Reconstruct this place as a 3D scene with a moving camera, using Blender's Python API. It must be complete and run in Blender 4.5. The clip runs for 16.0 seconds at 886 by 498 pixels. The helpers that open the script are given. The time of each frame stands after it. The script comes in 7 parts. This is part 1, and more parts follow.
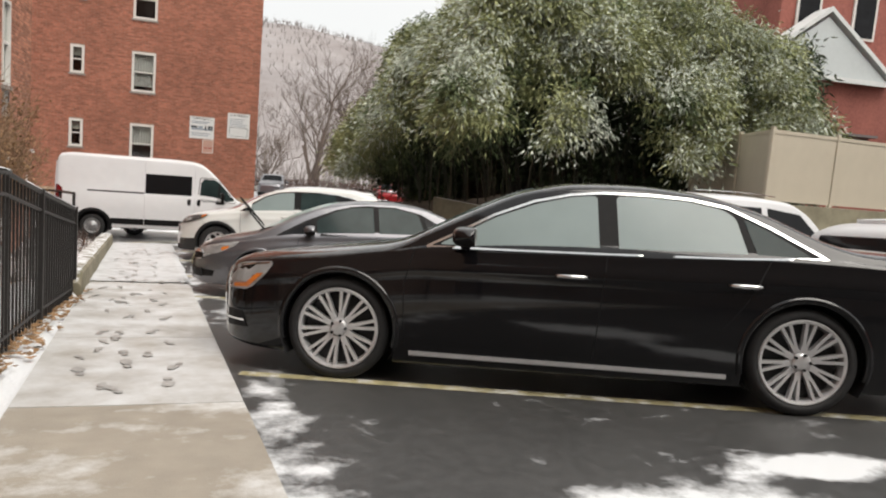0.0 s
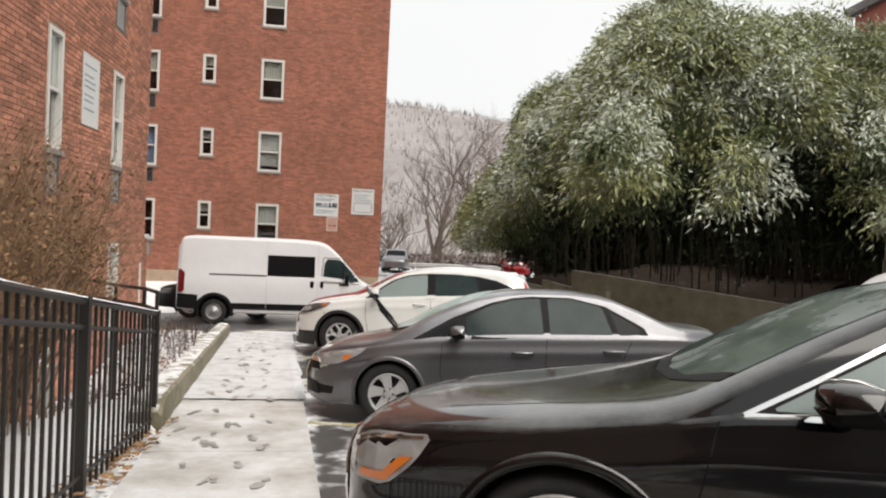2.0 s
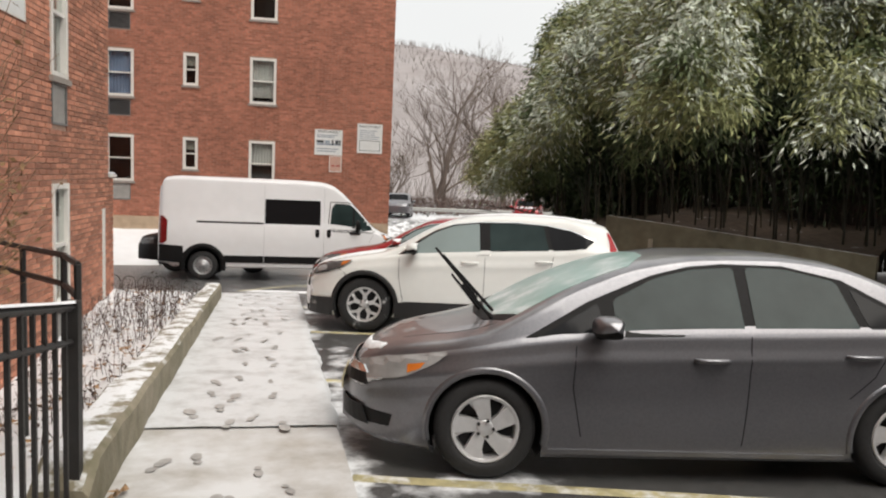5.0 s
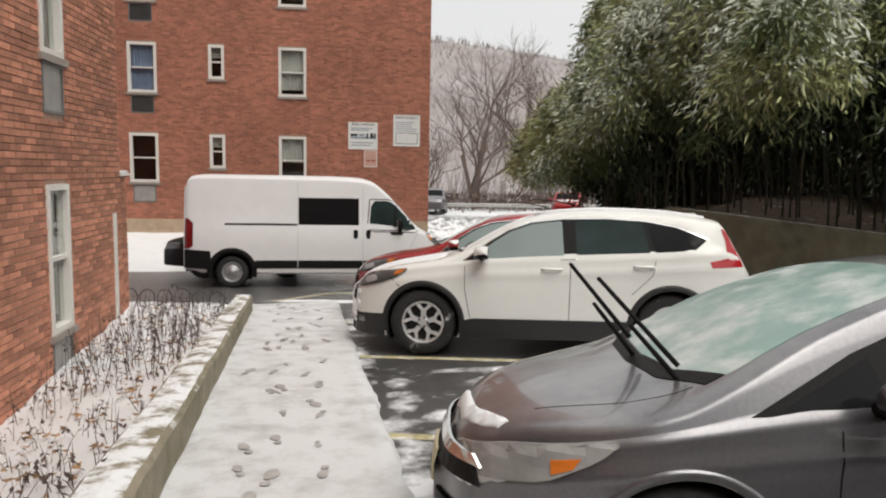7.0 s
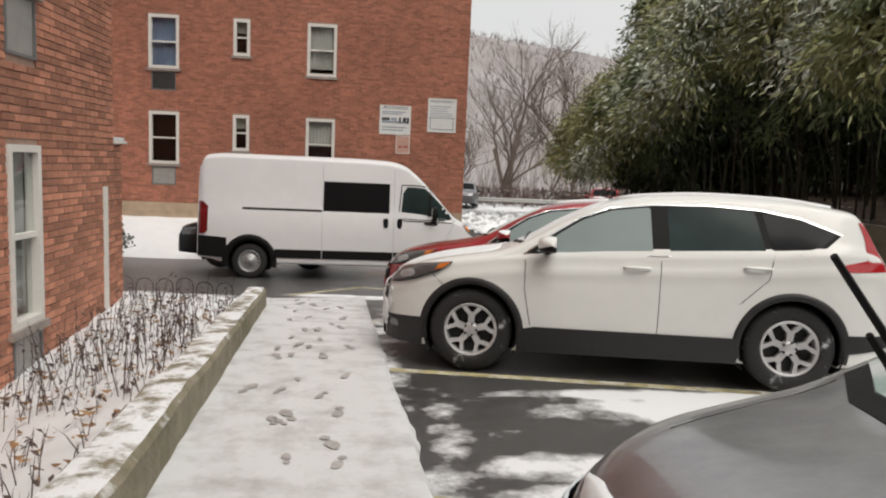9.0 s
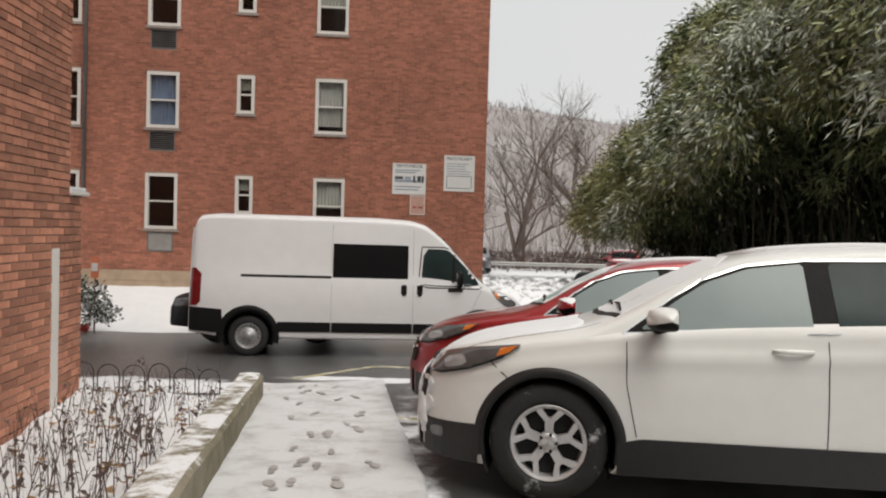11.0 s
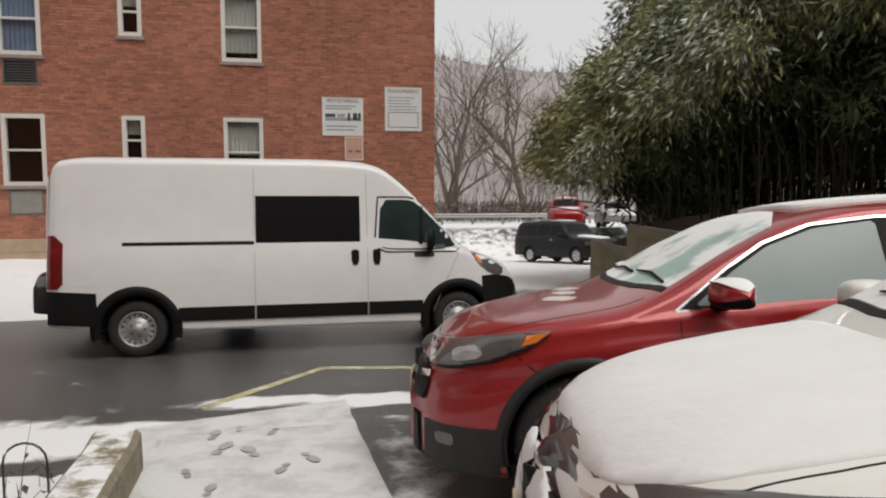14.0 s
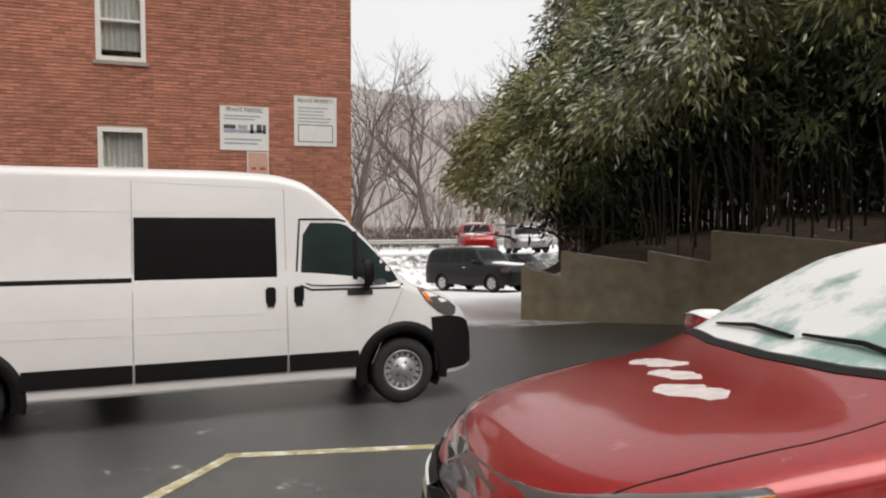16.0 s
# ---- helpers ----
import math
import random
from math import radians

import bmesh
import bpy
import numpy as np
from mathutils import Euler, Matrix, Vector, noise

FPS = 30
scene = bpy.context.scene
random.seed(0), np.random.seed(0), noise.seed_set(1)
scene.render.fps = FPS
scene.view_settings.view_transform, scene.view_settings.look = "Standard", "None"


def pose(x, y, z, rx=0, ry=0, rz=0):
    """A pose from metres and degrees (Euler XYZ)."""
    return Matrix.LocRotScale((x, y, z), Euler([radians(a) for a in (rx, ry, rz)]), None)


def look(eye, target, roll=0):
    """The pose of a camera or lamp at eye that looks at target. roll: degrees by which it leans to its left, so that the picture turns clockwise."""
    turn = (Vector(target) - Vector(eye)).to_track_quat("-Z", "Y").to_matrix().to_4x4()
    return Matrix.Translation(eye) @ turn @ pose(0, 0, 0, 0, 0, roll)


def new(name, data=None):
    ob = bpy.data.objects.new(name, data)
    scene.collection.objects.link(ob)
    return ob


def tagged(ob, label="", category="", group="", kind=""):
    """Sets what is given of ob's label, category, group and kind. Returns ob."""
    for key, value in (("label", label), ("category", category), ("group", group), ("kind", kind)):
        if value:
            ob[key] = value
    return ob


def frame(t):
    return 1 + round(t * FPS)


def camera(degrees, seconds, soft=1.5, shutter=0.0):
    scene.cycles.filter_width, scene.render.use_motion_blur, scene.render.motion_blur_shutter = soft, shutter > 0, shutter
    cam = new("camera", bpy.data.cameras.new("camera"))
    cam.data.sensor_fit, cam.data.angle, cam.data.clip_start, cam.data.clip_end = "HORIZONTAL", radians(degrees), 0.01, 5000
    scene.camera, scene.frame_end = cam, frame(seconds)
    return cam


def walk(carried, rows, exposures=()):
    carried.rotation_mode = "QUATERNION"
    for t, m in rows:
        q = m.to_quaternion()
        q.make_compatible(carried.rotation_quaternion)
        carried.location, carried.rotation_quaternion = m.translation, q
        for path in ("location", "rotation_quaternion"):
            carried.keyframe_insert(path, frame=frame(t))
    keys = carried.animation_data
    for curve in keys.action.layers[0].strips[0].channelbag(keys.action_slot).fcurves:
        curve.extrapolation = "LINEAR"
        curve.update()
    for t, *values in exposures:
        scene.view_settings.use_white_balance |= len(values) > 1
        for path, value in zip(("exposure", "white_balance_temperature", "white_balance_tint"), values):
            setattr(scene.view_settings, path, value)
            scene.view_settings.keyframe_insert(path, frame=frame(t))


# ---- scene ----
cam = camera(64.3, 16.0, soft=2.1)
PATH = [
    (0, (0.488, -0.825, 1.249), (1.139, 1.052, 1.024), 4.7),
    (0.5, (0.646, -0.193, 1.257), (1.209, 1.722, 1.121), 4.2),
    (1, (0.666, 0.448, 1.278), (1.114, 2.396, 1.204), 3.6),
    (1.5, (0.649, 1.119, 1.267), (1.059, 3.074, 1.172), 2.4),
    (2, (0.581, 1.715, 1.277), (0.897, 3.689, 1.228), 2.7),
    (2.5, (0.516, 2.168, 1.319), (0.832, 4.139, 1.206), 2.2),
    (3, (0.485, 2.716, 1.267), (0.81, 4.682, 1.098), 2.5),
    (5.3, (0.199, 4.987, 1.118), (0.538, 6.946, 0.897), 2.6),
    (5.5, (0.174, 5.18, 1.135), (0.474, 7.14, 0.879), 3.3),
    (6, (0.083, 5.6, 1.141), (0.363, 7.574, 0.973), 2.4),
    (6.5, (0.081, 5.996, 1.05), (0.334, 7.973, 0.886), 1.2),
    (7, (0.04, 6.39, 1.034), (0.295, 8.361, 0.813), 1.1),
    (7.5, (0.046, 6.741, 0.931), (0.237, 8.72, 0.714), 2.2),
    (8, (0.017, 7.197, 0.913), (0.188, 9.177, 0.686), 0.5),
    (8.5, (0.023, 7.492, 0.858), (0.213, 9.473, 0.656), 0.7),
    (9, (-0.012, 7.905, 0.799), (0.17, 9.883, 0.564), 2.5),
    (9.5, (-0.051, 8.278, 0.79), (0.135, 10.266, 0.683), 1.9),
    (9.6, (-0.043, 8.377, 0.763), (0.127, 10.369, 0.71), 2.0),
    (9.7, (-0.045, 8.485, 0.745), (0.071, 10.481, 0.723), 2.7),
    (11.8, (-0.315, 10.472, 0.649), (-0.133, 12.46, 0.524), 1.4),
    (12, (-0.344, 10.715, 0.65), (-0.147, 12.7, 0.502), 2.0),
    (12.5, (-0.423, 11.314, 0.582), (-0.149, 13.289, 0.419), 1.4),
    (13, (-0.413, 11.87, 0.556), (-0.078, 13.834, 0.378), 1.3),
    (13.5, (-0.479, 12.349, 0.547), (-0.127, 14.311, 0.381), -0.0),
    (14, (-0.49, 12.89, 0.524), (-0.112, 14.846, 0.344), 0.1),
    (14.5, (-0.541, 13.358, 0.499), (-0.111, 15.305, 0.346), -0.3),
    (15, (-0.564, 13.842, 0.508), (-0.044, 15.772, 0.418), -0.7),
    (15.5, (-0.576, 14.369, 0.488), (-0.015, 16.288, 0.421), -0.2),
    (16, (-0.566, 14.852, 0.45), (0.093, 16.738, 0.345), 0.2),
]
walk(cam, [(t, look(eye, target, roll)) for t, eye, target, roll in PATH], [(0, 0.53), (3, 0.54), (7, 0.28), (9.5, 0.16), (12, 0.10), (13, 0.06), (14, 0.04), (15, 0.22), (16, 0.42)])

# ---- world and light ----
world = bpy.data.worlds.new("overcast_sky")
scene.world = world
world.use_nodes = True
wn, wl = world.node_tree.nodes, world.node_tree.links
wn.clear()
sky = wn.new("ShaderNodeTexSky")
sky.sky_type = "NISHITA"
sky.sun_disc = False
sky.sun_elevation = radians(38)
sky.sun_rotation = radians(150)
sky.dust_density = 6
sky_bg = wn.new("ShaderNodeBackground")
sky_bg.inputs[1].default_value = 0.07
wl.new(sky.outputs[0], sky_bg.inputs[0])
cloud_noise = wn.new("ShaderNodeTexNoise")
cloud_noise.inputs["Scale"].default_value = 2.2
cloud_noise.inputs["Detail"].default_value = 5
cloud_ramp = wn.new("ShaderNodeValToRGB")
cloud_ramp.color_ramp.elements[0].color = (0.72, 0.725, 0.72, 1)
cloud_ramp.color_ramp.elements[1].color = (0.80, 0.80, 0.785, 1)
cloud_bg = wn.new("ShaderNodeBackground")
cloud_bg.inputs[1].default_value = 0.93
sky_mix = wn.new("ShaderNodeMixShader")
sky_mix.inputs[0].default_value = 0.92
sky_out = wn.new("ShaderNodeOutputWorld")
wl.new(cloud_noise.outputs["Fac"], cloud_ramp.inputs[0])
wl.new(cloud_ramp.outputs[0], cloud_bg.inputs[0])
wl.new(sky_bg.outputs[0], sky_mix.inputs[1])
wl.new(cloud_bg.outputs[0], sky_mix.inputs[2])
wl.new(sky_mix.outputs[0], sky_out.inputs[0])
sun_data = bpy.data.lights.new("sun", "SUN")
sun_data.energy, sun_data.angle, sun_data.color = 1.9, radians(45), (1.0, 0.94, 0.86)
sun = new("sun", sun_data)
sun.matrix_world = look((0, 0, 40), (-8, 14, 12))

# ---- materials ----


def mat(name, base, rough=0.6, metal=0.0, var=0.12, scale=6.0, bump=0.0, bscale=80.0, spec=0.5, coat=0.0, second=None, patch=2.0, alpha_rand=0.0):
    """A procedural surface: base colour varied at two scales, with fine relief."""
    m = bpy.data.materials.new(name)
    m.use_nodes = True
    nt = m.node_tree
    p = nt.nodes["Principled BSDF"]
    p.inputs["Roughness"].default_value = rough
    p.inputs["Metallic"].default_value = metal
    p.inputs["Specular IOR Level"].default_value = spec
    p.inputs["Coat Weight"].default_value = coat
    p.inputs["Coat Roughness"].default_value = 0.04
    tc = nt.nodes.new("ShaderNodeTexCoord")
    n1 = nt.nodes.new("ShaderNodeTexNoise")
    n1.inputs["Scale"].default_value, n1.inputs["Detail"].default_value = scale, 6
    n2 = nt.nodes.new("ShaderNodeTexNoise")
    n2.inputs["Scale"].default_value, n2.inputs["Detail"].default_value = patch * 0.35, 4
    nt.links.new(tc.outputs["Object"], n1.inputs["Vector"])
    nt.links.new(tc.outputs["Object"], n2.inputs["Vector"])
    add = nt.nodes.new("ShaderNodeMath")
    add.operation = "ADD"
    nt.links.new(n1.outputs["Fac"], add.inputs[0])
    nt.links.new(n2.outputs["Fac"], add.inputs[1])
    ramp = nt.nodes.new("ShaderNodeValToRGB")
    other = second or tuple(c * (1 - 2 * var) for c in base)
    lift = tuple(min(1, c * (1 + var)) for c in base)
    ramp.color_ramp.elements[0].position, ramp.color_ramp.elements[1].position = 0.30, 0.70
    ramp.color_ramp.elements[0].color, ramp.color_ramp.elements[1].color = (*other, 1), (*lift, 1)
    half = nt.nodes.new("ShaderNodeMath")
    half.operation = "MULTIPLY"
    half.inputs[1].default_value = 0.5
    nt.links.new(add.outputs[0], half.inputs[0])
    nt.links.new(half.outputs[0], ramp.inputs[0])
    out = ramp.outputs[0]
    if alpha_rand:
        info = nt.nodes.new("ShaderNodeObjectInfo") if alpha_rand > 0 else nt.nodes.new("ShaderNodeNewGeometry")
        hsv = nt.nodes.new("ShaderNodeHueSaturation")
        mr = nt.nodes.new("ShaderNodeMapRange")
        mr.inputs["To Min"].default_value, mr.inputs["To Max"].default_value = 1 - abs(alpha_rand), 1 + abs(alpha_rand)
        nt.links.new(info.outputs["Random" if alpha_rand > 0 else "Random Per Island"], mr.inputs[0])
        nt.links.new(mr.outputs[0], hsv.inputs["Value"])
        nt.links.new(out, hsv.inputs["Color"])
        out = hsv.outputs[0]
    nt.links.new(out, p.inputs["Base Color"])
    if bump:
        n3 = nt.nodes.new("ShaderNodeTexNoise")
        n3.inputs["Scale"].default_value, n3.inputs["Detail"].default_value = bscale, 4
        nt.links.new(tc.outputs["Object"], n3.inputs["Vector"])
        b = nt.nodes.new("ShaderNodeBump")
        b.inputs["Strength"].default_value, b.inputs["Distance"].default_value = bump, 0.01
        nt.links.new(n3.outputs["Fac"], b.inputs["Height"])
        nt.links.new(b.outputs[0], p.inputs["Normal"])
    return m


def snow_or_sheen_over(m, amount=0.5, scale=4.0, soft=0.12, up=False, colour=(0.80, 0.82, 0.84), spots=(), stretch=(1, 1, 1), rough=0.75):
    """Lays thin drifted snow, or a painted sheen, over a material: where a noise is high, inside the given round areas
    (x, y, radius, gain), or on what faces up.
    """
    nt = m.node_tree
    p = nt.nodes["Principled BSDF"]
    old = p.inputs["Base Color"].links[0].from_socket
    tc = nt.nodes.new("ShaderNodeTexCoord")
    mp = nt.nodes.new("ShaderNodeMapping")
    mp.inputs["Scale"].default_value = stretch
    nt.links.new(tc.outputs["Object"], mp.inputs[0])
    n = nt.nodes.new("ShaderNodeTexNoise")
    n.inputs["Scale"].default_value, n.inputs["Detail"].default_value, n.inputs["Roughness"].default_value = scale, 9, 0.65
    nt.links.new(mp.outputs[0], n.inputs["Vector"])
    level = n.outputs["Fac"]
    if spots:
        total = None
        for sx, sy, rx, ry, gain in spots:
            sep = nt.nodes.new("ShaderNodeVectorMath")
            sep.operation = "SUBTRACT"
            sep.inputs[1].default_value = (sx, sy, 0)
            nt.links.new(tc.outputs["Object"], sep.inputs[0])
            sc = nt.nodes.new("ShaderNodeVectorMath")
            sc.operation = "MULTIPLY"
            sc.inputs[1].default_value = (1 / rx, 1 / ry, 0)
            nt.links.new(sep.outputs[0], sc.inputs[0])
            ln = nt.nodes.new("ShaderNodeVectorMath")
            ln.operation = "LENGTH"
            nt.links.new(sc.outputs[0], ln.inputs[0])
            mr = nt.nodes.new("ShaderNodeMapRange")
            mr.inputs["From Min"].default_value, mr.inputs["From Max"].default_value = 1.15, 0.35
            mr.inputs["To Max"].default_value = gain
            nt.links.new(ln.outputs["Value"], mr.inputs[0])
            if total is None:
                total = mr.outputs[0]
            else:
                mx = nt.nodes.new("ShaderNodeMath")
                mx.operation = "MAXIMUM"
                nt.links.new(total, mx.inputs[0])
                nt.links.new(mr.outputs[0], mx.inputs[1])
                total = mx.outputs[0]
        sm = nt.nodes.new("ShaderNodeMath")
        sm.operation = "ADD"
        nt.links.new(level, sm.inputs[0])
        nt.links.new(total, sm.inputs[1])
        level = sm.outputs[0]
    if up:
        geo = nt.nodes.new("ShaderNodeNewGeometry")
        sx = nt.nodes.new("ShaderNodeSeparateXYZ")
        nt.links.new(geo.outputs["Normal"], sx.inputs[0])
        ml = nt.nodes.new("ShaderNodeMath")
        ml.operation = "MULTIPLY"
        nt.links.new(level, ml.inputs[0])
        nt.links.new(sx.outputs["Z"], ml.inputs[1])
        level = ml.outputs[0]
    mr = nt.nodes.new("ShaderNodeMapRange")
    mr.inputs["From Min"].default_value, mr.inputs["From Max"].default_value = 1 - amount - soft, 1 - amount + soft
    nt.links.new(level, mr.inputs[0])
    mix = nt.nodes.new("ShaderNodeMix")
    mix.data_type = "RGBA"
    nt.links.new(mr.outputs[0], mix.inputs["Factor"])
    nt.links.new(old, mix.inputs["A"])
    mix.inputs["B"].default_value = (*colour, 1)
    nt.links.new(mix.outputs["Result"], p.inputs["Base Color"])
    rr = nt.nodes.new("ShaderNodeMapRange")
    rr.inputs["To Min"].default_value, rr.inputs["To Max"].default_value = p.inputs["Roughness"].default_value, rough
    nt.links.new(mr.outputs[0], rr.inputs[0])
    nt.links.new(rr.outputs[0], p.inputs["Roughness"])
    return m


def glass(name, tint=(0.9, 0.95, 0.93), rough=0.0):
    m = bpy.data.materials.new(name)
    m.use_nodes = True
    p = m.node_tree.nodes["Principled BSDF"]
    p.inputs["Base Color"].default_value = (*tint, 1)
    p.inputs["Roughness"].default_value = rough
    p.inputs["Transmission Weight"].default_value = 1.0
    p.inputs["IOR"].default_value = 1.45
    return m


ASPHALT = snow_or_sheen_over(mat("wet_asphalt", (0.084, 0.083, 0.082), 0.30, var=0.3, scale=14, bump=0.5, bscale=140, spec=0.45, second=(0.040, 0.040, 0.040), patch=1.2),
                    0.27, 2.6, 0.10, spots=((0.95, 2.6, 0.30, 2.4, 0.24), (2.6, 1.5, 1.0, 0.45, 0.40), (3.75, 1.95, 0.75, 0.24, 0.46), (2.3, 13.05, 1.5, 0.20, 0.5), (1.2, 11.55, 0.8, 0.25, 0.42), (-2.2, 18.0, 1.5, 0.5, 0.6), (3.4, 12.72, 2.3, 0.6, 0.62), (1.25, 11.0, 1.1, 0.36, 0.42), (0.44, 9.3, 0.22, 4.5, 0.26),
                                            (1.0, 8.5, 0.8, 0.2, 0.24), (0.1, 15.0, 0.25, 4.5, 0.24), (-3.6, 18.2, 2.0, 0.75, 0.42), (2.6, 10.9, 1.2, 0.5, 0.30), (0.0, 18.75, 0.75, 0.30, 0.55), (-0.9, 18.9, 0.8, 0.28, 0.55),
                                            (0.9, 7.2, 0.35, 1.6, 0.22), (7.5, 42.0, 12, 11.8, 0.6), (8.5, 38.0, 11, 9.0, 1.2), (5.0, 33.0, 4, 3.4, 0.9), (8.5, 28.9, 3.5, 0.5, 0.4), (14, 62.0, 60, 11, 0.6), (-18, 36, 12, 12, 0.6), (-9.5, 27.5, 5.5, 1.2, 0.5)))
SNOW = mat("snow", (0.80, 0.82, 0.84), 0.7, var=0.04, scale=3, bump=0.6, bscale=14)
SOIL_SNOW = snow_or_sheen_over(mat("bed_soil", (0.20, 0.15, 0.12), 0.9, var=0.3, scale=12, bump=0.8, bscale=40), 0.79, 6.0, 0.10)
CONCRETE = snow_or_sheen_over(mat("pavement_concrete", (0.40, 0.375, 0.34), 0.75, var=0.10, scale=5, bump=0.3, bscale=120, alpha_rand=0.05), 0.52, 2.2, 0.17, colour=(0.66, 0.665, 0.67))
TROD_SNOW = snow_or_sheen_over(mat("trodden_snow", (0.40, 0.39, 0.38), 0.7, var=0.12, scale=9, bump=0.5, bscale=30), 0.62, 3.4, 0.16, colour=(0.64, 0.65, 0.66))
CONCRETE_BARE = snow_or_sheen_over(mat("bare_concrete", (0.37, 0.33, 0.275), 0.75, var=0.10, scale=6, bump=0.3, bscale=120), 0.42, 1.6, 0.08, colour=(0.70, 0.70, 0.69))
KERB = snow_or_sheen_over(mat("kerb_concrete", (0.26, 0.225, 0.17), 0.85, var=0.25, scale=7, bump=0.9, bscale=35, second=(0.13, 0.12, 0.07)), 0.53, 5.0, 0.06, up=True)
WET_PRINT = mat("wet_footprint", (0.44, 0.43, 0.415), 0.5, var=0.2, scale=30)
MORTAR = mat("mortar", (0.40, 0.27, 0.21), 0.9, var=0.15, scale=10, bump=0.3, bscale=90)
BRICK = mat("red_brick", (0.45, 0.185, 0.122), 0.85, var=0.2, scale=9, bump=0.4, bscale=70, alpha_rand=-0.24, patch=1.0)
BRICK_NEAR = mat("salmon_brick", (0.50, 0.225, 0.145), 0.85, var=0.2, scale=9, bump=0.4, bscale=70, alpha_rand=-0.34, patch=1.4)
BRICK_PIECE = mat("salmon_brick_single", (0.50, 0.225, 0.145), 0.85, var=0.2, scale=9, bump=0.4, bscale=70, alpha_rand=0.34, patch=1.4)
FOUNDATION = mat("painted_foundation", (0.45, 0.34, 0.24), 0.85, var=0.15, scale=4, bump=0.3, bscale=50)
WHITE_FRAME = mat("white_window_frame", (0.74, 0.72, 0.68), 0.5, var=0.05, scale=10)
STONE_SILL = mat("grey_stone_sill", (0.33, 0.29, 0.26), 0.8, var=0.15, scale=12)
PANE = glass("window_pane")
# near-black colour stands in for unlit depth in rooms, vents and the porch
UNLIT_DARK = mat("unlit_dark", (0.045, 0.042, 0.045), 0.9, var=0.2)
CURTAIN = mat("net_curtain", (0.36, 0.35, 0.34), 0.9, var=0.2, scale=20)
BLIND = mat("roller_blind", (0.34, 0.33, 0.30), 0.9, var=0.1)
BLUE_FILM = mat("blue_curtain", (0.12, 0.17, 0.27), 0.8, var=0.2)
AC_PANEL = mat("pale_grey_panel", (0.34, 0.33, 0.31), 0.6, var=0.12, scale=6)
# near-black boards double as the shade backing behind the bamboo stems
OLD_PLANK = mat("dark_backing_planks", (0.05, 0.038, 0.03), 0.85, var=0.3, scale=6, alpha_rand=-0.3)
AC_METAL = mat("dull_vent_metal", (0.20, 0.20, 0.20), 0.6, metal=0.2, var=0.15)
SIGN_WHITE = mat("white_sign", (0.74, 0.75, 0.74), 0.5, var=0.04)
SIGN_INK = mat("dark_sign_ink", (0.07, 0.08, 0.09), 0.6, var=0.1)
SIGN_BLUE = mat("grey_blue_sign_print", (0.33, 0.38, 0.44), 0.6, var=0.1)
SIGN_PINK = mat("faded_pink_sign", (0.58, 0.36, 0.29), 0.6, var=0.08)
SIGN_RED = mat("red_sign_ink", (0.45, 0.08, 0.06), 0.6, var=0.1)
IRON = snow_or_sheen_over(mat("black_iron", (0.022, 0.020, 0.019), 0.5, var=0.2, scale=30, bump=0.2), 0.34, 6.0, 0.05, up=True)
YELLOW_LINE = snow_or_sheen_over(mat("worn_yellow_paint", (0.54, 0.48, 0.26), 0.7, var=0.15, scale=9, second=(0.17, 0.155, 0.10)), 0.40, 7.0, 0.12)
WALL_CONCRETE = snow_or_sheen_over(mat("stained_wall_concrete", (0.33, 0.30, 0.21), 0.85, var=0.25, scale=3, bump=0.5, bscale=40, second=(0.18, 0.165, 0.115)), 0.50, 4.0, 0.1, up=True)
VINYL = mat("beige_vinyl_fence", (0.60, 0.54, 0.43), 0.5, var=0.03, scale=3)
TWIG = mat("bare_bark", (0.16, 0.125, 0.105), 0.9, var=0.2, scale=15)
# bark made paler than TWIG: distance haze is put into the colour
HAZE_TWIG = mat("hazed_bare_bark", (0.27, 0.24, 0.23), 0.9, var=0.15, scale=2)
DRY_BUSH = mat("dry_brown_twigs", (0.30, 0.19, 0.115), 0.85, var=0.3, scale=20, alpha_rand=-0.3)
STEM = mat("dead_stems", (0.10, 0.07, 0.06), 0.9, var=0.3, scale=20, alpha_rand=-0.3)
LEAF_LITTER = mat("fallen_leaves", (0.33, 0.20, 0.10), 0.8, var=0.3, scale=20, alpha_rand=-0.35)
# cane and culm colours are darkened to carry the shade under the canopy
CANE = mat("shade_dark_cane", (0.085, 0.07, 0.042), 0.6, var=0.25, scale=8)
CULM = mat("shade_dark_culm", (0.035, 0.033, 0.02), 0.6, var=0.4, scale=8)
# two copies of one leaf: darker for gaps, paler yellow-green for lit tufts
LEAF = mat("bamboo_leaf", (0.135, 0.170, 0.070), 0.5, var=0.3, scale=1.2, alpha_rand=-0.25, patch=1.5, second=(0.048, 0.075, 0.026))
LEAF_LIT = mat("bamboo_leaf_lit", (0.30, 0.32, 0.14), 0.5, var=0.25, scale=1.2, alpha_rand=-0.22, patch=1.5)
# inner leaves: the grove's shade is painted into this dark green
LEAF_SHADE = mat("bamboo_leaf_shade", (0.040, 0.062, 0.020), 0.6, var=0.3, scale=3, alpha_rand=-0.4, patch=1.5)
LEAF_SNOW = mat("snow_laden_leaf", (0.60, 0.63, 0.57), 0.7, var=0.3, scale=2, alpha_rand=-0.25, second=(0.30, 0.34, 0.24))
EVERGREEN = snow_or_sheen_over(mat("evergreen_leaf", (0.045, 0.065, 0.03), 0.6, var=0.3, scale=10, alpha_rand=-0.4), 0.45, 5.0, 0.1)
HILL = snow_or_sheen_over(mat("wooded_hillside", (0.26, 0.228, 0.218), 0.95, var=0.2, scale=0.06, patch=0.05, second=(0.16, 0.14, 0.138)), 0.46, 0.035, 0.2, colour=(0.36, 0.335, 0.335))
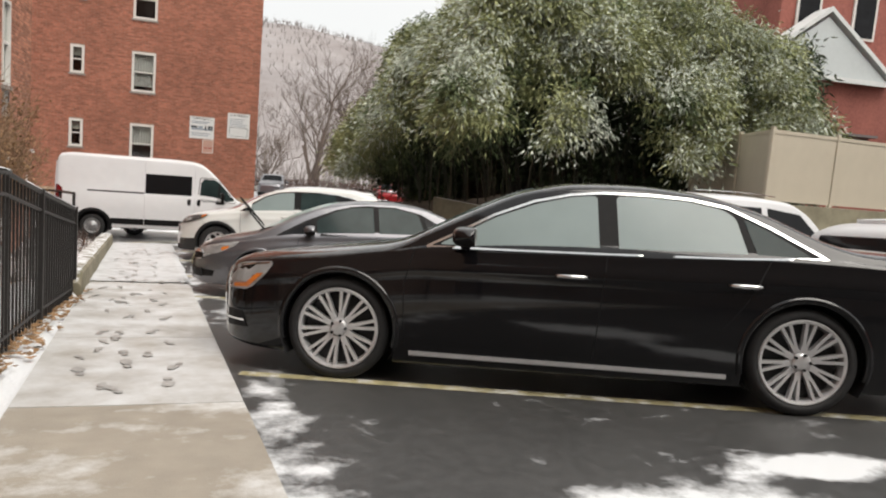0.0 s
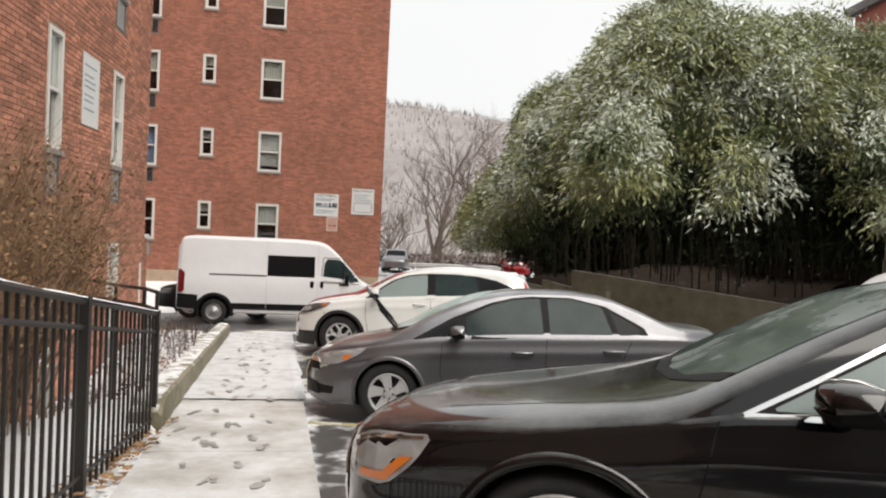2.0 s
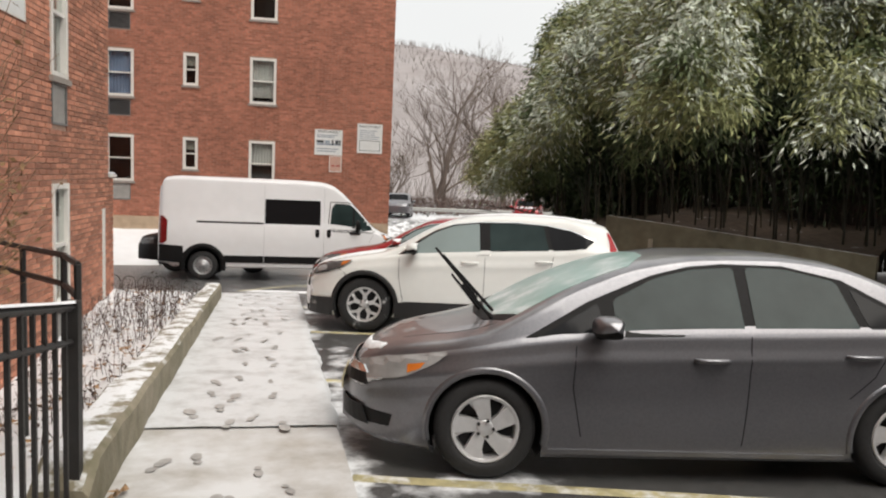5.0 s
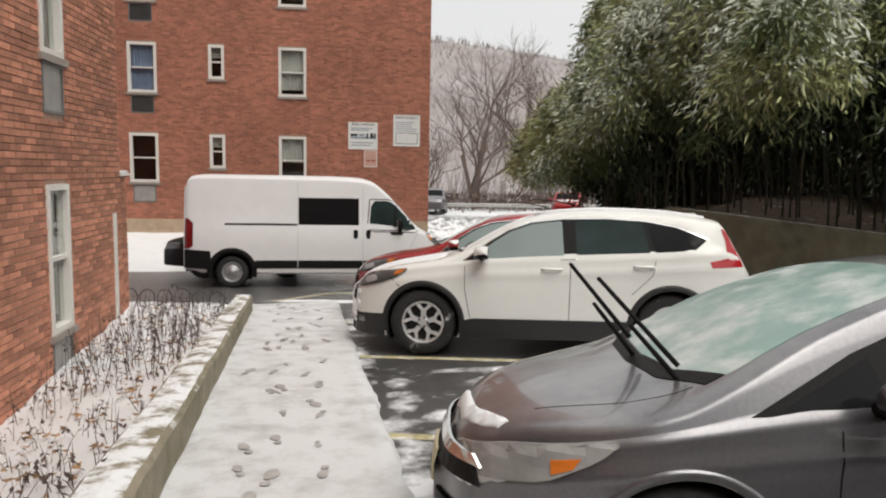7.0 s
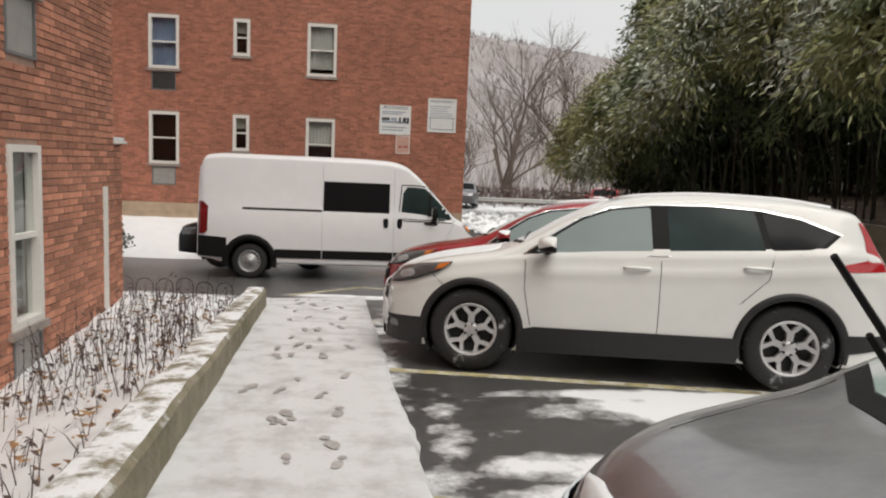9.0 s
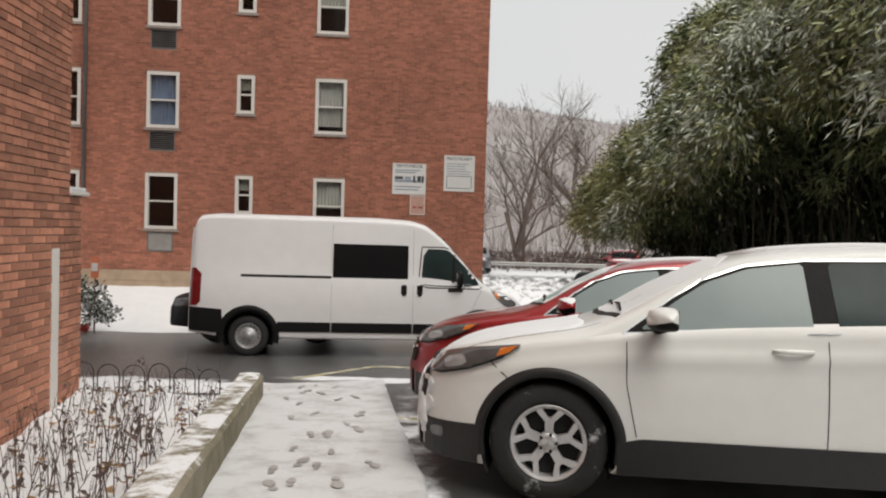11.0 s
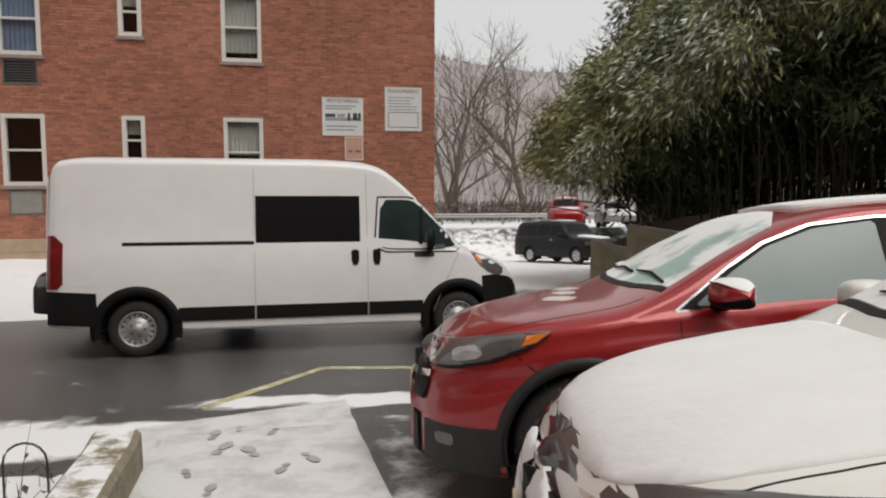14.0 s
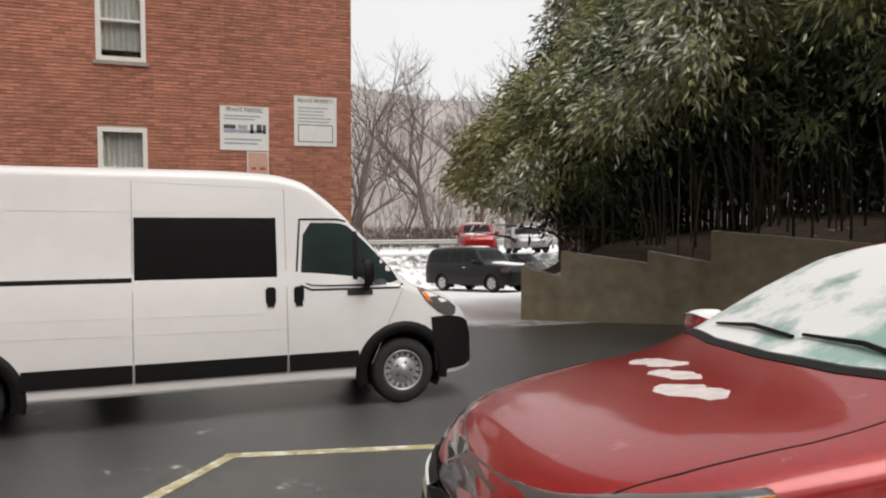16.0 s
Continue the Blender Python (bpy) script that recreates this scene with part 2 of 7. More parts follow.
HEDGE = snow_or_sheen_over(mat("bare_brown_hedge", (0.15, 0.10, 0.085), 0.9, var=0.25, scale=3, alpha_rand=-0.3), 0.36, 3.0, 0.08)
EARTH = snow_or_sheen_over(mat("leafy_embankment", (0.10, 0.07, 0.05), 0.95, var=0.3, scale=5, bump=0.6, bscale=20), 0.30, 2.0, 0.06)
HOUSE_BRICK = mat("dark_red_house_brick", (0.32, 0.11, 0.085), 0.85, var=0.2, scale=9, bump=0.3, alpha_rand=-0.2)
SIDING = mat("pale_siding", (0.62, 0.66, 0.66), 0.6, var=0.04)
SHINGLE = mat("grey_shingles", (0.19, 0.18, 0.18), 0.8, var=0.2, scale=8)
RED_KERB = mat("red_painted_kerb", (0.50, 0.06, 0.06), 0.6, var=0.15, scale=8)
# vehicles
RUBBER = mat("tyre_rubber", (0.018, 0.018, 0.019), 0.75, var=0.25, scale=30, bump=0.2, bscale=60)
SNOWY_RUBBER = snow_or_sheen_over(mat("snow_dusted_tyre", (0.018, 0.018, 0.019), 0.75, var=0.25, scale=30, bump=0.2, bscale=60), 0.31, 6.0, 0.10)
ALLOY = mat("alloy_rim", (0.66, 0.66, 0.67), 0.3, metal=0.45, var=0.08, scale=20)
STEEL_RIM = mat("grey_steel_rim", (0.42, 0.43, 0.44), 0.42, metal=0.6, var=0.12, scale=20)
RIM_DARK = mat("dark_wheel_inside", (0.015, 0.015, 0.016), 0.7, var=0.2)
CHROME = mat("chrome_trim", (0.80, 0.80, 0.80), 0.12, metal=1.0, var=0.04)
BLACK_PLASTIC = mat("black_plastic", (0.008, 0.008, 0.0085), 0.55, var=0.2, scale=25, bump=0.15, spec=0.2)
GREY_PLASTIC = mat("grey_plastic_cladding", (0.018, 0.018, 0.019), 0.6, var=0.15, scale=25)
# the grey film on upward faces is painted sky reflection, not snow
PAINT_BLACK = snow_or_sheen_over(mat("black_car_paint", (0.004, 0.004, 0.005), 0.10, var=0.2, scale=40, spec=0.3, coat=0.5), 0.46, 2.0, 0.24, up=True, colour=(0.19, 0.192, 0.195), rough=0.16)
PAINT_DULL_BLACK = mat("dirty_black_car_paint", (0.009, 0.009, 0.010), 0.4, var=0.3, scale=12, spec=0.25, coat=0.1)
# film on upward faces: snow dust together with painted sky sheen
PAINT_GREY = snow_or_sheen_over(mat("dark_grey_metallic_paint", (0.165, 0.165, 0.18), 0.28, metal=0.6, var=0.10, scale=60, coat=0.6), 0.54, 2.6, 0.20, up=True, colour=(0.36, 0.36, 0.37), rough=0.35)
PAINT_WHITE = mat("pearl_white_paint", (0.77, 0.785, 0.765), 0.35, var=0.02, scale=10, coat=0.6)
PAINT_VAN = mat("white_van_paint", (0.74, 0.745, 0.76), 0.4, var=0.03, scale=4, coat=0.4)
SNOW_FILM = mat("thin_melting_snow", (0.66, 0.60, 0.60), 0.6, var=0.18, scale=18, bump=0.3, bscale=60)
PAINT_RED = snow_or_sheen_over(mat("dark_red_metallic_paint", (0.31, 0.009, 0.013), 0.32, metal=0.25, var=0.15, scale=40, coat=0.7), 0.30, 9.0, 0.10, up=True, colour=(0.55, 0.22, 0.22))
TINT_GLASS = mat("tinted_car_glass", (0.018, 0.019, 0.021), 0.06, var=0.2, scale=3, spec=0.1)
TEAL_GLASS = mat("bluish_car_glass", (0.030, 0.047, 0.047), 0.08, var=0.25, scale=2.5, spec=0.16)
# pale base colour carries mist and the reflected overcast sky
SKY_MIST_GLASS = mat("sky_mist_car_glass", (0.255, 0.315, 0.315), 0.16, var=0.10, scale=1.6, spec=0.5)
FROST_GLASS = snow_or_sheen_over(mat("frosted_windscreen", (0.27, 0.42, 0.39), 0.3, var=0.12, scale=3, spec=0.6), 0.44, 3.2, 0.12, colour=(0.66, 0.70, 0.71))
DIM_SCREEN = snow_or_sheen_over(mat("damp_dark_windscreen", (0.10, 0.14, 0.135), 0.12, var=0.15, scale=3, spec=0.5), 0.34, 2.5, 0.2, colour=(0.34, 0.37, 0.37))
RED_SCREEN = snow_or_sheen_over(mat("part_snowed_windscreen", (0.27, 0.43, 0.39), 0.3, var=0.12, scale=3, spec=0.6), 0.55, 1.9, 0.05, colour=(0.76, 0.79, 0.80))
SNOWY_GLASS = snow_or_sheen_over(mat("snowy_windscreen", (0.30, 0.42, 0.40), 0.35, var=0.1, scale=3), 0.62, 2.2, 0.05, colour=(0.74, 0.76, 0.77))
BLACK_GLASS = mat("black_van_glass", (0.006, 0.006, 0.007), 0.12, var=0.1, spec=0.4)
LAMP_GLASS = mat("headlamp_lens", (0.10, 0.098, 0.098), 0.10, var=0.2, scale=6, spec=0.6, coat=0.4, second=(0.045, 0.045, 0.048))
CLEAR_LENS = mat("clear_headlamp_lens", (0.36, 0.36, 0.36), 0.12, var=0.2, scale=8, spec=0.6, coat=0.4, second=(0.20, 0.20, 0.20))
LAMP_AMBER = mat("amber_lens", (0.72, 0.20, 0.03), 0.2, var=0.1, coat=0.5)
LAMP_DARK_RED = mat("dark_red_lens", (0.16, 0.008, 0.010), 0.2, var=0.1, coat=0.4)
LAMP_RED = mat("red_lens", (0.42, 0.015, 0.02), 0.15, var=0.1, coat=0.6)
PLATE = mat("number_plate", (0.6, 0.55, 0.35), 0.5, var=0.1)
ORANGE = mat("orange_notice", (0.65, 0.22, 0.12), 0.6, var=0.05)
LIGHT_SHELL = mat("white_lamp_shell", (0.75, 0.74, 0.70), 0.5, var=0.03)
RAIL_METAL = snow_or_sheen_over(mat("galvanised_rail", (0.30, 0.30, 0.29), 0.5, metal=0.5, var=0.1), 0.35, 5, 0.1, up=True)

# ---- helpers for building ----


def root(name, m, label, category, group="", kind=""):
    ob = new(name)
    ob.matrix_world = m
    return tagged(ob, label, category, group, kind)


def part(name, bm, material, parent=None, label="", smooth=False):
    me = bpy.data.meshes.new(name)
    bmesh.ops.recalc_face_normals(bm, faces=bm.faces)
    bm.to_mesh(me)
    bm.free()
    me.materials.append(material)
    if smooth:
        me.polygons.foreach_set("use_smooth", [True] * len(me.polygons))
    ob = new(name, me)
    if parent:
        ob.parent = parent
    return tagged(ob, label)


def raw(name, verts, faces, material, parent=None, label="", smooth=False):
    me = bpy.data.meshes.new(name)
    me.from_pydata([tuple(v) for v in verts], [], faces)
    me.materials.append(material)
    if smooth:
        me.polygons.foreach_set("use_smooth", [True] * len(me.polygons))
    ob = new(name, me)
    if parent:
        ob.parent = parent
    return tagged(ob, label)


def box(bm, x0, x1, y0, y1, z0, z1, bevel=0.0):
    vs = [bm.verts.new((x, y, z)) for x in (x0, x1) for y in (y0, y1) for z in (z0, z1)]
    fs = [bm.faces.new([vs[i] for i in q]) for q in ((0, 1, 3, 2), (4, 6, 7, 5), (0, 4, 5, 1), (2, 3, 7, 6), (0, 2, 6, 4), (1, 5, 7, 3))]
    if bevel:
        es = list({e for f in fs for e in f.edges})
        bmesh.ops.bevel(bm, geom=es, offset=bevel, segments=2, affect="EDGES")
    return bm


def boxes(*dims, bevel=0.0):
    bm = bmesh.new()
    for d in dims:
        box(bm, *d, bevel=bevel)
    return bm


def tube(bm, pts, radii, sides=6, cap=True):
    """A tapered tube along points."""
    rings = []
    n = len(pts)
    for i, (p, r) in enumerate(zip(pts, radii)):
        p = Vector(p)
        d = (Vector(pts[min(i + 1, n - 1)]) - Vector(pts[max(i - 1, 0)])).normalized()
        a = d.cross(Vector((0, 0, 1)) if abs(d.z) < 0.9 else Vector((1, 0, 0))).normalized()
        b = d.cross(a)
        rings.append([bm.verts.new(p + r * (math.cos(k * math.tau / sides) * a + math.sin(k * math.tau / sides) * b)) for k in range(sides)])
    for r0, r1 in zip(rings, rings[1:]):
        for k in range(sides):
            bm.faces.new((r0[k], r0[(k + 1) % sides], r1[(k + 1) % sides], r1[k]))
    if cap:
        bm.faces.new(rings[0])
        bm.faces.new(rings[-1])
    return bm


def lathe(profile, segs=40, axis="y"):
    """Turns (radius, along) points round the local y axis."""
    bm = bmesh.new()
    rings = [[bm.verts.new((r * math.cos(k * math.tau / segs), a, r * math.sin(k * math.tau / segs))) for k in range(segs)] for r, a in profile]
    for r0, r1 in zip(rings, rings[1:]):
        for k in range(segs):
            bm.faces.new((r0[k], r0[(k + 1) % segs], r1[(k + 1) % segs], r1[k]))
    return bm


SLOPE = -0.069


def slope_z(y):
    """Height of the footpath's even fall."""
    return -0.05 + SLOPE * y


def pave_z(y):
    """Top of the footpath's slabs."""
    return slope_z(y) + 0.085 + 0.02 * max(0.0, min(1.0, (y - 10) / 4.5))


def ground(x, y):
    """Height of the sloping yard, the street bank beyond it, the valley and the far hillside."""
    z = slope_z(min(y, 49))
    if y > 10:
        z += 0.06 * max(0.0, min(1.0, (y - 10) / 4.5)) * (1 - max(0.0, min(1.0, (y - 18.5) / 3.0)))
    if y > 49:
        z += 1.45 * min(1.0, (y - 49) / 3)
    if y > 62:
        z -= 0.05 * min(y - 62, 60)
    t = max(0.0, min(1.0, (y - 125) / 230))
    return z + 58 * t * t * (3 - 2 * t) * (1 + 0.10 * math.sin(x * 0.013 + 1.0) + 0.05 * math.sin(x * 0.05))


def stand(x, y, turn, lift=0.0):
    """A pose on the sloping yard, local x turned by so many degrees from the world's x."""
    up = Vector((0, -SLOPE, 1)).normalized()
    f = Vector((math.cos(radians(turn)), math.sin(radians(turn)), 0))
    f = (f - up * f.dot(up)).normalized()
    s = up.cross(f)
    m = Matrix((f, s, up)).transposed().to_4x4()
    m.translation = (x, y, ground(x, y) + lift)
    return m

# ---- ground ----
xs = sorted({*[-600, -400, -250, -160, -100, -60, -40, -30], *range(-24, 26, 2), -1, -3, *[30, 40, 60, 100, 160, 250, 400, 600]})
ys = sorted({*[-300, -120, -60, -30, -16], *range(-10, 70), *range(70, 360, 12), 400, 600, 900})
gv = [(x, y, ground(x, y) - (0.7 if -14 < x < -1.5 and y < 16.5 else 0.0)) for y in ys for x in xs]
gf = [(j * len(xs) + i, j * len(xs) + i + 1, (j + 1) * len(xs) + i + 1, (j + 1) * len(xs) + i) for j in range(len(ys) - 1) for i in range(len(xs) - 1)]
lot = raw("ground", gv, gf, ASPHALT, smooth=True)
tagged(lot, "wet black asphalt yard dusted with patches of snow", "ground", kind="structure")
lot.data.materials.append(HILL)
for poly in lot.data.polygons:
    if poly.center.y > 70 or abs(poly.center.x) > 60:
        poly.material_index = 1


def edge_r(y):
    return 0.98 - 0.065 * y


def edge_l(y):
    return -0.20 - 0.073 * y


# pavement of separate slabs
pavement = root("pavement", Matrix(), "pale concrete footpath of slabs under thin trodden snow", "pavement", kind="structure")
cuts = [-9.0, -6.8, -4.6, -2.4, -0.4, 1.6, 3.3, 5.35, 7.2, 9.4, 10.6, 12.8, 15.0, 16.6, 17.75]
for a, b in zip(cuts, cuts[1:]):
    bm = bmesh.new()
    n = 5
    g = 0.006
    top = []
    for j in range(n + 1):
        y = a + g + (b - a - 2 * g) * j / n
        row = []
        for i in range(5):
            x = edge_l(y) + (edge_r(y) - edge_l(y)) * i / 4
            row.append(bm.verts.new((x, y, pave_z(y) + 0.004 * noise.noise(Vector((x * 2, y * 2, 0))))))
        top.append(row)
    for j in range(n):
        for i in range(4):
            bm.faces.new((top[j][i], top[j][i + 1], top[j + 1][i + 1], top[j + 1][i]))
    rim = [e for e in bm.edges if e.is_boundary]
    for v in [q for q in bmesh.ops.extrude_edge_only(bm, edges=rim)["geom"] if isinstance(q, bmesh.types.BMVert)]:
        v.co.z -= 0.16
    part("slab", bm, CONCRETE_BARE if b < 3.5 else CONCRETE, pavement)


def sole(bm, x, y, turn, size=1.0):
    """A shoe print: a sole and a heel."""
    c, s = math.cos(turn), math.sin(turn)
    for oy, ry, rx in ((0.055, 0.085, 0.048), (-0.085, 0.042, 0.036)):
        vs = []
        for k in range(12):
            a = k * math.tau / 12
            px = rx * math.cos(a) * size * 0.9 * (1 + random.uniform(-0.18, 0.18))
            py = (oy + ry * math.sin(a)) * size
            wx, wy = x + px * c - py * s, y + px * s + py * c
            vs.append(bm.verts.new((wx, wy, pave_z(wy) + (0.0085 if wy < 9.2 else 0.024))))
        bm.faces.new(vs)


bm = bmesh.new()
yy = 3.6
side = 0
while yy < 17.7:
    for track, flip in ((0.36, 0), (0.66, math.pi), (0.22, 0), (0.44, 0.2)):
        if track in (0.22, 0.44) and random.random() < 0.55:
            continue
        x = edge_l(yy) + (edge_r(yy) - edge_l(yy)) * (track + 0.05 * (1 if side % 2 else -1)) + random.uniform(-0.07, 0.07)
        sole(bm, x, yy + random.uniform(-0.2, 0.2), flip + 0.07 + random.uniform(-0.4, 0.4), random.uniform(0.5, 1.0))
    side += 1
    yy += random.uniform(0.42, 0.60)
prints = part("footprints", bm, WET_PRINT)
tagged(prints, "grey wet shoe prints trodden in the snow", "footprints", kind="stuff")

# trodden snow lying over the lower slabs and ragged along the yard's edge
tv, tf = [], []
for j in range(161):
    y = 9.4 + (18.35 - 9.4) * j / 160
    far = edge_r(y) + 0.03 + 0.05 * noise.noise(Vector((0.5, y * 1.6, 7))) + 0.025 * noise.noise(Vector((2.5, y * 5.5, 7)))
    left = edge_l(y) - (0.0 if y < 17.0 else 0.30 * min(1.0, (y - 17.0) / 0.3))
    for i in range(15):
        t = i / 13
        x = left + (edge_r(y) - 0.005 - left) * t if i < 14 else max(far, edge_r(y) + 0.006)
        z = pave_z(y) + 0.016 + 0.005 * noise.noise(Vector((x * 3, y * 3, 1)))
        if y > 17.80:
            y_end = y + (y - 17.80) * (1.1 * t - 0.35)
            x, z = x, ground(x, y_end) + 0.008
            tv.append((x, y_end, z))
            continue
        if i == 14 or (x < edge_l(y) - 0.02):
            z = ground(x, y) + 0.008
        tv.append((x, y, z))
tf = [(j * 15 + i, j * 15 + i + 1, (j + 1) * 15 + i + 1, (j + 1) * 15 + i) for j in range(160) for i in range(14)]
tagged(raw("path_snow", tv, tf, TROD_SNOW, smooth=True), "thin trodden snow over the footpath with ragged edges", "snow", kind="structure")

# low retaining kerb beside the footpath
bm = bmesh.new()
rows = []
for j in range(46):
    y = 8.0 + (17.12 - 8.0) * j / 45
    h = 0.34 + 0.018 * noise.noise(Vector((0, y * 1.3, 4))) + 0.012 * noise.noise(Vector((0, y * 5.3, 4)))
    if j == 0:
        h = 0.22
    w = 0.27
    x1 = edge_l(y) + 0.016 * noise.noise(Vector((3, y * 2.1, 0))) + 0.010 * noise.noise(Vector((3, y * 7.1, 0)))
    z = slope_z(y)
    rows.append([bm.verts.new(p) for p in ((x1 + 0.01, y, z - 0.1), (x1, y, z + h - 0.03), (x1 - 0.03, y, z + h), (x1 - w / 2, y, z + h + 0.008), (x1 - w + 0.03, y, z + h), (x1 - w, y, z + h - 0.03), (x1 - w, y, z - 0.5))])
for r0, r1 in zip(rows, rows[1:]):
    for k in range(6):
        bm.faces.new((r0[k], r0[k + 1], r1[k + 1], r1[k]))
bm.faces.new(rows[0])
bm.faces.new(rows[-1])
kerb = part("kerb", bm, KERB)
tagged(kerb, "low rough concrete kerb wall capped with patchy snow", "kerb", kind="structure")

# planting bed between kerb and building


def bed_z(x, y):
    t = max(0, min(1, (edge_l(y) - 0.27 - x) / 1.5))
    kerb_z = slope_z(y) + 0.22
    s = max(0, min(1, (y - 12.5) / 3.5))
    wall_z = -1.25 + 0.35 * s
    if y < 8:
        kerb_z, wall_z = slope_z(y) + 0.02, slope_z(y) + 0.05
    elif y < 10.5:
        wall_z = (slope_z(8) + 0.05) + (y - 8) / 2.5 * (-1.25 - slope_z(8) - 0.05)
    e = max(0, min(1, (y - 16.4) / 1.0))
    z = kerb_z + (wall_z - kerb_z) * t
    z = z + (slope_z(y) + 0.03 - z) * e
    return z + 0.035 * noise.noise(Vector((x * 2.5, y * 2.5, 0))) + 0.02 * noise.noise(Vector((x * 9, y * 9, 2)))


nx, ny = 26, 200
bv = []
for j in range(ny + 1):
    y = -8 + (17.7 + 8) * j / ny
    x1 = edge_l(y) - (0.2 if y > 8 else -0.03)
    for i in range(nx + 1):
        x = x1 + (-4.4 - x1) * i / nx
        bv.append((x, y, bed_z(x, y)))
bf = [(j * (nx + 1) + i, j * (nx + 1) + i + 1, (j + 1) * (nx + 1) + i + 1, (j + 1) * (nx + 1) + i) for j in range(ny) for i in range(nx)]
bed = raw("planting_bed", bv, bf, SOIL_SNOW, smooth=True)
tagged(bed, "snowy soil bed with dead plants beside the brick wall", "planting bed", kind="structure")

# painted stall lines


def line(x0, y0, x1, y1, w=0.10):
    bm = bmesh.new()
    d = Vector((x1 - x0, y1 - y0))
    nrm = Vector((-d.y, d.x)).normalized() * w / 2
    n = max(2, int(d.length / 0.3))
    prev = None
    for i in range(n + 1):
        x, y = x0 + d.x * i / n, y0 + d.y * i / n
        k = 1 + 0.12 * noise.noise(Vector((x * 5, y * 5, 0)))
        pr = [bm.verts.new((x + s * nrm.x * k, y + s * nrm.y * k, ground(x, y) + 0.005)) for s in (1, -1)]
        if prev:
            bm.faces.new((prev[0], prev[1], pr[1], pr[0]))
        prev = pr
    return tagged(part("parking_line", bm, YELLOW_LINE), "worn yellow painted parking line on wet asphalt", "parking line", group="parking lines", kind="structure")


line(0.80, 4.36, 5.2, 2.60)
line(0.44, 8.65, 4.2, 7.75)
line(0.28, 11.1, 4.2, 10.35)
line(0.12, 13.76, 4.2, 12.95)
line(-0.05, 16.25, 4.0, 15.45)
line(-0.39, 20.46, 4.0, 19.30)
line(-0.36, 20.40, -1.36, 18.75)
line(12.4, 16.6, 15.5, 15.6, 0.14)

# ---- brick buildings ----


def brick_layer(m, u0, u1, v0, v1, holes, material, thick=0.012, pick=None):
    """Running-bond bricks in a plane: local x along, local z up, faces at -y. Returns (joined verts, faces) and the picked single bricks."""
    bl, bh, j = 0.203, 0.0575, 0.0095
    verts, faces, single = [], [], []
    row = int(math.floor(v0 / (bh + j)))
    while row * (bh + j) < v1:
        z0 = row * (bh + j)
        z1 = min(z0 + bh, v1)
        z0 = max(z0, v0)
        u = u0 - (0.5 * (bl + j) if row % 2 else 0)
        while u < u1:
            pieces = [(max(u, u0), min(u + bl, u1))]
            for h0, h1, g0, g1 in holes:
                if z1 > g0 and z0 < g1:
                    cut = []
                    for a, b in pieces:
                        if b <= h0 or a >= h1:
                            cut.append((a, b))
                        else:
                            if a < h0 - 0.02:
                                cut.append((a, h0))
                            if b > h1 + 0.02:
                                cut.append((h1, b))
                    pieces = cut
            for a, b in pieces:
                if b - a < 0.015 or z1 - z0 < 0.01:
                    continue
                t = thick + random.uniform(-0.003, 0.003)
                if pick and pick(a, z0) and b - a > 0.2:
                    single.append((a, z0, t))
                    continue
                k = len(verts)
                verts += [(a, 0, z0), (b, 0, z0), (b, 0, z1), (a, 0, z1), (a + 0.003, -t, z0 + 0.003), (b - 0.003, -t, z0 + 0.003), (b - 0.003, -t, z1 - 0.003), (a + 0.003, -t, z1 - 0.003)]
                faces += [(k + 4, k + 5, k + 6, k + 7), (k, k + 1, k + 5, k + 4), (k + 1, k + 2, k + 6, k + 5), (k + 2, k + 3, k + 7, k + 6), (k + 3, k, k + 4, k + 7)]
            u += bl + j
        row += 1
    return verts, faces, single


def wall_with_holes(u0, u1, v0, v1, depth, holes):
    """A wall of real thickness with openings through it, local x along, local z up, face at y = 0, body towards +y."""
    us = sorted({u0, u1, *[h[0] for h in holes], *[h[1] for h in holes]})
    vs = sorted({v0, v1, *[h[2] for h in holes], *[h[3] for h in holes]})
    us = [u for u in us if u0 <= u <= u1]
    vs = [v for v in vs if v0 <= v <= v1]
    bm = bmesh.new()
    for a, b in zip(us, us[1:]):
        for c, d in zip(vs, vs[1:]):
            mu, mv = (a + b) / 2, (c + d) / 2
            if not any(h[0] < mu < h[1] and h[2] < mv < h[3] for h in holes):
                box(bm, a, b, 0, depth, c, d)
    bmesh.ops.remove_doubles(bm, verts=bm.verts, dist=0.0005)
    return bm


